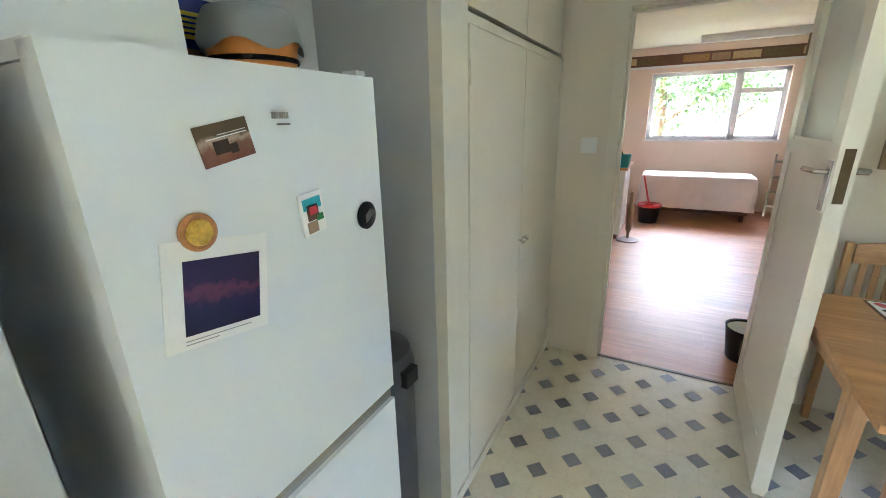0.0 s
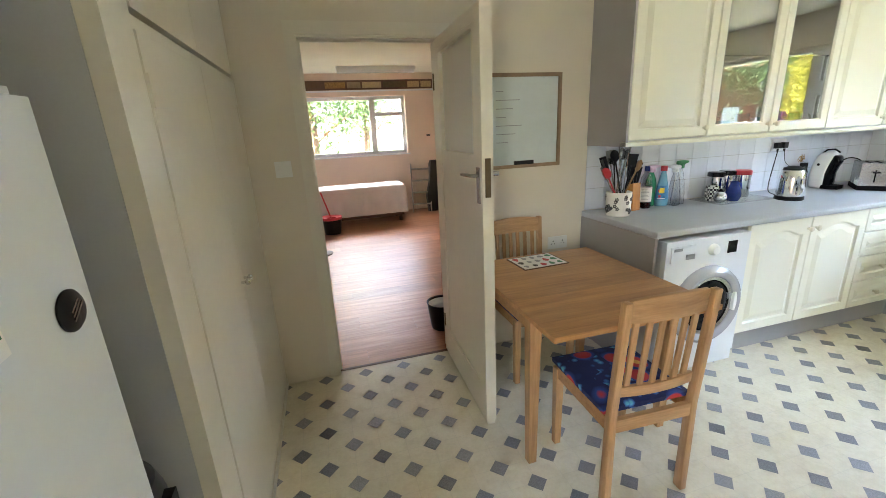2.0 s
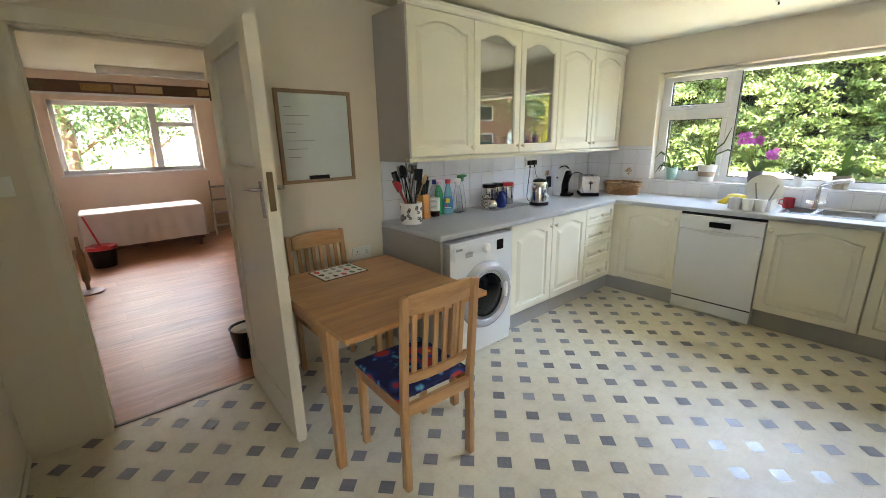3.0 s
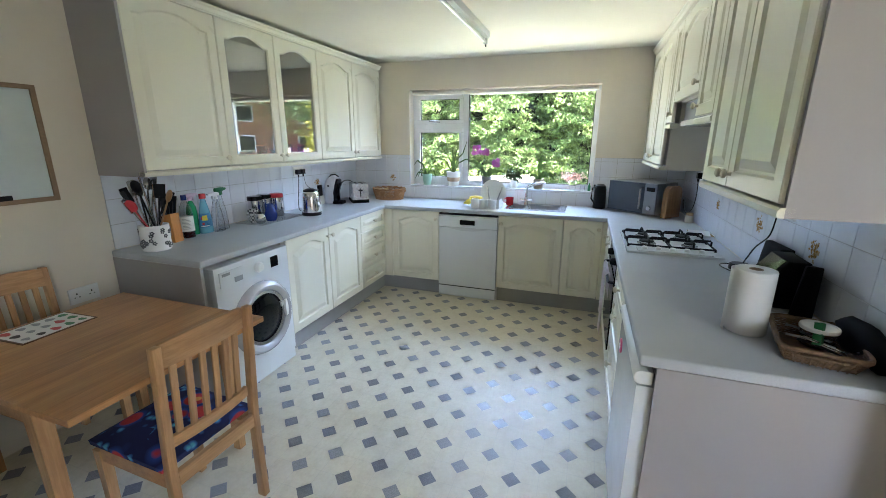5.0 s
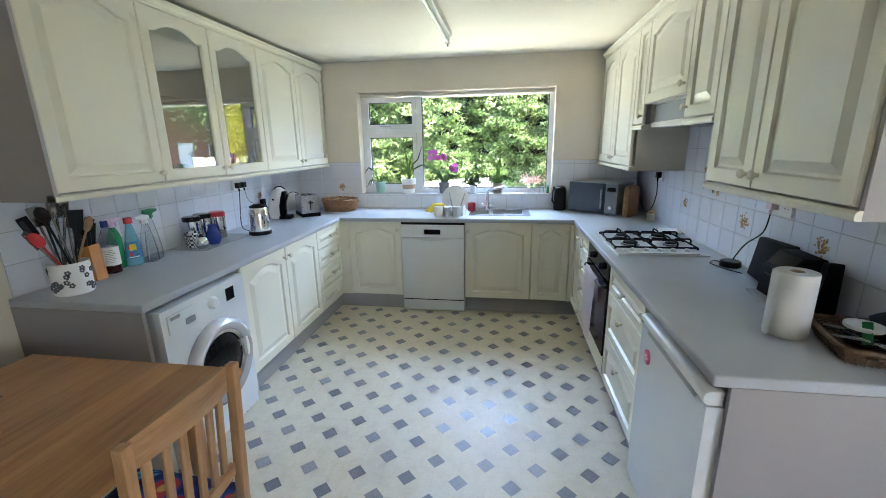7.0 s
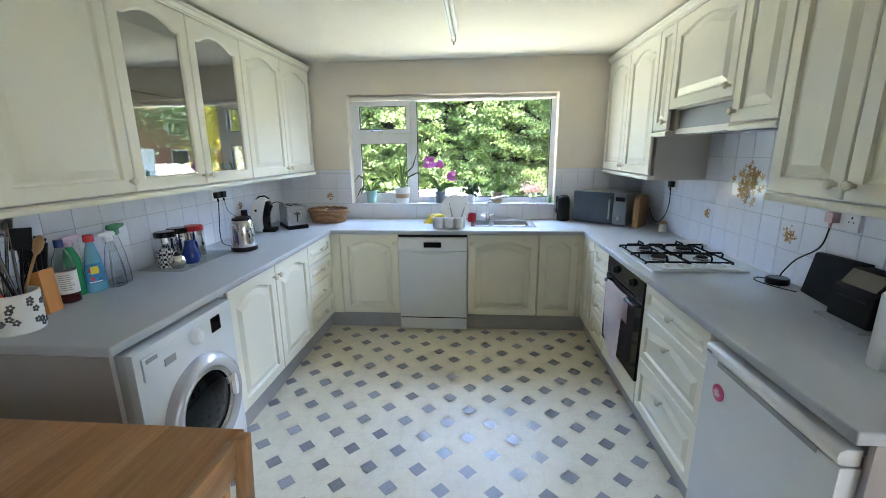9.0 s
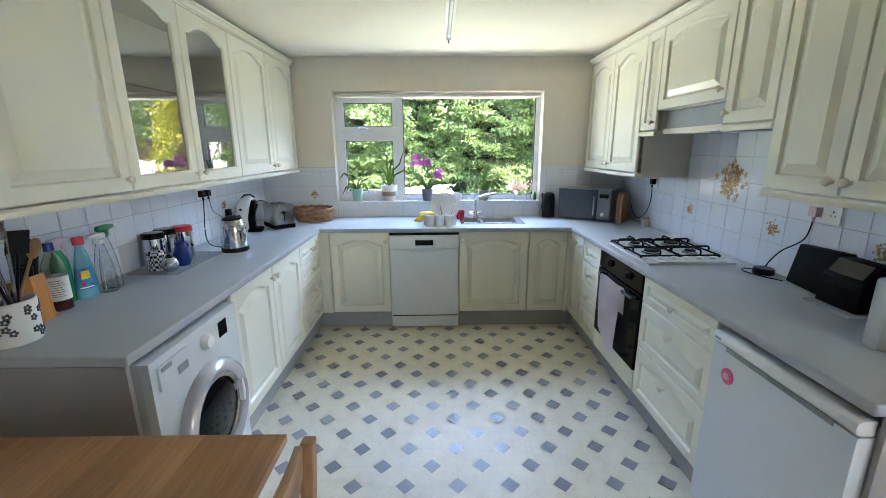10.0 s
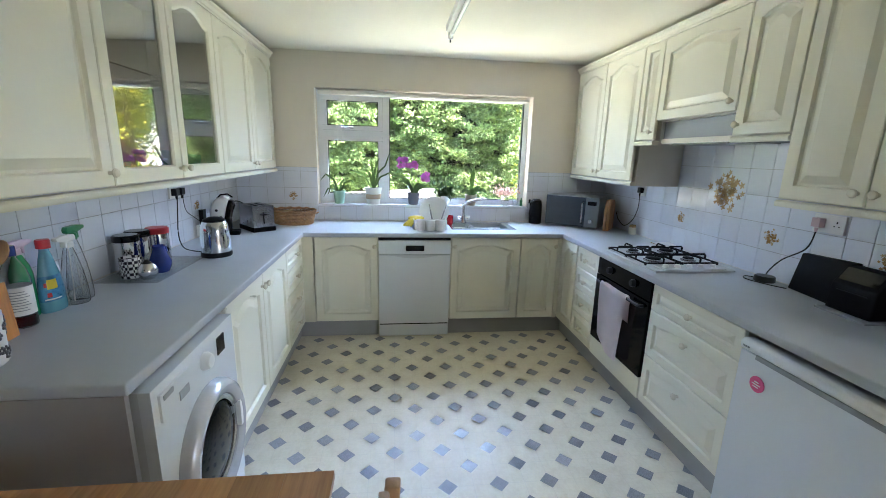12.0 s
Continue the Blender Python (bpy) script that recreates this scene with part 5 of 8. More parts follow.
def tree(name, label, x, y, h, r, n, kind, seed, conical=False, trunk=0.25):
    rng = np.random.default_rng(seed)
    t_ = thing(name, label, "tree", pose(x, y, -0.15))
    bm = tube([(0, 0, 0), (0.05, 0.03, h * 0.35), (0, 0, h * (0.9 if conical else 0.6))], 0.1, 8, rs=[0.035 * h, 0.025 * h, 0.008 * h])
    for k in range(7):
        a = 2.4 * k
        z = h * (trunk + 0.07 * k)
        tube([(0, 0, z), (math.cos(a) * r * 0.35, math.sin(a) * r * 0.35, z + 0.10 * h), (math.cos(a) * r * 0.7, math.sin(a) * r * 0.7, z + 0.2 * h)], 0.02, 6, bm, rs=[0.012 * h, 0.008 * h, 0.003 * h])
    part("trunk", bm, M["darkwood"], t_)
    k = 60
    if conical:
        zz = rng.uniform(0.04, 1, k * 2)
        rr = r * (1 - zz) ** 0.8 * rng.uniform(0.55, 1.0, k * 2)
        aa = rng.uniform(0, 6.28, k * 2)
        cl = np.stack([rr * np.cos(aa), rr * np.sin(aa), zz * h], 1)
        sz = 0.22 * r
    else:
        u = rng.normal(size=(k, 3))
        u /= np.linalg.norm(u, axis=1)[:, None]
        cl = u * np.array([r, r, h * 0.34]) * rng.uniform(0.45, 1.0, (k, 1)) + np.array([0, 0, h * 0.64])
        sz = 0.24 * r
    idx = rng.integers(0, len(cl), n)
    off = rng.normal(size=(n, 3)) * sz
    c = cl[idx] + off
    nrm = off / (np.linalg.norm(off, axis=1)[:, None] + 1e-6)
    V, F = leaves(rng, c, nrm + (0, 0, 0.2), 0.055 * r + 0.06, 0.5)
    foliage("crown", V, F, leafm[kind], t_)
    return t_


tree("conifer", "golden yellow conifer beyond the hedge", 10.0, -2.40, 5.2, 0.62, 9000, "gold_leaf", 5, True)
for k, (x, y, h, r) in enumerate(((22, -9.5, 8, 3.6), (27, -14, 9, 4.5), (24, -22, 8, 3.6), (32, -27, 11, 5), (20, -6.5, 6, 2.4), (30, -6, 9, 4.0))):
    tree("garden_tree", "dark green broadleaf tree across the garden", x, y, h, r, 5000, "tree_leaf", 20 + k)
# trees beyond the living room
for k, (x, y, h, r) in enumerate(((-0.35, 13.2, 5.4, 2.1), (1.9, 19.5, 5.2, 1.7), (-2.6, 17.0, 6.5, 2.6), (-5, 21, 8.0, 3.4))):
    tree("garden_tree", "sunlit green tree outside the living room window", x, y, h, r, 6000, "tree_leaf", 40 + k)


def fence(x, y0, y1):
    fc = thing("garden_fence", "pale timber fence across the garden", "fence", pose(x, y0, -0.15))
    n = int((y1 - y0) / 0.16)
    pm = bbox(-0.012, 0.012, 0, 0.14, 0.05, 1.35, 0.004, 1)
    first = part("board", pm, M["carcass"], fc)
    for k in range(1, n):
        ob = new("board", first.data)
        ob.parent = fc
        ob.location = (0, k * 0.16, 0.02 * ((k * 7) % 3 - 1))
    for z in (0.35, 1.05):
        part("rail", bbox(0.012, 0.05, 0, y1 - y0, z, z + 0.08, 0.004, 1), M["carcass"], fc)


fence(15.5, -8.6, -2.6)
hs = thing("house", "brick house with a red tiled roof beyond the garden", "house", pose(28.0, -21.0, -0.15, 0, 0, 25))
brickm = surface("red_brick", (0.30, 0.13, 0.08), 0.85, 0.15, 2, 30, 0.3)
roofm = surface("red_roof_tile", (0.34, 0.12, 0.07), 0.8, 0.2, 2, 12, 0.5)
part("wall", bbox(-4, 4, -3, 3, 0, 4.6, 0.02, 1), brickm, hs)
part("roof", prism([(-3.4, 4.55), (3.4, 4.55), (0, 7.2)], -4.3, 4.3, "x"), roofm, hs)
part("chimney", bbox(1.8, 2.5, -0.35, 0.35, 6.2, 8.0, 0.03, 1), brickm, hs)
for x in (-2.4, 2.2):
    for z in (0.9, 3.0):
        wn_ = part("window", bbox(x - 0.6, x + 0.6, 3.001, 3.05, z, z + 1.15, 0.01, 1), M["upvc"], hs)
        part("pane", bbox(x - 0.52, x + 0.52, 3.051, 3.06, z + 0.08, z + 1.07, 0), M["blackgloss"], wn_)
        wn_ = part("window", bbox(-4.05, -4.001, x * 0.6 - 0.55, x * 0.6 + 0.55, z, z + 1.15, 0.01, 1), M["upvc"], hs)
        part("pane", bbox(-4.06, -4.051, x * 0.6 - 0.47, x * 0.6 + 0.47, z + 0.08, z + 1.07, 0), M["blackgloss"], wn_)
part("door", bbox(-0.5, 0.5, 3.001, 3.06, 0, 2.1, 0.01, 1), M["upvc"], hs)

# ---- things on and over the fridge freezer ----
FX = -0.511     # face of the fridge freezer door


def on_fridge(name, label, category, y, z, w, h, tilt, layers):
    """A flat thing held on the fridge door: layers of (width, height, dx, dz, thickness, material, part name)."""
    ob = thing(name, label, category, Matrix.Translation((FX, y, z)) @ pose(0, 0, 0, 0, 0, 90) @ pose(0, 0, 0, 0, -tilt, 0))
    t_ = 0.0005
    for lw, lh, dx, dz, th, mt, nm in layers:
        part(nm, bbox(dx - lw / 2, dx + lw / 2, -t_ - th, -t_, dz - lh / 2, dz + lh / 2, min(0.0008, th / 3), 1), mt, ob)
        t_ += th
    return ob


def picture(name, bands, scale, axis=2, noise_scale=30):
    """A soft printed scene of colour bands broken by noise."""
    m, nt, p = nodes_of(name)
    vec = coords(nt, (scale,) * 3)
    sep = nt.nodes.new("ShaderNodeSeparateXYZ")
    nt.links.new(vec, sep.inputs[0])
    n = noise_of(nt, vec, noise_scale / scale, 5)
    ad = nt.nodes.new("ShaderNodeMath")
    ad.operation = "MULTIPLY_ADD"
    ad.inputs[1].default_value = 0.35
    nt.links.new(n, ad.inputs[0])
    nt.links.new(sep.outputs[axis], ad.inputs[2])
    mid = nt.nodes.new("ShaderNodeMath")
    mid.operation = "ADD"
    mid.inputs[1].default_value = 0.32
    nt.links.new(ad.outputs[0], mid.inputs[0])
    nt.links.new(ramp(nt, mid.outputs[0], bands), p.inputs["Base Color"])
    p.inputs["Roughness"].default_value = 0.3
    return m


night = picture("purple_dusk_print", [(0.0, (0.03, 0.008, 0.02)), (0.16, (0.008, 0.008, 0.04)), (0.42, (0.012, 0.014, 0.07)), (0.50, (0.12, 0.03, 0.08)), (0.56, (0.02, 0.012, 0.06)), (1.0, (0.02, 0.015, 0.05))], 5.0)
brownp = picture("brown_landscape_print", [(0.0, (0.10, 0.03, 0.015)), (0.25, (0.16, 0.05, 0.03)), (0.45, (0.20, 0.09, 0.05)), (0.52, (0.45, 0.33, 0.24)), (0.58, (0.12, 0.07, 0.035)), (1.0, (0.07, 0.05, 0.02))], 9.0)
card = on_fridge("greeting_card", "white card with a purple night picture on the fridge", "card", 0.346, 1.253, 0.155, 0.150, -9, [(0.157, 0.150, 0, 0, 0.0015, M["paper"], "sheet"), (0.116, 0.104, 0.006, -0.004, 0.0006, night, "print")])
pcard = on_fridge("postcard", "brown landscape postcard on the fridge door", "postcard", 0.394, 1.456, 0.08, 0.053, 11, [(0.082, 0.054, 0, 0, 0.0015, brownp, "print")])
bm = bmesh.new()
for k, w_ in enumerate((0.060, 0.048)):
    box(bm, -0.052, -0.052 + w_ + 0.04 * (k == 0), -0.0021, -0.0016, -0.064 - 0.005 * k, -0.0625 - 0.005 * k)
part("caption", bm, M["greyplastic"], card, "line of small grey print")
bm = bmesh.new()
for a, b, c, d in ((-0.045, 0.055, -0.004, 0.034), (-0.050, 0.052, -0.020, -0.004), (0.020, 0.040, 0.016, 0.036)):
    bm.faces.new([bm.verts.new(p) for p in ((a, -0.0025, c), (b, -0.0025, d - 0.001), (b, -0.0025, d + 0.001), (a, -0.0025, c + 0.001))])
part("light_trails", bm, surface("pale_violet_print", (0.30, 0.16, 0.30), 0.35), card, "pale streaks across the picture")
bm = bmesh.new()
for a, b, c, d in ((-0.020, 0.004, -0.014, 0.004), (0.004, 0.016, -0.017, -0.004)):
    box(bm, a, b, -0.0024, -0.0019, c, d)
soften(bm, 0.0001, 1)
part("dark_shape", bm, surface("dark_brown_print", (0.03, 0.015, 0.01), 0.3), pcard)
bm = bmesh.new()
box(bm, -0.028, 0.036, -0.0024, -0.0019, 0.007, 0.0085)
box(bm, -0.010, 0.036, -0.0024, -0.0019, 0.011, 0.012)
part("pale_streak", bm, M["paper"], pcard)
mg = thing("round_magnet", "round yellow magnet with an orange rim", "magnet", Matrix.Translation((FX, 0.330, 1.342)) @ pose(0, 0, 0, 0, 0, 90))
part("rim", lathe([(0.026, 0), (0.026, 0.006), (0.022, 0.009), (0.019, 0.007), (0, 0.007)], 28, m=pose(0, 0, 0, 90)), surface("tan_rim", (0.50, 0.22, 0.07), 0.35, 0.3, 60, 200, 0.1), mg)
part("face", lathe([(0.019, 0.006), (0.017, 0.0095), (0, 0.010)], 28, m=pose(0, 0, 0, 90)), surface("mottled_yellow", (0.66, 0.42, 0.06), 0.3, 0.3, 70, 200, 0.1), mg)
mg = on_fridge("picture_magnet", "small magnet printed in blue, red and green", "magnet", 0.533, 1.327, 0.05, 0.07, 6, [(0.052, 0.074, 0, 0, 0.006, M["paper"], "base")])
for nm, a, b, c, d, mt in (("blue_patch", -0.021, 0.021, 0.008, 0.028, M["cyan"]), ("brown_patch", -0.014, 0.012, -0.012, 0.016, M["darkwood"]), ("red_patch", -0.008, 0.010, -0.002, 0.012, M["red"]), ("green_patch", 0.006, 0.022, -0.016, -0.004, M["green"]), ("tan_patch", -0.018, 0.006, -0.034, -0.014, M["framewood"])):
    t_ = 0.0072 if nm != "red_patch" else 0.0079
    part(nm, bbox(a, b, -t_, -0.006, c, d, 0.0005, 1), mt, mg)
mg = thing("round_badge", "round dark badge with a pale diagonal stripe", "magnet", Matrix.Translation((FX, 0.684, 1.291)) @ pose(0, 0, 0, 0, 0, 90))
part("disc", lathe([(0.029, 0), (0.029, 0.003), (0.024, 0.007), (0, 0.009)], 28, m=pose(0, 0, 0, 90)), M["black"], mg)
bm = bmesh.new()
for k in range(3):
    box(bm, -0.017 + k * 0.003, 0.017 - k * 0.002, -0.0098, -0.0065, -0.004 + k * 0.0055, -0.0015 + k * 0.0055)
bmesh.ops.rotate(bm, cent=(0, 0, 0), matrix=Matrix.Rotation(radians(-35), 3, "Y"), verts=bm.verts)
part("stripe", bm, M["steel"], mg)
bm = bmesh.new()
for a, b in ((0, 0.008), (0.010, 0.012), (0.014, 0.022), (0.024, 0.032)):
    box(bm, 0.262 + a, 0.262 + b, -0.002, 0.0, 1.486, 1.496)
box(bm, 0.270, 0.296, -0.002, 0.0, 1.476, 1.479)
part("badge", bm, M["steel"], ff, "small chrome maker's mark")
ZF = 1.567
bx = single("storage_box", "tall white box with rounded edges on the fridge", "box", bbox(-0.90, -0.63, 0.205, 0.440, ZF, ZF + 0.42, 0.02, 4), M["white"])
tub = thing("storage_tub", "orange tub under a loose grey lid on the fridge", "tub", pose(-0.745, 0.650, ZF))
part("tub", lathe([(0, 0.0), (0.078, 0.0), (0.082, 0.01), (0.088, 0.058), (0.092, 0.066), (0.086, 0.066)], 32), M["orange"], tub)
part("band", lathe([(0.0885, 0.028), (0.0905, 0.030), (0.0905, 0.036), (0.0885, 0.038)], 32), M["blackgloss"], tub, "dark band round the tub")
bm = bmesh.new()
n = 32
rings = []
for r, z, wv in ((0.100, 0.056, 0.010), (0.101, 0.066, 0.004), (0.092, 0.105, 0), (0.080, 0.126, 0), (0.0, 0.130, 0)):
    rings.append([bm.verts.new((r * math.cos(6.2832 * k / n), r * math.sin(6.2832 * k / n), z + wv * math.sin(5 * 6.2832 * k / n))) for k in range(n)] if r else [bm.verts.new((0, 0, z))])
for a, b in zip(rings, rings[1:]):
    for k in range(n):
        bm.faces.new((a[k], a[(k + 1) % n], b[(k + 1) % n], b[k]) if len(b) > 1 else (a[k], a[(k + 1) % n], b[0]))
part("lid", bm, M["greyplastic"], tub, "grey wavy-edged lid")
zz = ZF
for k, (mt, h, lab) in enumerate(((M["cyan"], 0.03, "flat teal box lying on the fridge"), (M["darkwood"], 0.028, "flat dark red box lying on the fridge"), (M["blue"], 0.095, "blue and yellow games box on the fridge"))):
    gb = thing("games_box", lab, "box", pose(-0.90, 0.615, zz), "boxes stacked on the fridge")
    part("carton", bbox(-0.06, 0.06, -0.085, 0.085, 0, h, 0.002, 1), mt, gb)
    if k == 2:
        part("yellow_label", bbox(0.0602, 0.0612, -0.075, 0.03, 0.018, 0.068, 0), M["yellow"], gb)
        bm = bmesh.new()
        for j in range(4):
            box(bm, 0.0614, 0.0620, -0.065, 0.02 - 0.012 * (j % 2), 0.026 + j * 0.010, 0.030 + j * 0.010)
        part("print", bm, M["blue"], gb)
        part("pink_label", bbox(0.0602, 0.0612, 0.035, 0.08, 0.04, 0.085, 0), M["pink"], gb)
    zz += h + 0.0005
dark_grey = surface("dark_grey_plastic", (0.05, 0.05, 0.055), 0.4)
bn = thing("pedal_bin", "grey pedal bin with a dark lid in the alcove", "bin", pose(-0.715, 0.905, 0))
part("body", lathe([(0, 0), (0.12, 0), (0.125, 0.02), (0.13, 0.72), (0.127, 0.73), (0, 0.73)], 28), dark_grey, bn)
part("lid", lathe([(0.133, 0.725), (0.134, 0.75), (0.12, 0.80), (0.075, 0.835), (0, 0.845)], 28), dark_grey, bn)
part("hinge", bbox(0.10, 0.150, -0.03, 0.03, 0.715, 0.765, 0.006), M["black"], bn)

# ---- on the north wall ----
wb = thing("whiteboard", "small whiteboard in a brown wooden frame", "whiteboard", pose(0.836, N - 0.001, 1.235))
part("board", bbox(0.02, 0.475, -0.012, -0.004, 0.02, 0.545, 0.001, 1), M["board_white"], wb)
bm = bmesh.new()
for b in ((0, 0.495, -0.022, 0, 0, 0.022), (0, 0.495, -0.022, 0, 0.543, 0.565), (0, 0.022, -0.022, 0, 0.022, 0.543), (0.473, 0.495, -0.022, 0, 0.022, 0.543)):
    box(bm, *b)
soften(bm, 0.002, 1)
part("frame", bm, M["framewood"], wb)
part("eraser", bbox(0.17, 0.30, -0.032, -0.012, 0.022, 0.045, 0.004), M["black"], wb, "black board eraser")
bm = bmesh.new()
for k in range(7):
    box(bm, 0.05, 0.05 + 0.05 + 0.16 * ((k * 37) % 10) / 10, -0.0125, -0.0119, 0.46 - k * 0.05, 0.464 - k * 0.05)
part("faint_writing", bm, M["greyplastic"], wb)


def plate(name, label, category, m, w=0.146, h=0.086, gang=2, switch=False):
    ob = thing(name, label, category, m)
    part("plate", bbox(-w / 2, w / 2, -0.010, 0, -h / 2, h / 2, 0.004, 2), M["plastic"], ob)
    for k in range(gang):
        x = (k - (gang - 1) / 2) * w / gang
        if switch:
            part("rocker", bbox(x - 0.006, x + 0.006, -0.015, -0.010, -0.012, 0.012, 0.002, 1), M["plastic"], ob)
        else:
            bm = bmesh.new()
            for a, b, c, d in ((-0.003, 0.003, 0.006, 0.016), (-0.014, -0.008, -0.010, -0.005), (0.008, 0.014, -0.010, -0.005)):
                box(bm, x + a, x + b, -0.0106, -0.0100, c, d)
            part("slots", bm, M["black"], ob)
    return ob


plate("light_switch", "white double light switch beside the doorway", "light switch", pose(-0.372, N, 1.325), 0.086, 0.086, 2, True)
plate("wall_socket", "white double socket behind the table", "socket", pose(1.345, N, 0.70))
RS = pose(0, 0, 0, 0, 0, 180)
plate("wall_socket", "white double socket on the tiles", "socket", Matrix.Translation((2.16, S + 0.0065, 1.255)) @ RS)
plate("wall_socket", "white single socket above the microwave", "socket", Matrix.Translation((3.69, S + 0.0065, 1.28)) @ RS, 0.086, 0.086, 1)
plate("wall_socket", "white double socket under the wall cabinet", "socket", pose(3.27, N - 0.0065, 1.255))


def plug(name, label, m, mt=None):
    ob = thing(name, label, "plug", m)
    part("body", bbox(-0.020, 0.020, -0.032, 0, -0.022, 0.022, 0.008, 3), mt or M["black"], ob)
    part("collar", lathe([(0.008, 0), (0.006, 0.02), (0, 0.02)], 10, m=pose(0, -0.02, -0.026, 180)), mt or M["black"], ob)
    return ob


plug("plug", "black plug in the socket under the wall cabinet", pose(3.235, N - 0.0175, 1.252))
plug("plug", "black plug in the socket under the wall cabinet", pose(3.305, N - 0.0175, 1.252))
plug("plug", "black plug above the microwave", Matrix.Translation((3.69, S + 0.0175, 1.285)) @ RS)
plug("plug", "pale pink plug in the tiled wall socket", Matrix.Translation((2.196, S + 0.0175, 1.258)) @ RS, surface("pale_pink_plastic", (0.6, 0.42, 0.45), 0.4))


def cable(label, pts, r=0.0035, mt=None):
    """A smooth cable through the points."""
    P = [Vector(p) for p in pts]
    out = []
    for i in range(len(P) - 1):
        a, b, c, d = P[max(i - 1, 0)], P[i], P[i + 1], P[min(i + 2, len(P) - 1)]
        for k in range(6):
            t_ = k / 6
            out.append(0.5 * ((2 * b) + (c - a) * t_ + (2 * a - 5 * b + 4 * c - d) * t_ ** 2 + (3 * b - a - 3 * c + d) * t_ ** 3))
    out.append(P[-1])
    return single("cable", label, "cable", tube(out, r, 6), mt or M["black"])


cable("black kettle lead hanging from the wall socket", [(3.235, N - 0.04, 1.215), (3.225, N - 0.035, 1.10), (3.20, N - 0.04, 0.98), (3.13, N - 0.10, TOP + 0.006), (3.03, 2.26, TOP + 0.006), (2.99, 2.17, TOP + 0.010)])
cable("thin black charger lead hanging from the socket", [(3.305, N - 0.04, 1.215), (3.35, N - 0.03, 1.12), (3.45, N - 0.03, 1.06), (3.52, N - 0.035, 1.02)], 0.002)
cable("black microwave lead hanging on the tiles", [(3.69, S + 0.036, 1.24), (3.70, S + 0.03, 1.13), (3.76, S + 0.03, 1.02), (3.84, S + 0.05, 0.96), (3.93, S + 0.06, 1.0), (3.98, S + 0.06, 1.06)])
cable("black speaker lead looping on the worktop", [(2.196, S + 0.036, 1.215), (2.22, S + 0.04, 1.12), (2.32, S + 0.05, 1.04), (2.37, S + 0.06, 0.97), (2.375, S + 0.07, TOP + 0.035)])
cable("black speaker lead looping on the worktop", [(2.40, -0.93, TOP + 0.006), (2.45, -0.88, TOP + 0.005), (2.40, -0.835, TOP + 0.005), (2.30, -0.86, TOP + 0.005), (2.22, -0.90, TOP + 0.006)], 0.003)

# ---- placemat and tea towel ----
pmt = thing("placemat", "white placemat printed with rows of coloured motifs", "placemat", pose(0.935, 2.035, TZ, 0, 0, 3))
part("mat", bbox(-0.140, 0.140, -0.105, 0.105, 0.0005, 0.004, 0.002, 1), M["darkwood"], pmt, "dark edge and backing")
part("sheet", bbox(-0.132, 0.132, -0.097, 0.097, 0.004, 0.0046, 0), M["paper"], pmt, "white printed face")
rg = random.Random(31)
for j in range(3):
    for k in range(5):
        bm = bmesh.new()
        cx, cy = -0.104 + 0.052 * k, -0.063 + 0.063 * j
        w_, h_ = rg.uniform(0.013, 0.019), rg.uniform(0.017, 0.026)
        ring_ = [6.28318 * q / 14 for q in range(14)]
        bm.faces.new([bm.verts.new((cx + w_ * math.cos(t) * (1 + 0.25 * math.sin(3 * t + k)), cy + h_ * math.sin(t), 0.0052)) for t in ring_])
        part("print", bm, rg.choice((M["black"], M["red"], M["darkwood"], M["greyplastic"], M["black"], M["green"])), pmt, smooth=False)
bm = bmesh.new()
nu, nv = 12, 24
gr = {}
for i in range(nu + 1):
    for j in range(nv + 1):
        u, v_ = i / nu, j / nv
        x = 2.940 - 0.315 * u + 0.012 * math.sin(v_ * 3) + 0.05 * max(0, v_ - 0.4) * (2 * u - 1)
        s_ = v_ * (0.60 + 0.05 * u - 0.05 * (2 * u - 1) ** 4)
        if s_ < 0.16:
            z, off = 0.722 - (0.16 - s_) + 0.0, 0.037
        elif s_ < 0.20:
            a = (s_ - 0.16) / 0.04 * math.pi
            z, off = 0.722 + 0.013 * math.sin(a), 0.050 - 0.013 * math.cos(a)
        else:
            z, off = 0.722 - (s_ - 0.20) - 0.02 * u * u * (v_), 0.064
        off += 0.009 * math.sin(u * 11 + v_ * 2.5) * max(0, v_ - 0.3) + 0.003 * noise.noise(Vector((u * 4, v_ * 6, 2)))
        gr[i, j] = bm.verts.new((x, FS + 0.002 + off, z))
for i in range(nu):
    for j in range(nv):
        bm.faces.new([gr[k] for k in ((i, j), (i + 1, j), (i + 1, j + 1), (i, j + 1))])
bmesh.ops.solidify(bm, geom=bm.faces[:], thickness=0.003)
single("tea_towel", "pale pink tea towel hung over the oven handle", "towel", bm, surface("pink_towel", (0.80, 0.70, 0.71), 0.95, 0.06, 8, 240, 0.6))

# ---- fluorescent batten ----
lamp = thing("strip_light", "unlit fluorescent strip light fixed under the ceiling", "ceiling light", pose(2.08, 0.715, CEIL))
part("batten", bbox(0.0, 1.33, -0.030, 0.030, -0.045, 0.0, 0.004), M["plastic"], lamp)
part("tube", lathe([(0, 0.02), (0.013, 0.02), (0.013, 1.30), (0, 1.30)], 16, m=Matrix.Translation((0, 0, -0.072)) @ pose(0, 0, 0, 0, 90)), M["upvc"], lamp)
for x in (0.012, 1.318):
    part("end_cap", bbox(x - 0.010, x + 0.010, -0.016, 0.016, -0.090, -0.044, 0.004), M["plastic"], lamp)
part("hook", tube([(1.325, 0, -0.06), (1.345, 0, -0.075), (1.345, 0, -0.10), (1.325, 0, -0.105), (1.318, 0, -0.090)], 0.004, 8), M["black"], lamp)

# ---- worktop along the north wall ----


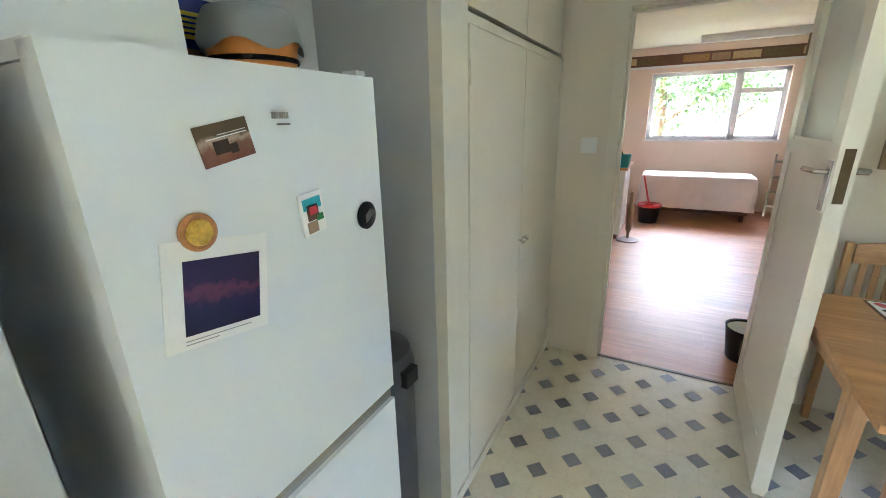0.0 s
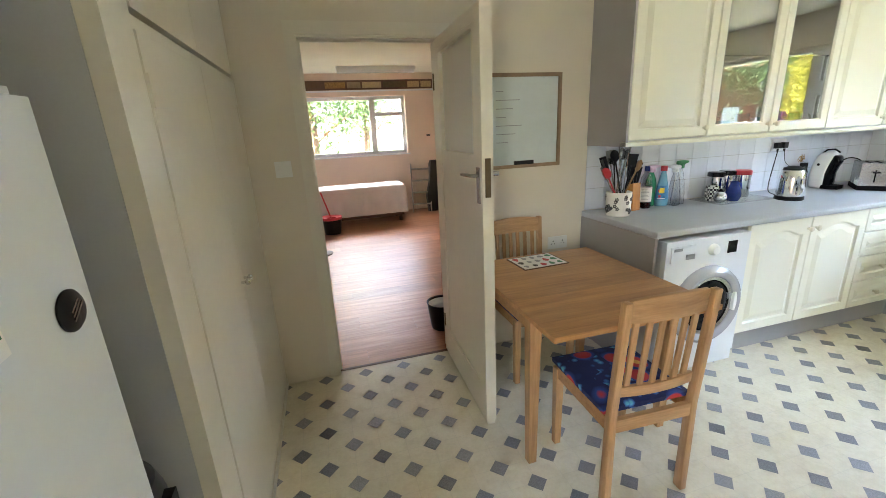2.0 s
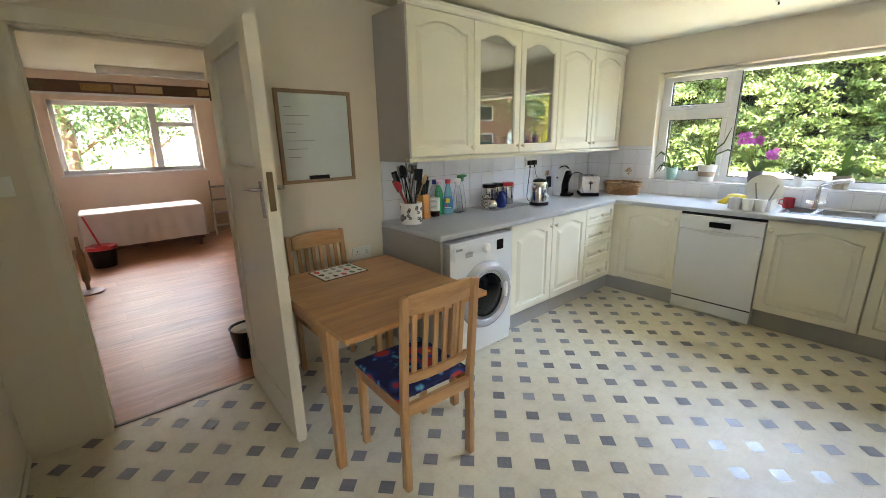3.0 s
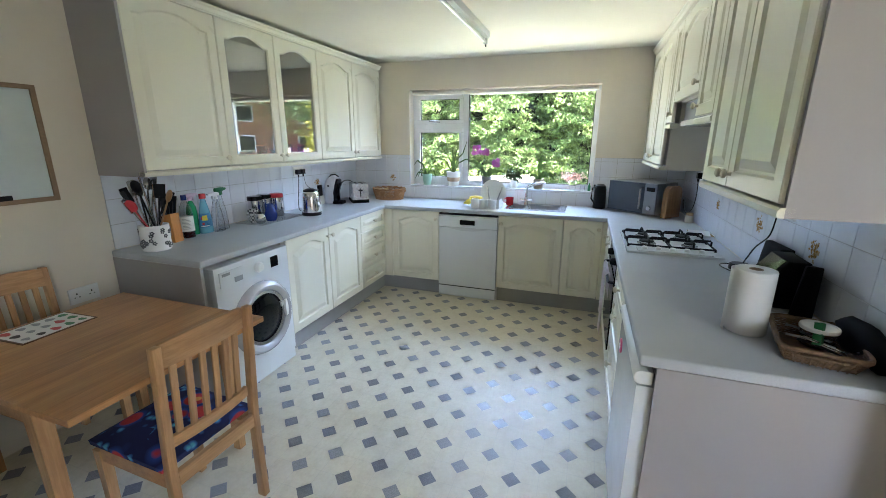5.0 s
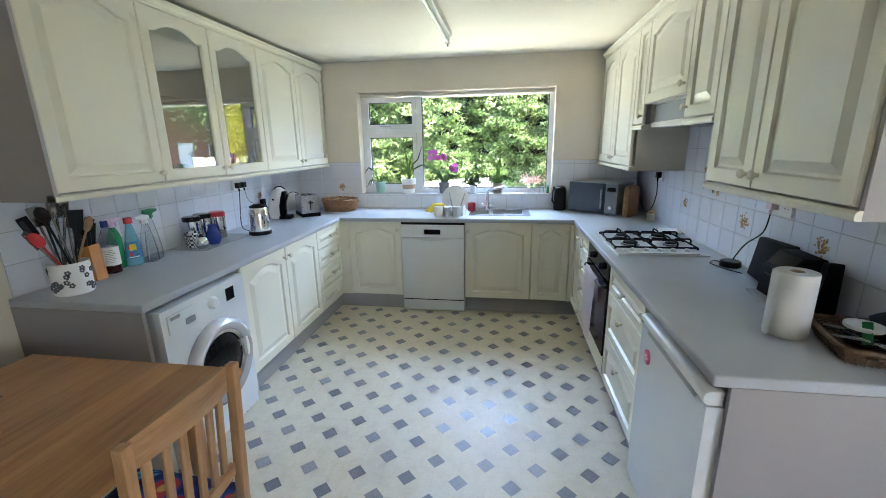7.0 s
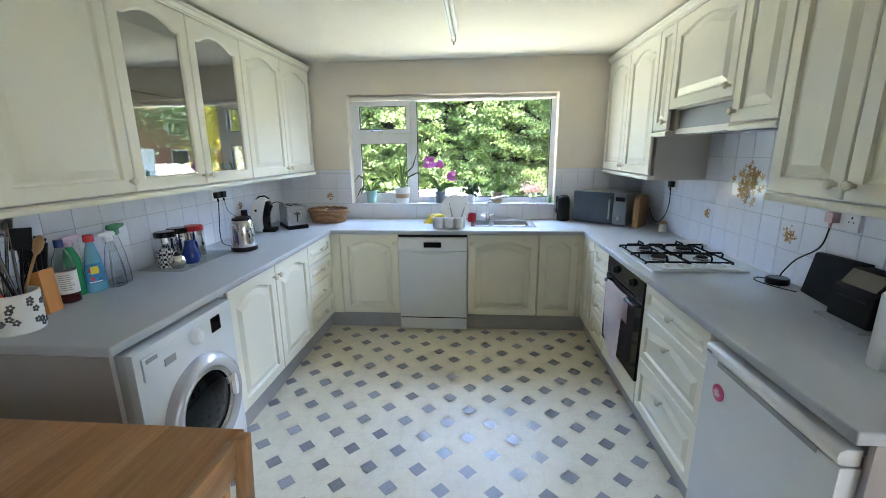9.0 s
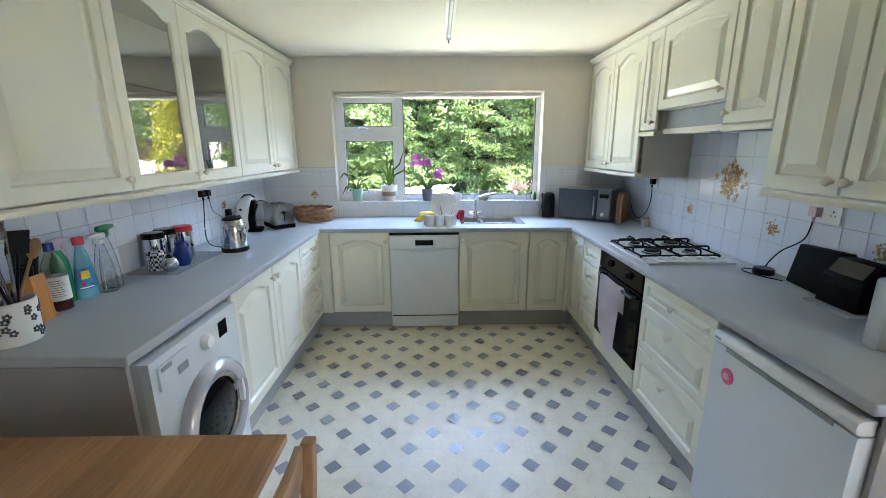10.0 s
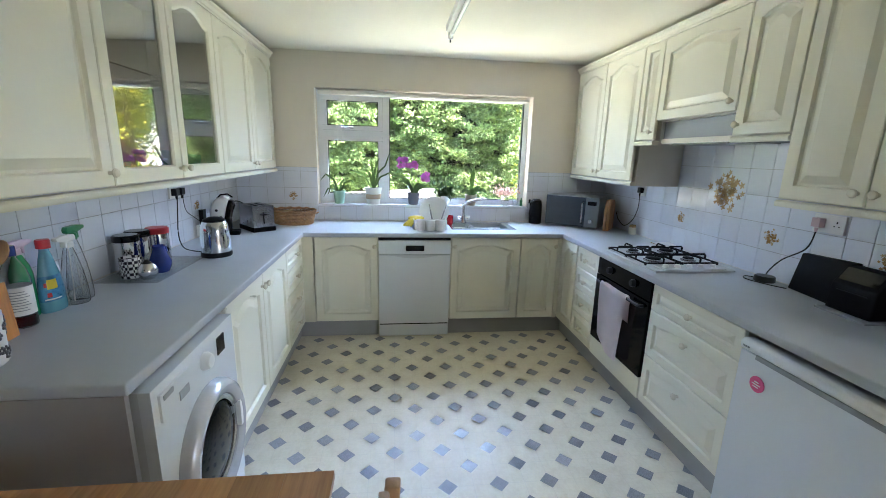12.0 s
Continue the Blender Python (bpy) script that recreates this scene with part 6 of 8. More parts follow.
def bottle(label, x, y, h, r, mt, cap, capmat, labelmat=None, group="bottles on the worktop", flat=1.0, taper=False, hollow=False, turn=0, prints=()):
    """A bottle with its cap or spray head; a clear one has walls, a tapered one narrows all the way up."""
    ob = thing("bottle", label, "bottle", pose(x, y, TOP + 0.0005, 0, 0, turn), group)
    prof = [(r * 0.94, 0), (r, 0.006), (r, h * 0.58), (r * 0.86, h * 0.70), (r * 0.42, h * 0.84), (r * 0.36, h * 0.90)]
    if taper:
        prof = [(r * 0.94, 0), (r, 0.008), (r * 0.98, h * 0.22), (r * 0.80, h * 0.50), (r * 0.52, h * 0.74), (r * 0.36, h * 0.84), (r * 0.34, h * 0.90)]
    shape = [(0, 0)] + prof
    if hollow:
        shape += [(q - 0.0016, z + 0.0016 * (z < 0.01)) for q, z in prof[::-1]] + [(0, 0.0025)]
    else:
        shape += [(0, h * 0.90)]
    bd = part("body", lathe(shape, 28), mt, ob)
    bd.scale = (1, flat, 1)

    def width(z):
        for (q0, z0_), (q1, z1_) in zip(prof, prof[1:]):
            if z0_ <= z <= z1_:
                return q0 + (q1 - q0) * (z - z0_) / (z1_ - z0_)
        return prof[-1][0]
    if labelmat:
        zs = [h * q for q in (0.16, 0.25, 0.34, 0.43, 0.51)]
        lb = part("label", lathe([(width(z) + 0.0007, z) for z in zs], 28), labelmat, ob)
        lb.scale = (1, flat, 1)
        for z0_, z1_, a0_, a1_, pm in prints:
            bm = bmesh.new()
            rows = []
            for q in range(9):
                a = radians(a0_ + (a1_ - a0_) * q / 8 - turn)
                rows.append([bm.verts.new(((width(z) + 0.0012) * math.cos(a), (width(z) + 0.0012) * math.sin(a), z)) for z in (h * z0_, h * z1_)])
            for a, b in zip(rows, rows[1:]):
                bm.faces.new((a[0], b[0], b[1], a[1]))
            part("print", bm, pm, lb)
    if cap == "screw":
        part("cap", lathe([(r * 0.42, h * 0.88), (r * 0.42, h * 0.985), (r * 0.38, h), (0, h)], 18), capmat, ob)
    else:
        part("collar", lathe([(r * 0.42, h * 0.86), (r * 0.42, h * 0.93), (r * 0.3, h * 0.95), (0, h * 0.95)], 18), capmat, ob)
        part("dip_tube", tube([(0, 0, h * 0.88), (0.004, 0, h * 0.4), (0.012, 0, 0.008)], 0.0022, 6), M["plastic"], ob)
        bm = prism([(-0.035, h * 0.99), (-0.030, h * 0.95), (0.012, h * 0.94), (0.018, h * 0.86), (0.026, h * 0.87), (0.024, h * 0.95), (0.060, h * 0.985), (0.062, h * 1.03), (0.02, h * 1.05), (-0.028, h * 1.04)], -0.011, 0.011, "y")
        soften(bm, 0.004, 2)
        part("trigger_head", bm, capmat, ob)
    return ob


clearp = glass("clear_plastic", (0.95, 0.97, 0.98), 0.03, 1.35)
lilac = surface("lilac_plastic", (0.72, 0.55, 0.70), 0.35)
pot = thing("utensil_pot", "white floral utensil pot crammed with spoons and spatulas", "utensil pot", pose(1.645, 2.27, TOP + 0.0005))
part("pot", lathe([(0, 0), (0.070, 0), (0.075, 0.006), (0.078, 0.150), (0.074, 0.152), (0.070, 0.146), (0.066, 0.012), (0, 0.010)], 32), M["paper"], pot)
rng = random.Random(4)
bm = bmesh.new()
for k in range(44):
    a, z = rng.uniform(0, 6.28), rng.uniform(0.02, 0.13)
    r = 0.0756 + 0.003 * z / 0.15 + 0.0006
    for q in range(5):
        b = q * 1.257
        c = Vector((r * math.cos(a) + 0.008 * math.cos(b) * -math.sin(a), r * math.sin(a) + 0.008 * math.cos(b) * math.cos(a), z + 0.008 * math.sin(b)))
        o = Vector((math.cos(a), math.sin(a), 0)) * 0.0008
        bmesh.ops.create_uvsphere(bm, u_segments=6, v_segments=4, radius=0.0055, matrix=Matrix.Translation(c - o * 3))
part("flower_print", bm, surface("charcoal_print", (0.10, 0.10, 0.11), 0.3, 0.5, 60, 200, 0.0), pot, "charcoal printed flowers")["kind"] = "stuff"
for k in range(15):
    a = k * 0.75 + 0.3
    tip = Vector((0.10 * math.cos(a), 0.075 * math.sin(a), 0.25 + 0.035 * ((k * 7) % 4)))
    base = Vector((0.03 * math.cos(a + 2), 0.03 * math.sin(a + 2), 0.02))
    mt = (M["black"], M["steel"], M["steel"], M["black"], M["red"], M["steel"], M["black"], M["oakv"], M["black"], M["steel"], M["black"], M["black"], M["steel"], M["black"], M["steel"])[k]
    ut = part("utensil", tube([base, base.lerp(tip, 0.6), tip], 0.005, 8), mt, pot)
    d_ = (tip - base).normalized()
    hm = Matrix.Translation(tip + d_ * 0.03) @ d_.to_track_quat("Z", "Y").to_matrix().to_4x4() @ Matrix.Rotation(k, 4, "Z")
    if k % 3 == 0:
        b_ = bbox(-0.030, 0.030, -0.002, 0.002, -0.04, 0.045, 0.0015, 1)
    elif k % 3 == 1:
        b_ = bmesh.new()
        bmesh.ops.create_uvsphere(b_, u_segments=14, v_segments=8, radius=0.030, matrix=Matrix.Diagonal((0.9, 0.35, 1.3, 1)))
    else:
        b_ = bbox(-0.022, 0.022, -0.0015, 0.0015, -0.03, 0.06, 0.001, 1)
    bmesh.ops.transform(b_, matrix=hm, verts=b_.verts)
    part("head", b_, mt, ut)
kb = thing("knife_block", "orange wooden block with black-handled knives", "knife block", pose(1.825, 2.365, TOP + 0.0005, 0, 0, 8))
part("block", prism([(-0.045, 0), (0.05, 0), (0.045, 0.165), (-0.035, 0.185)], -0.034, 0.034, "x"), wood("orange_wood", (0.46, 0.16, 0.025), (0.58, 0.23, 0.04), (0.64, 0.29, 0.06), 2), kb)
for k in range(5):
    x, y = -0.022 + 0.022 * (k % 3), -0.012 + 0.03 * (k // 3)
    part("knife_handle", tube([(x, y, 0.165), (x * 1.2, y - 0.004, 0.225), (x * 1.6, y - 0.012, 0.290 + 0.010 * (k % 2))], 0.011, 8, rs=[0.009, 0.013, 0.013]), M["black"], kb)
rb = bottle("clear bottle with a white label, blue cap and dark red dregs", 1.945, 2.375, 0.285, 0.040, clearp, "screw", M["blue"], M["paper"], hollow=True, prints=[(0.45 - 0.033 * k, 0.460 - 0.033 * k, 190, 245 + 9 * (k % 3), M["greyplastic"]) for k in range(8)])
part("liquid", lathe([(0, 0.004), (0.036, 0.004), (0.0375, 0.010), (0.0375, 0.040), (0, 0.040)], 24), surface("dark_red_liquid", (0.09, 0.012, 0.015), 0.15), rb, "dark red liquid")
bottle("clear green washing-up bottle with a pale cap", 2.035, 2.43, 0.27, 0.034, surface("green_liquid", (0.03, 0.30, 0.13), 0.12), "trigger", lilac)
bottle("blue cleaning spray bottle with a red cap", 2.100, 2.390, 0.275, 0.052, surface("light_blue_plastic", (0.16, 0.38, 0.50), 0.15), "screw", M["red"], surface("blue_label", (0.05, 0.22, 0.42), 0.3, 0.3, 40), flat=0.62, taper=True, prints=[(0.33, 0.46, 215, 262, M["yellow"]), (0.36, 0.42, 200, 214, M["red"]), (0.22, 0.28, 212, 232, M["red"]), (0.18, 0.20, 200, 270, M["paper"])])
bottle("clear spray bottle with a green trigger", 2.235, 2.385, 0.290, 0.043, clearp, "trigger", M["green"], taper=True, hollow=True)
bottle("clear spray bottle with a pale trigger", 2.180, 2.365, 0.265, 0.043, clearp, "trigger", M["plastic"], taper=True, hollow=True, turn=180)
pale_glass = surface("pale_glass", (0.62, 0.72, 0.74), 0.06, 0.03, 6, 90, 0.0, rvar=0.03)
pale_glass.node_tree.nodes["Principled BSDF"].inputs["Alpha"].default_value = 0.22
single("glass_board", "clear glass worktop saver under the canisters", "worktop saver", bbox(2.42, 2.93, 2.19, 2.46, TOP + 0.0005, TOP + 0.006, 0.001, 1), pale_glass)
ZB = TOP + 0.0065
for x, y, lid, lab in ((2.585, 2.40, M["blackgloss"], "steel canister with a black lid"), (2.705, 2.415, M["blackgloss"], "steel canister with a black lid"), (2.80, 2.37, M["red"], "steel canister with a red lid")):
    cn = thing("canister", lab, "canister", pose(x, y, ZB), "kitchen canisters")
    part("body", lathe([(0, 0), (0.052, 0), (0.054, 0.004), (0.054, 0.165), (0.050, 0.168), (0, 0.168)], 28), M["chrome"], cn)
    part("lid", lathe([(0.056, 0.160), (0.057, 0.164), (0.057, 0.186), (0.050, 0.192), (0, 0.193)], 28), lid, cn)
chk, cnt2, cp2 = nodes_of("black_white_check")
ct = cnt2.nodes.new("ShaderNodeTexChecker")
ct.inputs["Scale"].default_value = 70
ct.inputs[1].default_value, ct.inputs[2].default_value = (0.7, 0.7, 0.68, 1), (0.03, 0.03, 0.04, 1)
cnt2.links.new(coords(cnt2), ct.inputs[0])
cnt2.links.new(ct.outputs[0], cp2.inputs["Base Color"])
cp2.inputs["Roughness"].default_value = 0.25
mug = thing("mug", "black and white chequered mug", "mug", pose(2.505, 2.345, ZB))
part("cup", lathe([(0, 0), (0.040, 0), (0.043, 0.006), (0.045, 0.098), (0.041, 0.099), (0.039, 0.01), (0, 0.008)], 28), chk, mug)
part("handle", tube([(-0.043, 0, 0.08), (-0.07, 0, 0.072), (-0.07, 0, 0.035), (-0.043, 0, 0.025)], 0.005, 8), chk, mug)
sp = thing("sugar_pot", "small round polished steel pot with a spout", "pot", pose(2.475, 2.255, ZB))
part("body", lathe([(0, 0), (0.025, 0), (0.040, 0.022), (0.043, 0.042), (0.036, 0.064), (0.022, 0.076), (0, 0.077)], 28), M["chrome"], sp)
part("lid", lathe([(0.022, 0.075), (0.012, 0.086), (0.006, 0.095), (0, 0.096)], 20), M["black"], sp)
jg = thing("jug", "dark blue glazed jug", "jug", pose(2.600, 2.262, ZB))
part("body", lathe([(0, 0), (0.034, 0), (0.048, 0.03), (0.050, 0.055), (0.034, 0.095), (0.026, 0.120), (0.029, 0.135), (0.024, 0.134), (0, 0.11)], 28), M["blue"], jg)
part("handle", tube([(0.028, 0, 0.125), (0.06, 0, 0.115), (0.064, 0, 0.075), (0.046, 0, 0.05)], 0.006, 8), M["blue"], jg)
kt = thing("kettle", "polished steel kettle on a black base", "kettle", pose(2.965, 2.14, TOP + 0.0005))
part("base", lathe([(0, 0), (0.082, 0), (0.085, 0.006), (0.083, 0.028), (0, 0.030)], 32), M["black"], kt)
part("body", lathe([(0.080, 0.030), (0.080, 0.06), (0.077, 0.14), (0.072, 0.185), (0.062, 0.206), (0, 0.208)], 36), M["chrome"], kt)
part("lid", lathe([(0.062, 0.204), (0.058, 0.218), (0.03, 0.230), (0, 0.232)], 28), M["black"], kt)
part("handle", tube([(0.055, 0.0, 0.205), (0.10, 0.0, 0.21), (0.118, 0.0, 0.185), (0.115, 0.0, 0.10), (0.082, 0.0, 0.06)], 0.011, 10), M["black"], kt)
part("spout", tube([(-0.058, 0, 0.16), (-0.082, 0, 0.185), (-0.09, 0, 0.198)], 0.012, 8, rs=[0.02, 0.014, 0.010]), M["chrome"], kt)
ph = thing("cordless_phone", "black and white cordless phone leaning at the tiles", "phone", pose(3.535, N - 0.045, TOP + 0.0005))
part("cradle", bbox(-0.035, 0.035, -0.03, 0.03, 0, 0.085, 0.008), M["plastic"], ph)
part("handset", bbox(-0.024, 0.024, -0.018, 0.010, 0.060, 0.195, 0.010, 3), M["black"], ph)
cm = thing("coffee_machine", "white and black capsule coffee machine", "coffee machine", pose(3.625, 2.335, TOP + 0.0005, 0, 0, 14))
bm = prism([(0.68 * p, q) for p, q in ((0.0, 0.002), (0.125, 0.002), (0.137, 0.06), (0.137, 0.13), (0.122, 0.20), (0.092, 0.25), (0.048, 0.28), (0.0, 0.288), (-0.045, 0.275), (-0.055, 0.262), (-0.028, 0.20), (0.0, 0.12))], -0.058, 0.058, "x")
soften(bm, 0.016, 3, 50)
part("body", bm, M["plastic"], cm)
bm = prism([(0.68 * p, q) for p, q in ((-0.065, 0.025), (0.004, 0.025), (0.004, 0.12), (-0.024, 0.20), (-0.052, 0.258), (-0.092, 0.250), (-0.105, 0.205), (-0.082, 0.165), (-0.065, 0.12))], -0.048, 0.048, "x")
soften(bm, 0.008, 2, 40)
part("brew_head", bm, M["blackgloss"], cm)
part("drip_tray", bbox(-0.055, 0.055, -0.095, 0.01, 0, 0.028, 0.006), M["matteblack"], cm)
part("lever", tube([(-0.045, 0.035, 0.272), (-0.05, 0.01, 0.298), (-0.05, -0.035, 0.303), (-0.03, -0.062, 0.278)], 0.006, 8), M["blackgloss"], cm)
part("button", lathe([(0, 0), (0.010, 0), (0.009, 0.004), (0, 0.005)], 14, m=pose(-0.058, 0.045, 0.185, 0, -90, 0)), M["black"], cm)
ts = thing("toaster", "brushed steel two-slice toaster with black ends", "toaster", pose(3.838, 2.178, TOP + 0.0005, 0, 0, 220))
part("shell", bbox(-0.130, 0.130, -0.082, 0.082, 0.018, 0.198, 0.040, 6), M["toaststeel"], ts)
part("base", bbox(-0.14, 0.14, -0.086, 0.086, 0.0, 0.034, 0.008), M["matteblack"], ts)
for y in (-0.028, 0.028):
    part("slot", bbox(-0.075, 0.075, y - 0.010, y + 0.010, 0.1965, 0.1990, 0), M["matteblack"], ts)
part("lever_slot", bbox(0.1295, 0.1312, -0.004, 0.004, 0.06, 0.150, 0), M["matteblack"], ts)
part("lever", bbox(0.130, 0.150, -0.020, 0.020, 0.128, 0.140, 0.004), M["black"], ts)
cable("black toaster flex looping down behind the toaster", [(3.76, 2.36, TOP + 0.17), (3.86, 2.36, TOP + 0.215), (3.94, 2.33, TOP + 0.205), (3.985, 2.28, TOP + 0.14), (3.975, 2.24, TOP + 0.05), (3.95, 2.22, TOP + 0.005)], 0.0045)


def basket(label, m, rx, ry, h, flare, weave=11, handles=True, square=False, cane=M["wicker"]):
    """Woven basket: upright stakes with bands of cane passing in and out."""
    ob = thing("wicker_basket", label, "basket", m)

    def at(a, z):
        k = 1 + flare * z / h
        c, s_ = math.cos(a), math.sin(a)
        if square:
            q = (abs(c) ** 9 + abs(s_) ** 9) ** (-1 / 9)
            c, s_ = c * q, s_ * q
        return rx * k * c, ry * k * s_
    for j in range(weave):
        z = 0.006 + (h - 0.012) * j / (weave - 1)
        pts = []
        n = 108
        for k in range(n):
            a = 6.28318 * k / n
            x, y = at(a, z)
            w = 1 + (0.012 if square else 0.020) * math.cos(36 * a + (math.pi if j % 2 else 0))
            pts.append((x * w, y * w, z))
        part("cane_band", tube(pts, h / weave * 0.46, 6, closed=True), cane, ob)
    for k in range(36):
        a = 6.28318 * (k + 0.5) / 36
        line = [Vector((*at(a, h * q), h * q)) for q in (0.02, 0.5, 1.0)]
        part("stake", tube([p * 1 + Vector((p.x, p.y, 0)).normalized() * 0.0022 for p in line], 0.0026, 5), cane, ob)
    rim = [(at(6.28318 * k / 48, h)[0], at(6.28318 * k / 48, h)[1], h + 0.004 + (0.001 if square else 0.005) * math.sin(k * 1.9)) for k in range(48)]
    part("rim", tube(rim, 0.008, 8, closed=True), cane, ob)
    bm = bmesh.new()
    bm.faces.new([bm.verts.new((*at(6.28318 * k / 36, 0), 0.004)) for k in range(36)])
    part("bottom", bm, cane, ob)
    if handles:
        for s_ in (-1, 1):
            part("handle", tube([(s_ * rx * (1 + flare) * 0.97, -0.05, h * 0.8), (s_ * rx * (1 + flare) * 1.10, -0.035, h * 0.9), (s_ * rx * (1 + flare) * 1.10, 0.035, h * 0.9), (s_ * rx * (1 + flare) * 0.97, 0.05, h * 0.8)], 0.006, 8), cane, ob)
    return ob


basket("round wicker basket on the corner of the worktop", pose(4.145, 1.965, TOP + 0.0005, 0, 0, 75), 0.160, 0.132, 0.112, 0.20, 9)
fruit = thing("banana_bunch", "small bunch of ripe bananas in the basket", "fruit", pose(4.10, 2.05, TOP + 0.062))
for k in range(4):
    part("banana", tube([(-0.07 + 0.02 * k, 0.05, 0.05), (-0.05 + 0.025 * k, 0.0, 0.035), (-0.02 + 0.02 * k, -0.05, 0.04), (0.0 + 0.01 * k, -0.08, 0.065)], 0.014, 8, rs=[0.006, 0.016, 0.016, 0.005]), M["flower2"], fruit)

# ---- drainer and window sill ----
rack = thing("dish_rack", "white dish rack with a plate and cutlery in it", "dish rack", pose(3.95, 0.785, TOP + 0.0005, 0, 0, 90))
bm = bmesh.new()
for b in ((-0.14, 0.14, -0.11, -0.104, 0.0, 0.085), (-0.14, 0.14, 0.104, 0.11, 0.0, 0.085), (-0.14, -0.134, -0.104, 0.104, 0.0, 0.085), (0.134, 0.14, -0.104, 0.104, 0.0, 0.085), (-0.134, 0.134, -0.104, 0.104, 0.0, 0.006)):
    box(bm, *b)
soften(bm, 0.002, 1)
part("tray", bm, M["plastic"], rack)
for k in range(9):
    part("divider", tube([(-0.12 + 0.03 * k, -0.10, 0.05), (-0.12 + 0.03 * k, 0.0, 0.012), (-0.12 + 0.03 * k, 0.10, 0.05)], 0.003, 6), M["plastic"], rack)
for x in (-0.085, 0.0, 0.085):
    part("cutlery_cup", lathe([(0, 0.004), (0.032, 0.004), (0.038, 0.095), (0.035, 0.096), (0.030, 0.01), (0, 0.008)], 20, m=pose(x, 0.145, -0.002)), M["plastic"], rack)
single("dinner_plate", "white dinner plate standing in the dish rack", "plate", lathe([(0, 0), (0.06, 0.0), (0.075, 0.006), (0.128, 0.016), (0.130, 0.019), (0.074, 0.010), (0, 0.005)], 40), M["plastic"], Matrix.Translation((4.02, 0.74, TOP + 0.138)) @ pose(0, 0, 0, 0, -80, 0))
for k, (dy, tilt) in enumerate(((0.0, 18), (0.05, -12))):
    sp_ = thing("spatula", "grey spatula standing in the dish rack", "utensil", Matrix.Translation((3.93, 0.70 + dy, TOP + 0.02)) @ pose(0, 0, 0, tilt, 8))
    part("handle", tube([(0, 0, 0), (0, 0, 0.14)], 0.006, 8), M["greyplastic"], sp_)
    part("blade", bbox(-0.02, 0.02, -0.002, 0.002, 0.13, 0.19, 0.0015, 1), M["steel"], sp_)
bm = bmesh.new()
for k in range(4):
    tube([(3.93 + 0.01 * k, 0.93 - 0.015 * k, TOP + 0.075), (3.90, 0.97 - 0.02 * k, TOP + 0.06 + 0.008 * k), (3.88 - 0.01 * k, 1.01 - 0.02 * k, TOP + 0.03)], 0.012, 8, bm, rs=[0.02, 0.014, 0.008])
bmesh.ops.create_uvsphere(bm, u_segments=14, v_segments=8, radius=0.045, matrix=Matrix.Translation((3.95, 0.90, TOP + 0.085)) @ Matrix.Diagonal((1, 1.6, 0.5, 1)))
single("rubber_gloves", "yellow rubber gloves draped over the dish rack", "gloves", bm, M["yellow"])
deep_red = surface("deep_red_glaze", (0.33, 0.008, 0.014), 0.2, 0.1, 10, 90, 0.0)
mg = thing("mug", "red mug beside the sink", "mug", pose(4.12, 0.590, TOP + 0.0065))
part("cup", lathe([(0, 0), (0.034, 0), (0.037, 0.005), (0.038, 0.078), (0.035, 0.079), (0.033, 0.01), (0, 0.008)], 24), deep_red, mg)
part("handle", tube([(0, 0.037, 0.062), (0, 0.06, 0.056), (0, 0.06, 0.028), (0, 0.036, 0.02)], 0.005, 8), M["red"], mg)

SILL = WIN[2] + 0.0205
leaf_mat = translucent(surface("house_plant_leaf", (0.045, 0.085, 0.03), 0.4, 0.35, 30, 120, 0.05), (0.10, 0.17, 0.03), 0.14)
petal_mat = translucent(surface("magenta_petal", (0.40, 0.09, 0.30), 0.6, 0.5, 70, 200, 0.1), (0.42, 0.09, 0.33), 0.18)
petal_pale = translucent(surface("pale_pink_petal", (0.78, 0.50, 0.42), 0.6, 0.25, 60, 160, 0.05), (0.80, 0.50, 0.42), 0.5)


def blade(bm, pts, width, fold=0.15):
    """A strap leaf along the points, widest in the middle and folded along its rib."""
    P = [Vector(p) for p in pts]
    fine = []
    for i in range(len(P) - 1):
        for k in range(4):
            fine.append(P[i].lerp(P[i + 1], k / 4))
    fine.append(P[-1])
    rows = []
    n = len(fine) - 1
    for i, p in enumerate(fine):
        d = (fine[min(i + 1, n)] - fine[max(i - 1, 0)]).normalized()
        s_ = d.cross(Vector((-0.8, 0.1, 0.6)))
        s_ = s_.normalized() if s_.length > 1e-4 else Vector((0, 1, 0))
        w = width * math.sin(math.pi * (0.12 + 0.88 * i / n)) ** 0.7 if i < n else 0.001
        up = s_.cross(d) * w * fold
        rows.append([bm.verts.new(p - s_ * w + up), bm.verts.new(p), bm.verts.new(p + s_ * w + up)])
    for a, b in zip(rows, rows[1:]):
        bm.faces.new((a[0], a[1], b[1], b[0]))
        bm.faces.new((a[1], a[2], b[2], b[1]))


def flower(bm, c, r, rng):
    c = Vector(c)
    n = Vector((-1, rng.uniform(-0.5, 0.5), rng.uniform(-0.3, 0.3))).normalized()
    a = n.cross(Vector((0, 0, 1))).normalized()
    b = a.cross(n)
    for k in range(5):
        t_ = 6.283 * k / 5 + rng.uniform(-0.2, 0.2)
        d = a * math.cos(t_) + b * math.sin(t_)
        s_ = n.cross(d)
        q = [c, c + d * r * 0.55 + s_ * r * 0.42 + n * r * 0.12, c + d * r + n * r * 0.05, c + d * r * 0.55 - s_ * r * 0.42 + n * r * 0.12]
        bm.faces.new([bm.verts.new(p) for p in q])


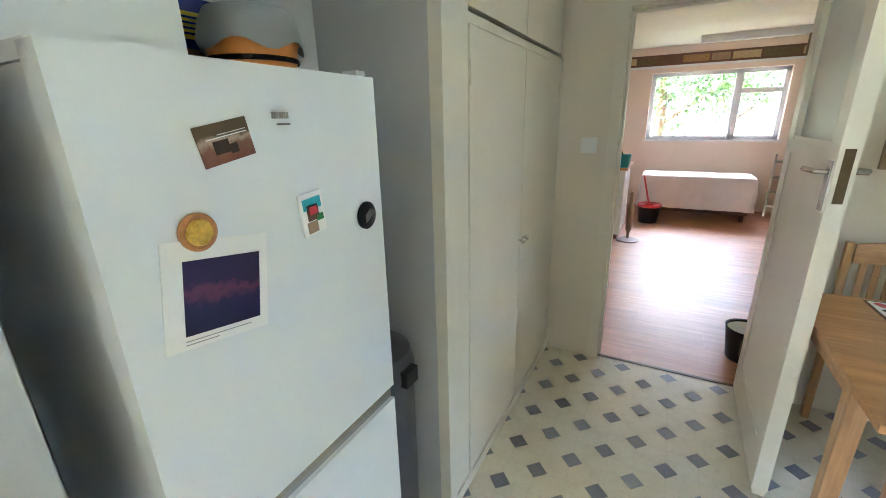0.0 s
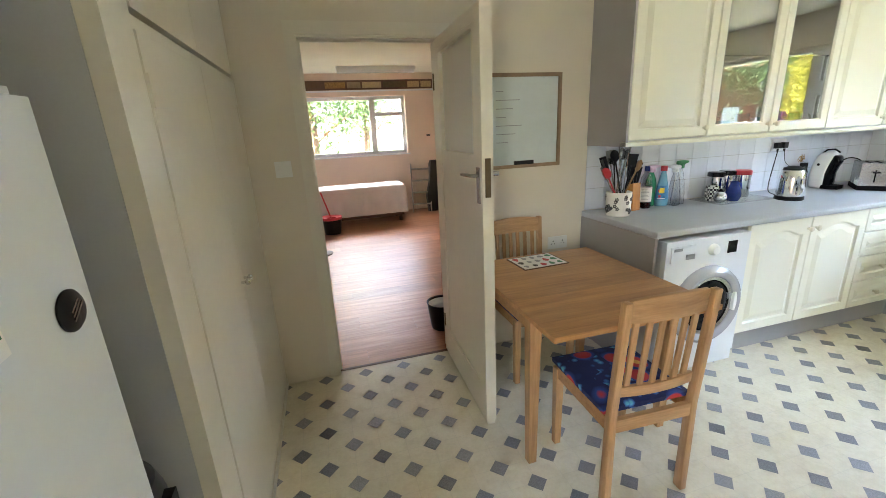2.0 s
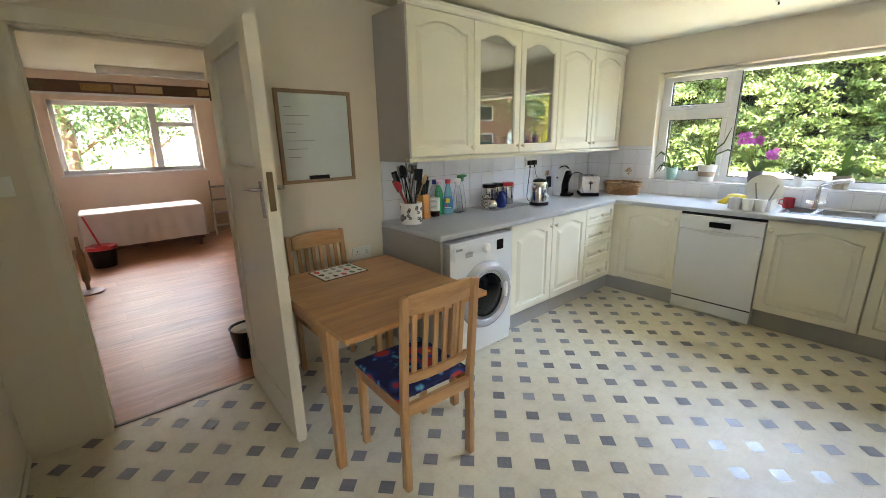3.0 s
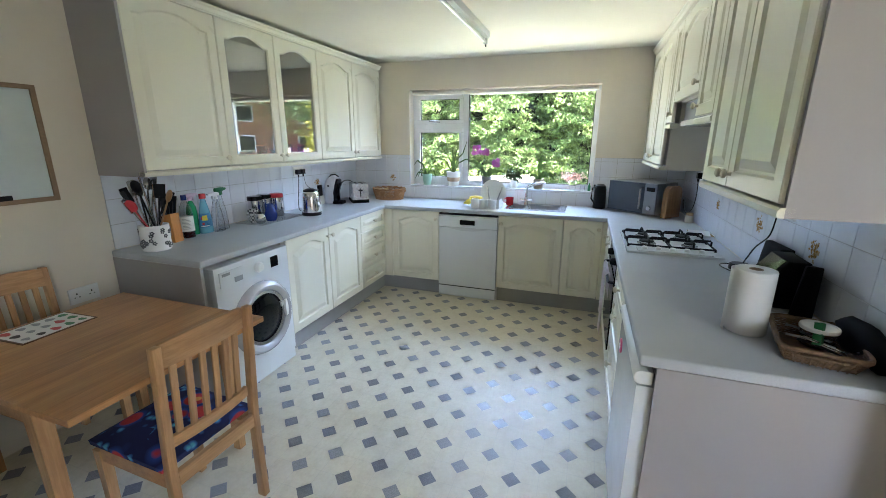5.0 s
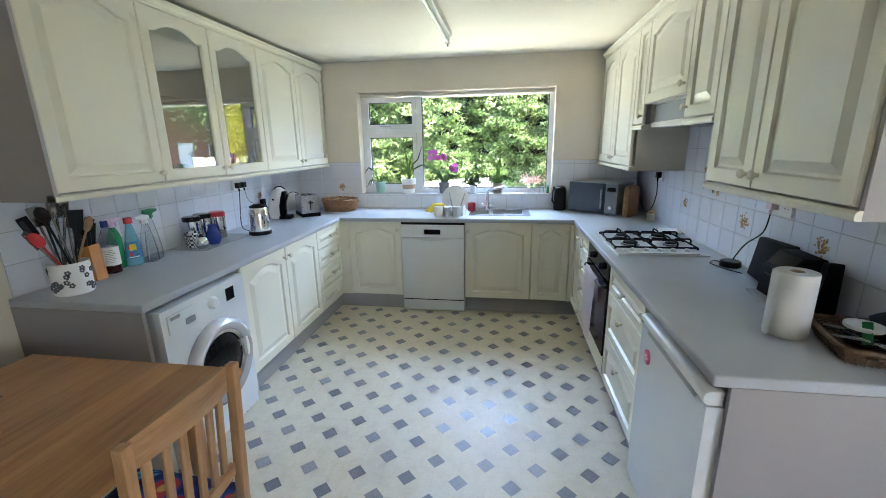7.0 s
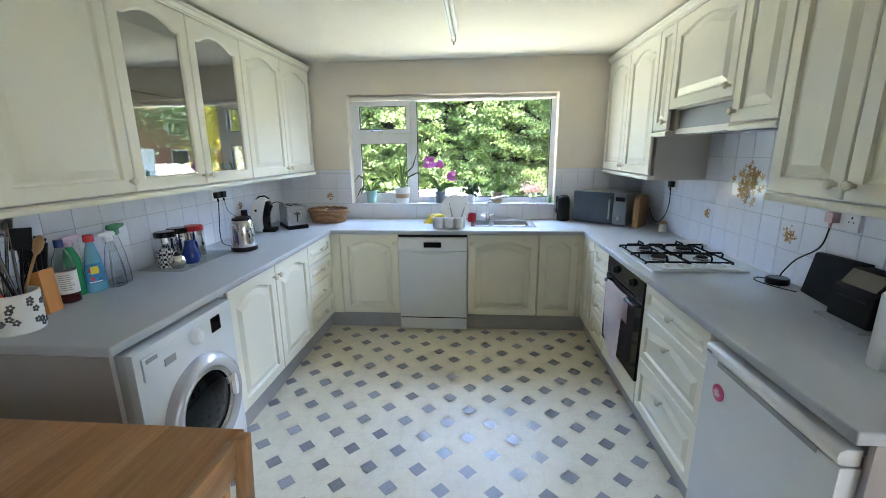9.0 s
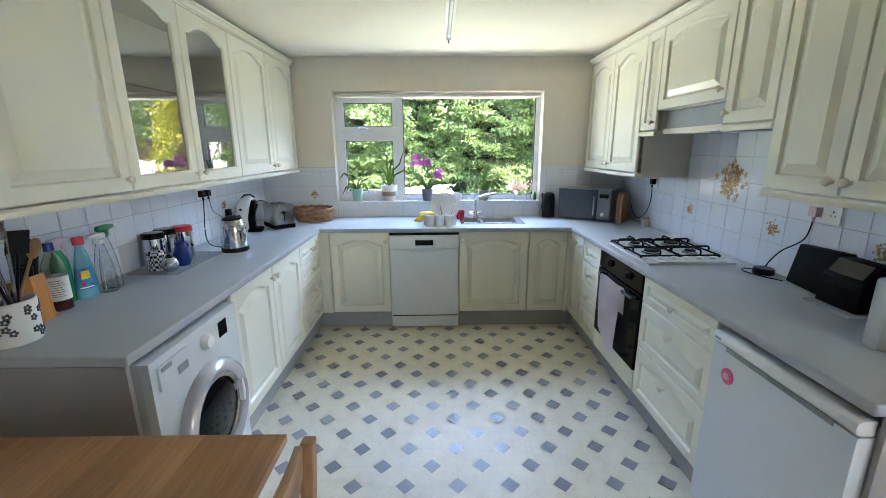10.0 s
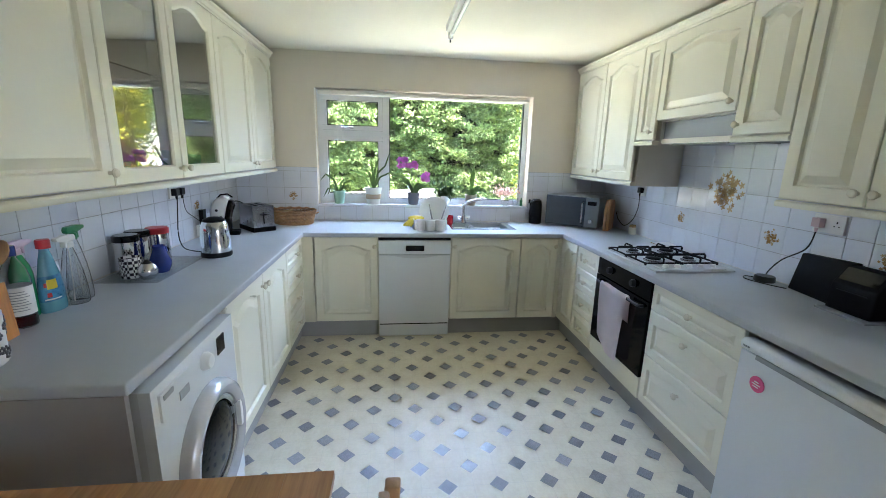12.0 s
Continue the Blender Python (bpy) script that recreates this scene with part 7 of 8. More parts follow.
def potted(name, label, y, r, h, potmat, build, band=None, x=E + 0.058):
    ob = thing(name, label, "potted plant", pose(x, y, SILL), "plants on the window sill")
    pt = part("pot", lathe([(0, 0), (r * 0.72, 0), (r * 0.76, 0.004), (r, h * 0.93), (r, h), (r * 0.92, h), (r * 0.86, h * 0.85), (0, h * 0.83)], 28), potmat, ob)
    if band:
        part("band", lathe([(r * 0.845, h * 0.32), (r * 0.862, h * 0.33), (r * 0.935, h * 0.60), (r * 0.925, h * 0.61)], 28), band, pt, "pale brown band")
    build(ob, h)
    return ob


def strap_plant(leaves_, width, tips):
    def build(ob, h):
        for (dx, dy, top, droop) in tips:
            bm = bmesh.new()
            blade(bm, [(0, 0, h * 0.8), (dx * 0.3, dy * 0.3, h + top * 0.7), (dx * 0.7, dy * 0.7, h + top), (dx, dy, h + top - droop)], width)
            part("leaf", bm, leaf_mat, ob, recalc=False)
    return build


def orchid(ob, h):
    strap_plant(0, 0.019, [(-0.05, 0.15, 0.11, 0.02), (0.02, -0.13, 0.07, 0.03), (-0.06, 0.09, 0.06, 0.03), (0.0, -0.20, 0.06, 0.02), (-0.05, 0.20, 0.16, 0.01), (-0.04, -0.07, 0.08, 0.02)])(ob, h)
    rng = random.Random(8)
    for k, (y1, z1, fl) in enumerate(((0.10, 0.29, 11), (-0.17, 0.15, 5))):
        part("stem", tube([(0, 0, h * 0.8), (-0.02, y1 * 0.3, h + z1 * 0.8), (-0.03, y1 * 0.7, h + z1), (-0.05, y1, h + z1 - 0.03)], 0.003, 6), leaf_mat, ob)
        for f in range(fl):
            bm = bmesh.new()
            flower(bm, (-0.05 + rng.uniform(-0.02, 0.03), y1 * 0.55 + rng.uniform(-0.085, 0.085) * (1 if k == 0 else 0.4), h + z1 - 0.01 + rng.uniform(-0.04, 0.035)), 0.034, rng)
            part("flower", bm, petal_mat, ob, recalc=False)


def tufts(mt, n, spread, height, size, seed):
    def build(ob, h):
        rg = np.random.default_rng(seed)
        c = np.stack([rg.normal(size=n) * spread * 0.5, rg.normal(size=n) * spread, h + np.abs(rg.normal(size=n)) * height], 1)
        V, F = leaves(rg, c, np.tile((0, 0, 0.6), (n, 1)), size, 0.8)
        foliage("foliage", V, F, mt, ob)
        for k in range(5):
            part("stem", tube([(0, 0, h * 0.8), (0.01 * k - 0.02, 0.02 * k - 0.04, h + height)], 0.002, 5), leaf_mat, ob)
    return build


potted("potted_plant", "trailing plant in a pale green pot", 1.60, 0.056, 0.120, surface("pale_green_pot", (0.34, 0.55, 0.46), 0.4), strap_plant(0, 0.010, [(-0.04, 0.14, 0.02, 0.08), (-0.04, 0.10, 0.05, 0.09), (-0.02, -0.16, 0.10, 0.06), (-0.03, -0.12, 0.05, 0.09), (0.0, -0.06, 0.10, 0.02), (0.0, 0.17, 0.15, 0.06)]))
potted("potted_plant", "tall strap-leaved plant in a white and brown pot", 1.285, 0.078, 0.155, M["paper"], strap_plant(0, 0.0095, [(0.0, -0.06, 0.24, -0.03), (-0.04, -0.22, 0.14, 0.02), (-0.02, -0.16, 0.20, -0.14), (-0.03, 0.08, 0.16, 0.01), (0.0, 0.02, 0.22, -0.05), (-0.04, 0.28, 0.16, 0.06)]), surface("pot_band", (0.42, 0.30, 0.20), 0.6))
potted("orchid", "flowering magenta orchid in a grey pot", 0.905, 0.060, 0.115, surface("grey_pot", (0.16, 0.16, 0.18), 0.4), orchid)
potted("potted_plant", "small bushy plant in a white pot", 0.60, 0.042, 0.085, M["paper"], tufts(leaf_mat, 220, 0.05, 0.06, 0.05, 3))
potted("orchid", "orchid with broad dark leaves in a brown pot", 0.345, 0.060, 0.105, surface("brown_pot", (0.24, 0.19, 0.12), 0.4), strap_plant(0, 0.021, [(-0.03, -0.16, 0.05, 0.05), (-0.03, 0.10, 0.04, 0.03), (0.0, -0.02, 0.20, -0.04), (-0.03, -0.10, 0.07, 0.06)]))
potted("potted_plant", "pale pink flowers in a glass vase", 0.0, 0.040, 0.10, clearp, tufts(petal_pale, 200, 0.06, 0.035, 0.035, 9))
single("small_bottle", "small green bottle on the window sill", "bottle", lathe([(0, 0), (0.014, 0), (0.014, 0.05), (0.007, 0.062), (0.007, 0.078), (0, 0.08)], 16), M["green"], pose(E + 0.06, -0.165, SILL))
single("small_glass", "small clear glass on the window sill", "glass", lathe([(0, 0), (0.022, 0), (0.026, 0.055), (0.023, 0.055), (0.020, 0.006), (0, 0.005)], 20), clearp, pose(E + 0.05, -0.10, SILL))

# ---- corner by the hob ----
A_, B_ = Vector((4.195, -0.345, 0)), Vector((3.885, -0.715, 0))
d_ = (B_ - A_)
ang = math.degrees(math.atan2(d_.y, d_.x))
mw = thing("microwave", "dark silver microwave with a black door, set across the corner", "microwave", Matrix.Translation((A_.x, A_.y, TOP + 0.0005)) @ pose(0, 0, 0, 0, 0, ang))
# local x runs along the front; local +y points away from the room
MWW = d_.length
part("body", bbox(0, MWW, 0.015, 0.30, 0.010, 0.285, 0.006), M["greyplastic"], mw)
part("door", bbox(0.004, MWW * 0.76, -0.004, 0.015, 0.014, 0.281, 0.004), surface("smoked_oven_glass", (0.045, 0.055, 0.07), 0.12, 0.1, 8, 120, 0.0, rvar=0.04), mw)
part("control_panel", bbox(MWW * 0.765, MWW - 0.003, -0.004, 0.015, 0.014, 0.281, 0.004), surface("dark_silver", (0.20, 0.21, 0.23), 0.3, metal=0.6), mw)
part("handle", tube([(MWW * 0.72, -0.004, 0.05), (MWW * 0.72, -0.035, 0.06), (MWW * 0.72, -0.035, 0.235), (MWW * 0.72, -0.004, 0.245)], 0.009, 8), M["steel"], mw)
part("dial", lathe([(0.020, 0), (0.019, 0.012), (0, 0.013)], 20, m=pose(MWW * 0.88, -0.004, 0.07, 90)), M["steel"], mw)
part("display", bbox(MWW * 0.80, MWW * 0.96, -0.0055, -0.0035, 0.215, 0.25, 0.001, 1), M["blackgloss"], mw)
jug = thing("jug_kettle", "black jug standing beside the microwave", "jug", pose(4.255, -0.270, TOP + 0.0005))
part("body", lathe([(0, 0), (0.056, 0), (0.060, 0.01), (0.056, 0.18), (0.048, 0.22), (0.03, 0.235), (0, 0.238)], 24), M["black"], jug)
part("handle", tube([(-0.03, 0.035, 0.215), (-0.055, 0.075, 0.20), (-0.06, 0.08, 0.10), (-0.035, 0.045, 0.05)], 0.009, 8), M["black"], jug)
sb = thing("soap_bottle", "slim washing-up bottle by the window", "bottle", pose(4.29, -0.215, TOP + 0.0005))
part("body", lathe([(0, 0), (0.022, 0), (0.024, 0.01), (0.022, 0.16), (0.010, 0.19), (0, 0.19)], 18), clearp, sb)
part("cap", lathe([(0.011, 0.188), (0.010, 0.225), (0, 0.226)], 14), M["black"], sb)
cb = thing("chopping_board", "rounded wooden chopping boards propped by the microwave", "chopping board", Matrix.Translation((3.862, -0.745, TOP + 0.0005)) @ pose(0, 0, 0, 0, 0, ang))
for k in range(2):
    bm = bmesh.new()
    out = [(0.0, 0.0), (0.21, 0.0), (0.21, 0.21), (0.195, 0.25), (0.16, 0.27), (0.05, 0.27), (0.015, 0.25), (0.0, 0.21)]
    prism([(a + 0.004, b) for a, b in out], 0.012 + 0.026 * k, 0.034 + 0.026 * k, "x", bm)
    soften(bm, 0.004, 2)
    part("board", bm, M["board"], cb)
jr = thing("jar", "small cream jar on the worktop by the wall", "jar", pose(3.70, -0.945, TOP + 0.0005))
part("body", lathe([(0, 0), (0.028, 0), (0.031, 0.006), (0.031, 0.055), (0.024, 0.064), (0, 0.064)], 20), M["carcass"], jr)
part("lid", lathe([(0.026, 0.062), (0.026, 0.078), (0.02, 0.082), (0, 0.083)], 20), M["flower2"], jr)
for k in range(3):
    single("leaflet", "loose leaflets lying behind the hob", "leaflet", bbox(-0.09, 0.09, -0.065, 0.065, 0, 0.003, 0.0008, 1), (M["paper"], M["flower2"], M["paper"])[k], pose(3.215 - 0.01 * k, -0.925 + 0.008 * k, TOP + 0.0105 + 0.0034 * k, 0, 0, 8 - 9 * k), "leaflets behind the hob")
pk = thing("charger_puck", "round black charging puck on the worktop", "charger", pose(2.365, -0.915, TOP + 0.0005))
part("disc", lathe([(0, 0), (0.048, 0), (0.050, 0.004), (0.048, 0.026), (0.042, 0.031), (0, 0.032)], 32), M["black"], pk)
rd = thing("hifi_system", "wide black hi-fi with a player between its speakers", "hi-fi", pose(1.965, -0.905, TOP + 0.0005, 0, 0, -3))
for lo, hi in (((0.0, 0.285), (0.0, 0.262)), ((-0.275, -0.185), (-0.258, -0.185))):
    bm = bmesh.new()
    v_ = [bm.verts.new(p) for p in ((lo[0], 0.022, 0), (lo[1], -0.015, 0), (lo[1], -0.055, 0), (lo[0], -0.055, 0), (hi[0], -0.010, 0.205), (hi[1], -0.032, 0.192), (hi[1], -0.062, 0.192), (hi[0], -0.062, 0.205))]
    for q in ((0, 1, 2, 3), (7, 6, 5, 4), (0, 4, 5, 1), (1, 5, 6, 2), (2, 6, 7, 3), (3, 7, 4, 0)):
        bm.faces.new([v_[k] for k in q])
    bmesh.ops.recalc_face_normals(bm, faces=bm.faces)
    soften(bm, 0.006, 3)
    part("speaker", bm, M["matteblack"], rd, "black cloth-faced speaker")
bm = prism([(-0.055, 0.010), (0.078, 0.010), (0.070, 0.128), (0.060, 0.138), (0.018, 0.198), (-0.055, 0.198)], -0.185, 0.0, "x")
soften(bm, 0.006, 3, 25)
part("player", bm, M["matteblack"], rd)
bm = prism([(0.059, 0.1420), (0.0215, 0.1955), (0.0235, 0.1970), (0.0612, 0.1435)], -0.170, -0.015, "x")
part("display", bm, M["blackgloss"], rd, "glossy sloping display window")
part("slot", bbox(-0.155, -0.030, 0.0715, 0.0755, 0.098, 0.102, 0), M["black"], rd, "disc slot")
part("foot", bbox(-0.200, 0.015, -0.02, 0.110, 0.0, 0.009, 0.004, 1), M["greyplastic"], rd, "grey foot plate")
kr = thing("kitchen_roll", "white kitchen roll standing on its end", "paper roll", pose(1.545, -0.695, TOP + 0.0005, 0, 0, 20))
bm = bmesh.new()
lathe([(0.020, 0.0), (0.0585, 0.0), (0.0605, 0.003), (0.0605, 0.219), (0.0585, 0.222), (0.020, 0.222)], 40, bm)
part("paper", bm, M["paper"], kr)
part("core", lathe([(0.0205, 0.001), (0.0205, 0.2225), (0.018, 0.2225), (0.018, 0.001)], 24), M["framewood"], kr, "brown cardboard core")
bm = bmesh.new()
rows = []
for k in range(9):
    a = 0.5 + 0.14 * k
    r = 0.0612 + 0.0022 * k
    rows.append([bm.verts.new((r * math.cos(a), r * math.sin(a), z)) for z in (0.002, 0.221 + 0.003 * k / 8)])
for a, b in zip(rows, rows[1:]):
    bm.faces.new((a[0], b[0], b[1], a[1]))
bmesh.ops.solidify(bm, geom=bm.faces[:], thickness=0.001)
part("loose_sheet", bm, M["paper"], kr)
basket("shallow square wicker tray full of odds and ends", pose(1.435, -0.845, TOP + 0.0005, 0, 0, -14), 0.112, 0.082, 0.048, 0.26, 8, True, True, M["darkwicker"])
tb = thing("plastic_tub", "clear plastic tub with a white lid in the tray", "tub", pose(1.470, -0.865, TOP + 0.012))
part("tub", lathe([(0, 0), (0.042, 0), (0.047, 0.055), (0, 0.055)], 28), clearp, tb)
part("lid", lathe([(0.050, 0.052), (0.051, 0.056), (0.050, 0.063), (0.044, 0.065), (0.043, 0.062), (0, 0.062)], 32), M["plastic"], tb)
gl = thing("spectacles", "pair of wire-rimmed spectacles in the tray", "spectacles", pose(1.385, -0.835, TOP + 0.050, 0, 0, 30))
for s_ in (-1, 1):
    part("rim", tube([(0.024 * math.cos(6.283 * k / 20) + s_ * 0.031, 0.018 * math.sin(6.283 * k / 20), 0.004 * math.sin(6.283 * k / 20)) for k in range(20)], 0.0018, 6, closed=True), M["steel"], gl)
    part("arm", tube([(s_ * 0.055, 0, 0), (s_ * 0.055, -0.03, -0.004), (s_ * 0.05, -0.10, -0.012)], 0.0018, 6), M["steel"], gl)
single("lighter", "green lighter among the odds and ends", "lighter", bbox(-0.012, 0.012, -0.006, 0.006, 0, 0.07, 0.004, 2), M["green"], Matrix.Translation((1.418, -0.845, TOP + 0.03)) @ pose(0, 0, 0, 20, 15, 40))
for k in range(6):
    rr = random.Random(k)
    single("pen", "loose pen lying in the wicker tray", "pen", tube([(0, 0, 0), (0.06, 0, 0.004), (0.12, 0, 0)], 0.0038, 8), (M["black"], M["steel"], M["greyplastic"])[k % 3], pose(1.365 + 0.02 * k, -0.90 + 0.018 * rr.random(), TOP + 0.026 + 0.004 * (k % 3), 0, 0, rr.uniform(-30, 60)), "pens in the tray")
bm = bmesh.new()
bmesh.ops.create_icosphere(bm, subdivisions=3, radius=0.10)
for v in bm.verts:
    v.co *= 1 + 0.12 * noise.noise(v.co * 18)
    v.co.x *= 1.5
    v.co.y *= 0.33
    v.co.z = max(v.co.z * 0.62, -0.05)
single("soft_pouch", "crumpled black pouch behind the tray", "pouch", bm, M["matteblack"], pose(1.425, -0.958, TOP + 0.051))

# ---- printed flowers on the tiles ----


def bouquet(wall, m, size, seed):
    rg = random.Random(seed)
    for nm, mt, cnt, spread in (("flower_print", M["flower2"], 34, 1.0), ("flower_heart", M["flower"], 34, 0.9)):
        bm = bmesh.new()
        for k in range(cnt):
            a, r = rg.uniform(0, 6.283), size * spread * math.sqrt(rg.random()) * (0.75 + 0.25 * math.cos(3 * rg.random()))
            cx, cz = r * math.cos(a), r * math.sin(a) * 0.95
            pr_ = size * rg.uniform(0.10, 0.17)
            y = -0.0068 if nm == "flower_print" else -0.0073
            bm.faces.new([bm.verts.new((cx + pr_ * (0.75 + 0.35 * math.cos(5 * t)) * math.cos(t), y, cz + pr_ * (0.75 + 0.35 * math.cos(5 * t)) * math.sin(t))) for t in [6.28318 * q / 20 for q in range(20)]])
        bmesh.ops.transform(bm, matrix=m, verts=bm.verts)
        part(nm, bm, mt, wall, "brown printed flowers", smooth=False)


def tile_centre(u0, u, z):
    """The middle of the tile nearest to a place."""
    return u0 + (math.floor((u - u0) / TILE) + 0.5) * TILE, TOP + 0.001 + (math.floor((z - TOP) / TILE) + 0.5) * TILE


for w_, m_, u0, u, z, size in ((wall_south, TS, 2.08, 3.20, 1.12, 0.050), (wall_south, TS, 2.08, 2.48, 1.14, 0.052), (wall_south, TS, 1.222, 1.86, 1.14, 0.052), (wall_east, TE, WIN[1], 2.075, 1.16, 0.045), (wall_north, TN, 1.552, 3.62, 1.15, 0.045)):
    cu, cz = tile_centre(u0, u, z)
    bouquet(w_, m_ @ Matrix.Translation((cu, 0, cz)), size, int(u * 100))
cu, cz = tile_centre(2.08, 2.82, 1.30)
bouquet(wall_south, TS @ Matrix.Translation((cu + TILE / 2, 0, cz + TILE / 2)), 0.145, 77)

# ---- living room ----
lw = thing("window_2", "white plastic-framed living room window", "window", pose(0, 0, 0))
lw["kind"] = "structure"
a0, a1, z0, z1 = LWIN
bm = bmesh.new()
LM = 0.83
for b in ((a0, a1, z0, z0 + 0.06), (a0, a1, z1 - 0.06, z1), (a0, a0 + 0.06, z0, z1), (a1 - 0.06, a1, z0, z1), (LM - 0.05, LM + 0.05, z0, z1), (LM + 0.05, a1 - 0.06, 1.77, 1.84)):
    box(bm, b[0], b[1], LFAR + 0.10, LFAR + 0.16, b[2], b[3])
part("window_frame", bm, M["upvc"], lw, smooth=False)
for b in ((a0 + 0.06, LM - 0.05, z0 + 0.06, z1 - 0.06), (LM + 0.05, a1 - 0.06, z0 + 0.06, 1.77), (LM + 0.05, a1 - 0.06, 1.84, z1 - 0.06)):
    pn = part("pane", bbox(b[0], b[1], LFAR + 0.125, LFAR + 0.13, b[2], b[3], 0), M["clear"], lw)
    pn.visible_shadow = False
structure("window_sill_living", bbox(a0 - 0.03, a1 + 0.03, LFAR - 0.05, LFAR + 0.10, z0 - 0.02, z0, 0.004), M["upvc"])
border = thing("wallpaper_border", "brown pictorial wallpaper border under the ceiling", "wallpaper border", pose(0, LFAR, 2.225))
border["kind"] = "structure"
part("strip", bbox(LWEST, LEAST, -0.002, 0, 0.0, 0.16, 0), M["darkwood"], border, smooth=False)
rg = random.Random(12)
x = LWEST + 0.02
while x < LEAST - 0.35:
    w_ = rg.uniform(0.18, 0.42)
    part("print", bbox(x, x + w_, -0.003, -0.0021, 0.03, 0.13, 0), rg.choice((M["framewood"], M["flower2"], M["brass"], M["darkwood"], M["flower"])), border, smooth=False)
    x += w_ + 0.03
structure("picture_rail", bbox(LWEST, LEAST, LFAR - 0.016, LFAR, 2.192, 2.219, 0.004), M["upvc"])
ll = thing("strip_light", "white strip light on the living room ceiling", "ceiling light", pose(0.22, 7.15, LCEIL))
part("batten", bbox(0, 1.25, -0.05, 0.05, -0.05, 0, 0.006), M["plastic"], ll)
part("diffuser", bbox(0.01, 1.24, -0.045, 0.045, -0.095, -0.05, 0.02, 3), M["upvc"], ll)
bed = thing("covered_bench", "low bench draped with a white cloth below the window", "bench", pose(0.40, 7.22, 0))
part("bench", bbox(-0.66, 0.70, -0.24, 0.26, 0.10, 0.62, 0.01), M["darkwood"], bed, "dark frame under the cloth")
for sx in (-0.6, 0.64):
    for sy in (-0.2, 0.22):
        part("leg", bbox(sx - 0.025, sx + 0.025, sy - 0.025, sy + 0.025, 0, 0.10, 0.004), M["darkwood"], bed)
bm = bmesh.new()
nx, ny = 60, 26
gr = {}
for i in range(nx + 1):
    for j in range(ny + 1):
        u, v_ = i / nx, j / ny
        s_, q = (u - 0.5) * 2.36, (v_ - 0.5) * 1.50
        dx, dy = max(0, abs(s_) - 0.70), max(0, abs(q) - 0.275)
        x = math.copysign(min(abs(s_), 0.70) + 0.02 * min(1, dx * 20), s_)
        y = math.copysign(min(abs(q), 0.275) + 0.02 * min(1, dy * 20), q)
        z = 0.635 - max(dx, dy) + 0.004 * noise.noise(Vector((s_ * 5, q * 5, 0)))
        if dx or dy:
            f = 0.022 * math.sin((s_ if dy >= dx else q) * 17 + noise.noise(Vector((s_ * 2, q * 2, 5))) * 2) * min(1, max(dx, dy) * 4)
            if dy >= dx:
                y += math.copysign(abs(f) + 0.002, q)
            else:
                x += math.copysign(abs(f) + 0.002, s_)
        gr[i, j] = bm.verts.new((x + 0.02, y, max(z, 0.02 + 0.05 * abs(math.sin(s_ * 3)))))
for i in range(nx):
    for j in range(ny):
        bm.faces.new([gr[k] for k in ((i, j), (i + 1, j), (i + 1, j + 1), (i, j + 1))])
part("cloth", bm, M["whitecloth"], bed, "white draped cloth")
bk = thing("mop_bucket", "black bucket with a red wringer and mop", "bucket", pose(-0.13, 6.55, -0.001))
part("bucket", lathe([(0, 0), (0.12, 0), (0.155, 0.24), (0.148, 0.24), (0.115, 0.01), (0, 0.01)], 28), M["black"], bk)
part("wringer", lathe([(0.150, 0.225), (0.162, 0.235), (0.158, 0.27), (0.07, 0.25), (0.06, 0.20)], 28), M["red"], bk)
part("mop_handle", tube([(0.02, 0, 0.15), (-0.06, 0.15, 0.42), (-0.12, 0.26, 0.62)], 0.012, 8), M["red"], bk)
sbd = thing("side_cabinet", "pale side cabinet against the living room wall", "cabinet", pose(-0.60, 5.75, -0.001))
part("body", bbox(-0.22, 0.20, -0.35, 0.35, 0.06, 0.86, 0.008), M["upvc"], sbd)
part("top", bbox(-0.24, 0.225, -0.37, 0.37, 0.86, 0.885, 0.006), M["oak"], sbd)
part("plinth", bbox(-0.20, 0.17, -0.33, 0.33, 0, 0.06, 0.002), M["darkwood"], sbd)
ctb = thing("storage_caddy", "turquoise plastic caddy on the side cabinet", "caddy", pose(-0.46, 5.52, 0.8842))
part("tub", lathe([(0, 0), (0.08, 0), (0.10, 0.15), (0.094, 0.15), (0.075, 0.01), (0, 0.01)], 24), M["cyan"], ctb)
part("bottle", lathe([(0, 0.01), (0.028, 0.01), (0.028, 0.14), (0.01, 0.18), (0, 0.20)], 16, m=pose(-0.02, 0.02, 0)), M["green"], ctb)
fn = thing("pedestal_stand", "brown pedestal stand with a round base", "stand", pose(-0.30, 5.42, -0.001))
part("base", lathe([(0, 0), (0.13, 0), (0.135, 0.012), (0.10, 0.022), (0.03, 0.03), (0, 0.03)], 28), M["darkwood"], fn)
part("pole", lathe([(0.02, 0.02), (0.018, 0.10), (0.035, 0.14), (0.035, 0.42), (0.018, 0.45), (0.014, 0.60), (0, 0.60)], 20), M["framewood"], fn)
ld = thing("step_ladder", "folded aluminium step ladder leaning at the wall", "ladder", Matrix.Translation((1.55, 7.52, -0.001)) @ pose(0, 0, 0, -14, 0, -12))
for s_ in (-1, 1):
    part("stile", bbox(s_ * 0.17 - 0.012, s_ * 0.17 + 0.012, -0.02, 0.02, 0, 0.92, 0.003), M["steel"], ld)
for k in range(4):
    part("tread", bbox(-0.165, 0.165, -0.045, 0.03, 0.14 + 0.22 * k, 0.165 + 0.22 * k, 0.003), M["steel"], ld)
cs = thing("instrument_case", "dark case standing in the corner", "case", Matrix.Translation((1.84, 7.55, -0.001)) @ pose(0, 0, 0, -6, 0, 0))
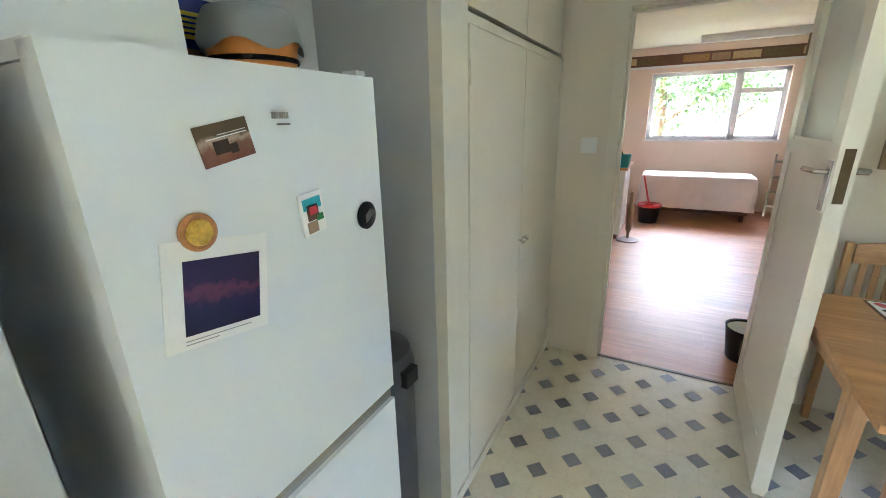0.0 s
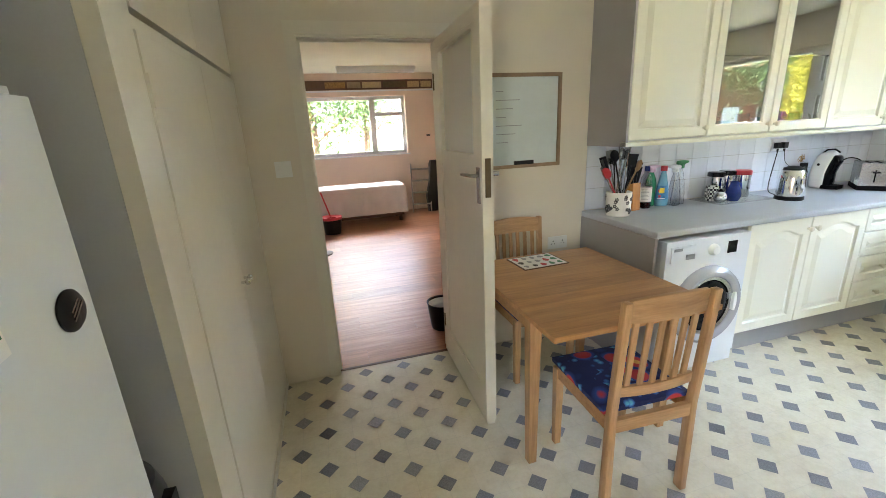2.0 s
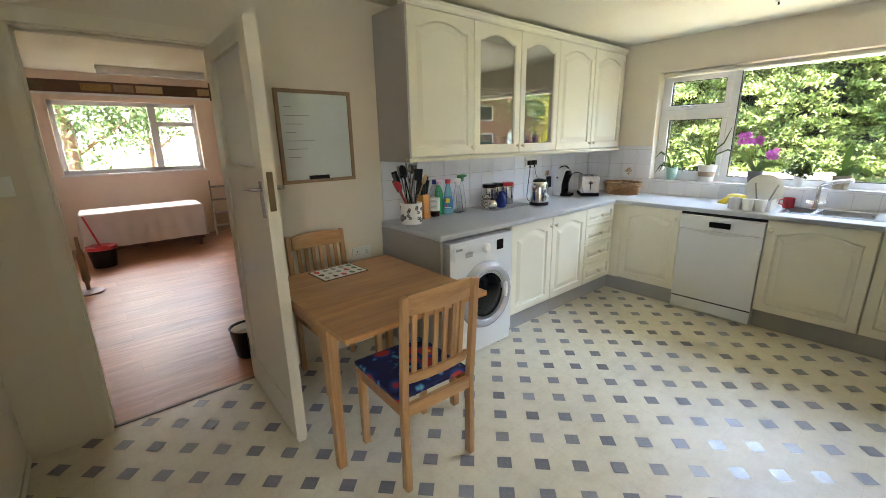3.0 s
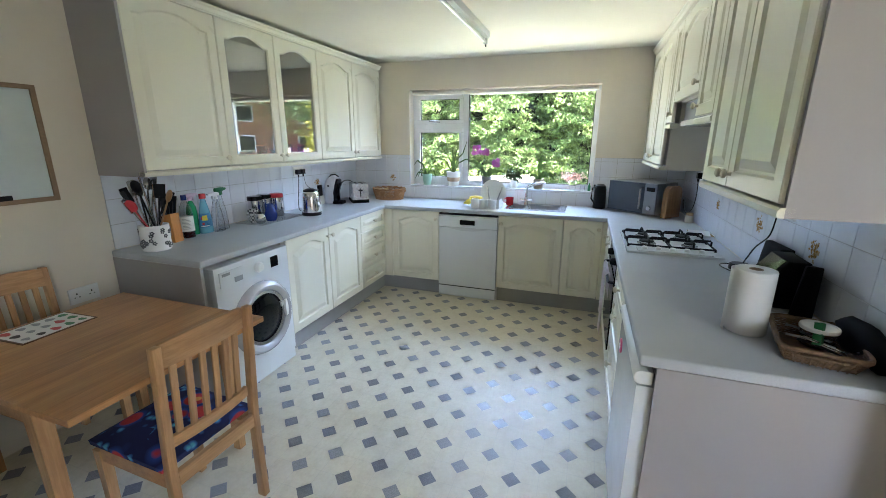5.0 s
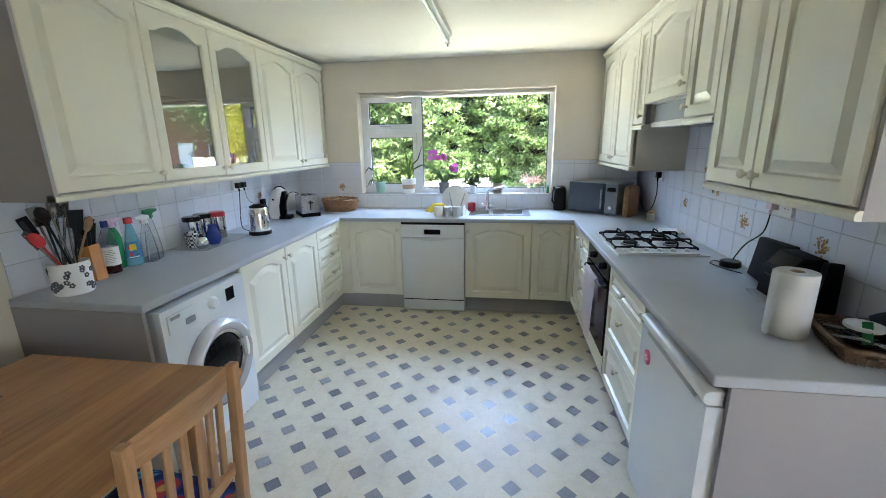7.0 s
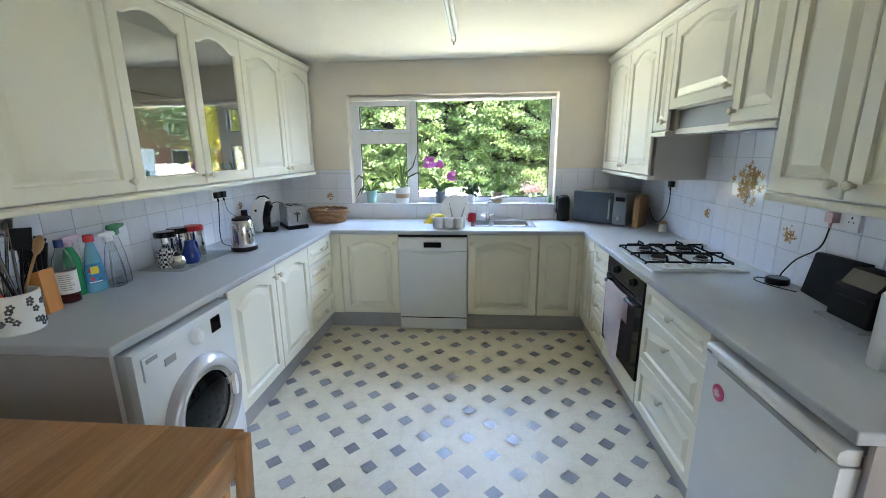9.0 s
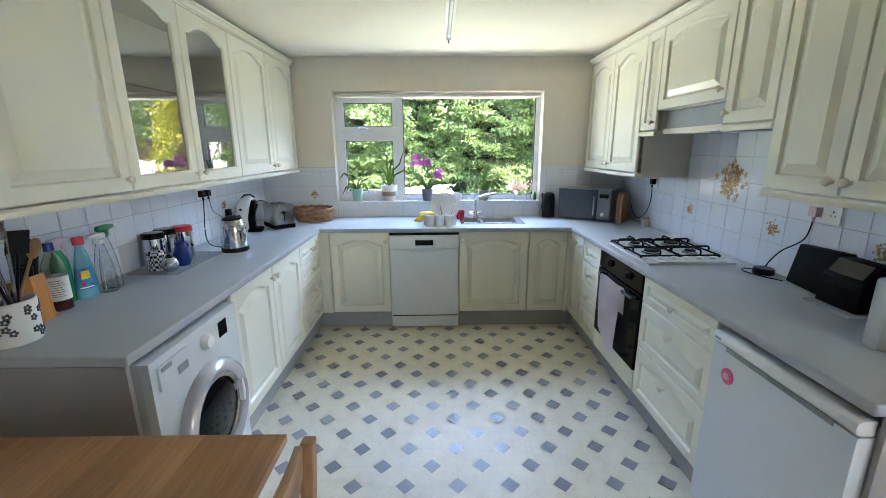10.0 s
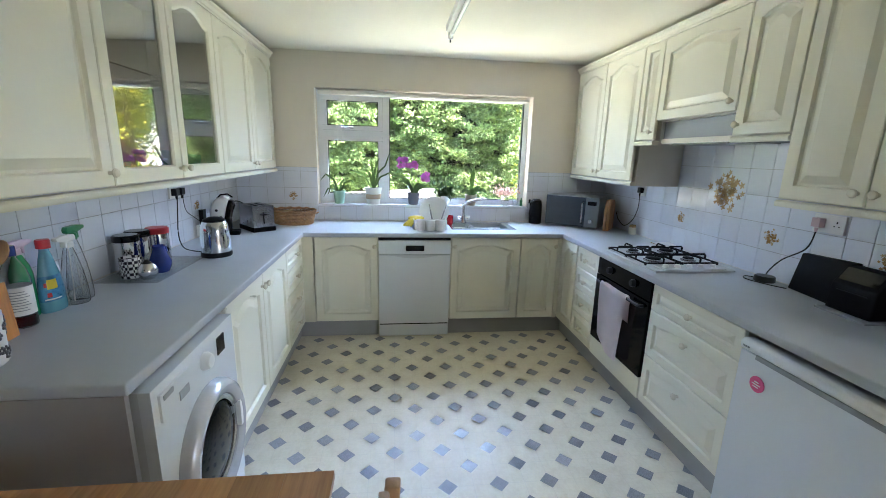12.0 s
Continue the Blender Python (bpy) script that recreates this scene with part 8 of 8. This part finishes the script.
part("shell", prism([(-0.16, 0), (0.16, 0), (0.18, 0.30), (0.11, 0.55), (0.06, 0.95), (-0.06, 0.95), (-0.11, 0.55), (-0.18, 0.30)], -0.06, 0.06, "y"), M["black"], cs)
wbk = thing("waste_bin", "small black waste bin behind the open door", "bin", pose(0.60, 2.90, -0.001))
part("bin", lathe([(0, 0), (0.09, 0), (0.095, 0.01), (0.120, 0.21), (0.124, 0.215), (0.113, 0.212), (0.09, 0.02), (0, 0.02)], 28), M["black"], wbk)
part("liner", lathe([(0.111, 0.20), (0.09, 0.16), (0.05, 0.15), (0, 0.14)], 20), M["plastic"], wbk)
single("wall_bracket", "small dark bracket on the living room wall", "bracket", bbox(1.80, 1.86, LFAR - 0.05, LFAR - 0.001, 1.38, 1.41, 0.005), M["black"])

# ---- pieces of the setting: splashback tiles, floor diamonds, planks ----
tiling(wall_north, TN, 1.552, E, TOP + 0.001, 1.375)
tiling(wall_east, TE, WIN[1], N - 0.006, TOP + 0.001, 1.388)
tiling(wall_east, TE, S + 0.006, WIN[0], TOP + 0.001, 1.388)
tiling(wall_east, TE, WIN[0], WIN[1], TOP + 0.001, WIN[2])
tiling(wall_south, TS, 1.222, 2.08, TOP + 0.001, 1.375)
tiling(wall_south, TS, 2.08, E - 0.006, TOP + 0.001, TOP + 0.001 + 3 * TILE)
tiling(wall_south, TS, 2.08, 3.279, TOP + 0.001 + 3 * TILE, 2.10)

bm = bmesh.new()
v = [bm.verts.new(p) for p in ((DH, 0, 0.0006), (0, DH, 0.0006), (-DH, 0, 0.0006), (0, -DH, 0.0006))]
bm.faces.new(v)
w_ = [bm.verts.new((q.co.x * 1.012, q.co.y * 1.012, -0.001)) for q in v]
for k in range(4):
    bm.faces.new((w_[k], w_[(k + 1) % 4], v[(k + 1) % 4], v[k]))
dia = bpy.data.meshes.new("tile")
bm.to_mesh(dia)
bm.free()
dia.materials.append(M["diamond"])
rest_v, rest_f, count = [], [], 0
for i in range(-26, 19):
    for j in range(-12, 19):
        if (i + j) % 2:
            continue
        x, y = DX + DP * i, DY + DP * j
        if not (W + 0.05 < x < E - 0.05 and S + 0.05 < y < N + 0.02):
            continue
        if y > 1.89 and x > 1.6 or x > 3.80 or y < -0.43 and x > 1.2:
            continue
        near = -0.55 < x < 3.8 and count < 300 and not (x < 0.5 and y < 0.9)
        if near:
            ob = new("tile", dia)
            ob.parent = floor
            ob.location = (x, y, 0)
            count += 1
        else:
            b0 = len(rest_v)
            rest_v += [(x + DH, y, 0.0006), (x, y + DH, 0.0006), (x - DH, y, 0.0006), (x, y - DH, 0.0006)]
            rest_f.append((b0, b0 + 1, b0 + 2, b0 + 3))
me = bpy.data.meshes.new("far_tiles")
me.from_pydata(rest_v, [], rest_f)
me.materials.append(M["diamond"])
ob = new("far_tiles", me)
ob.parent = floor
ob["kind"] = "stuff"

PL, PW = 1.28, 0.193


def plank_mesh(l, cache={}):
    k = round(l, 3)
    if k not in cache:
        b_ = bbox(0, l, 0, PW - 0.001, -0.008, 0.0, 0.0012, 1)
        bmesh.ops.recalc_face_normals(b_, faces=b_.faces)
        me = bpy.data.meshes.new("plank")
        b_.to_mesh(me)
        b_.free()
        me.materials.append(M["laminate"])
        cache[k] = me
    return cache[k]


y, row = N + 0.052, 0
while y < LFAR - 0.02:
    x = LWEST - (row * 0.43) % PL
    while x < LEAST:
        a, b = max(x, LWEST), min(x + PL, LEAST)
        if b - a > 0.02:
            ob = new("plank", plank_mesh(b - a - 0.001))
            ob.parent = floor_living
            ob.location = (a, y, -0.001)
        x += PL
    y += PW
    row += 1
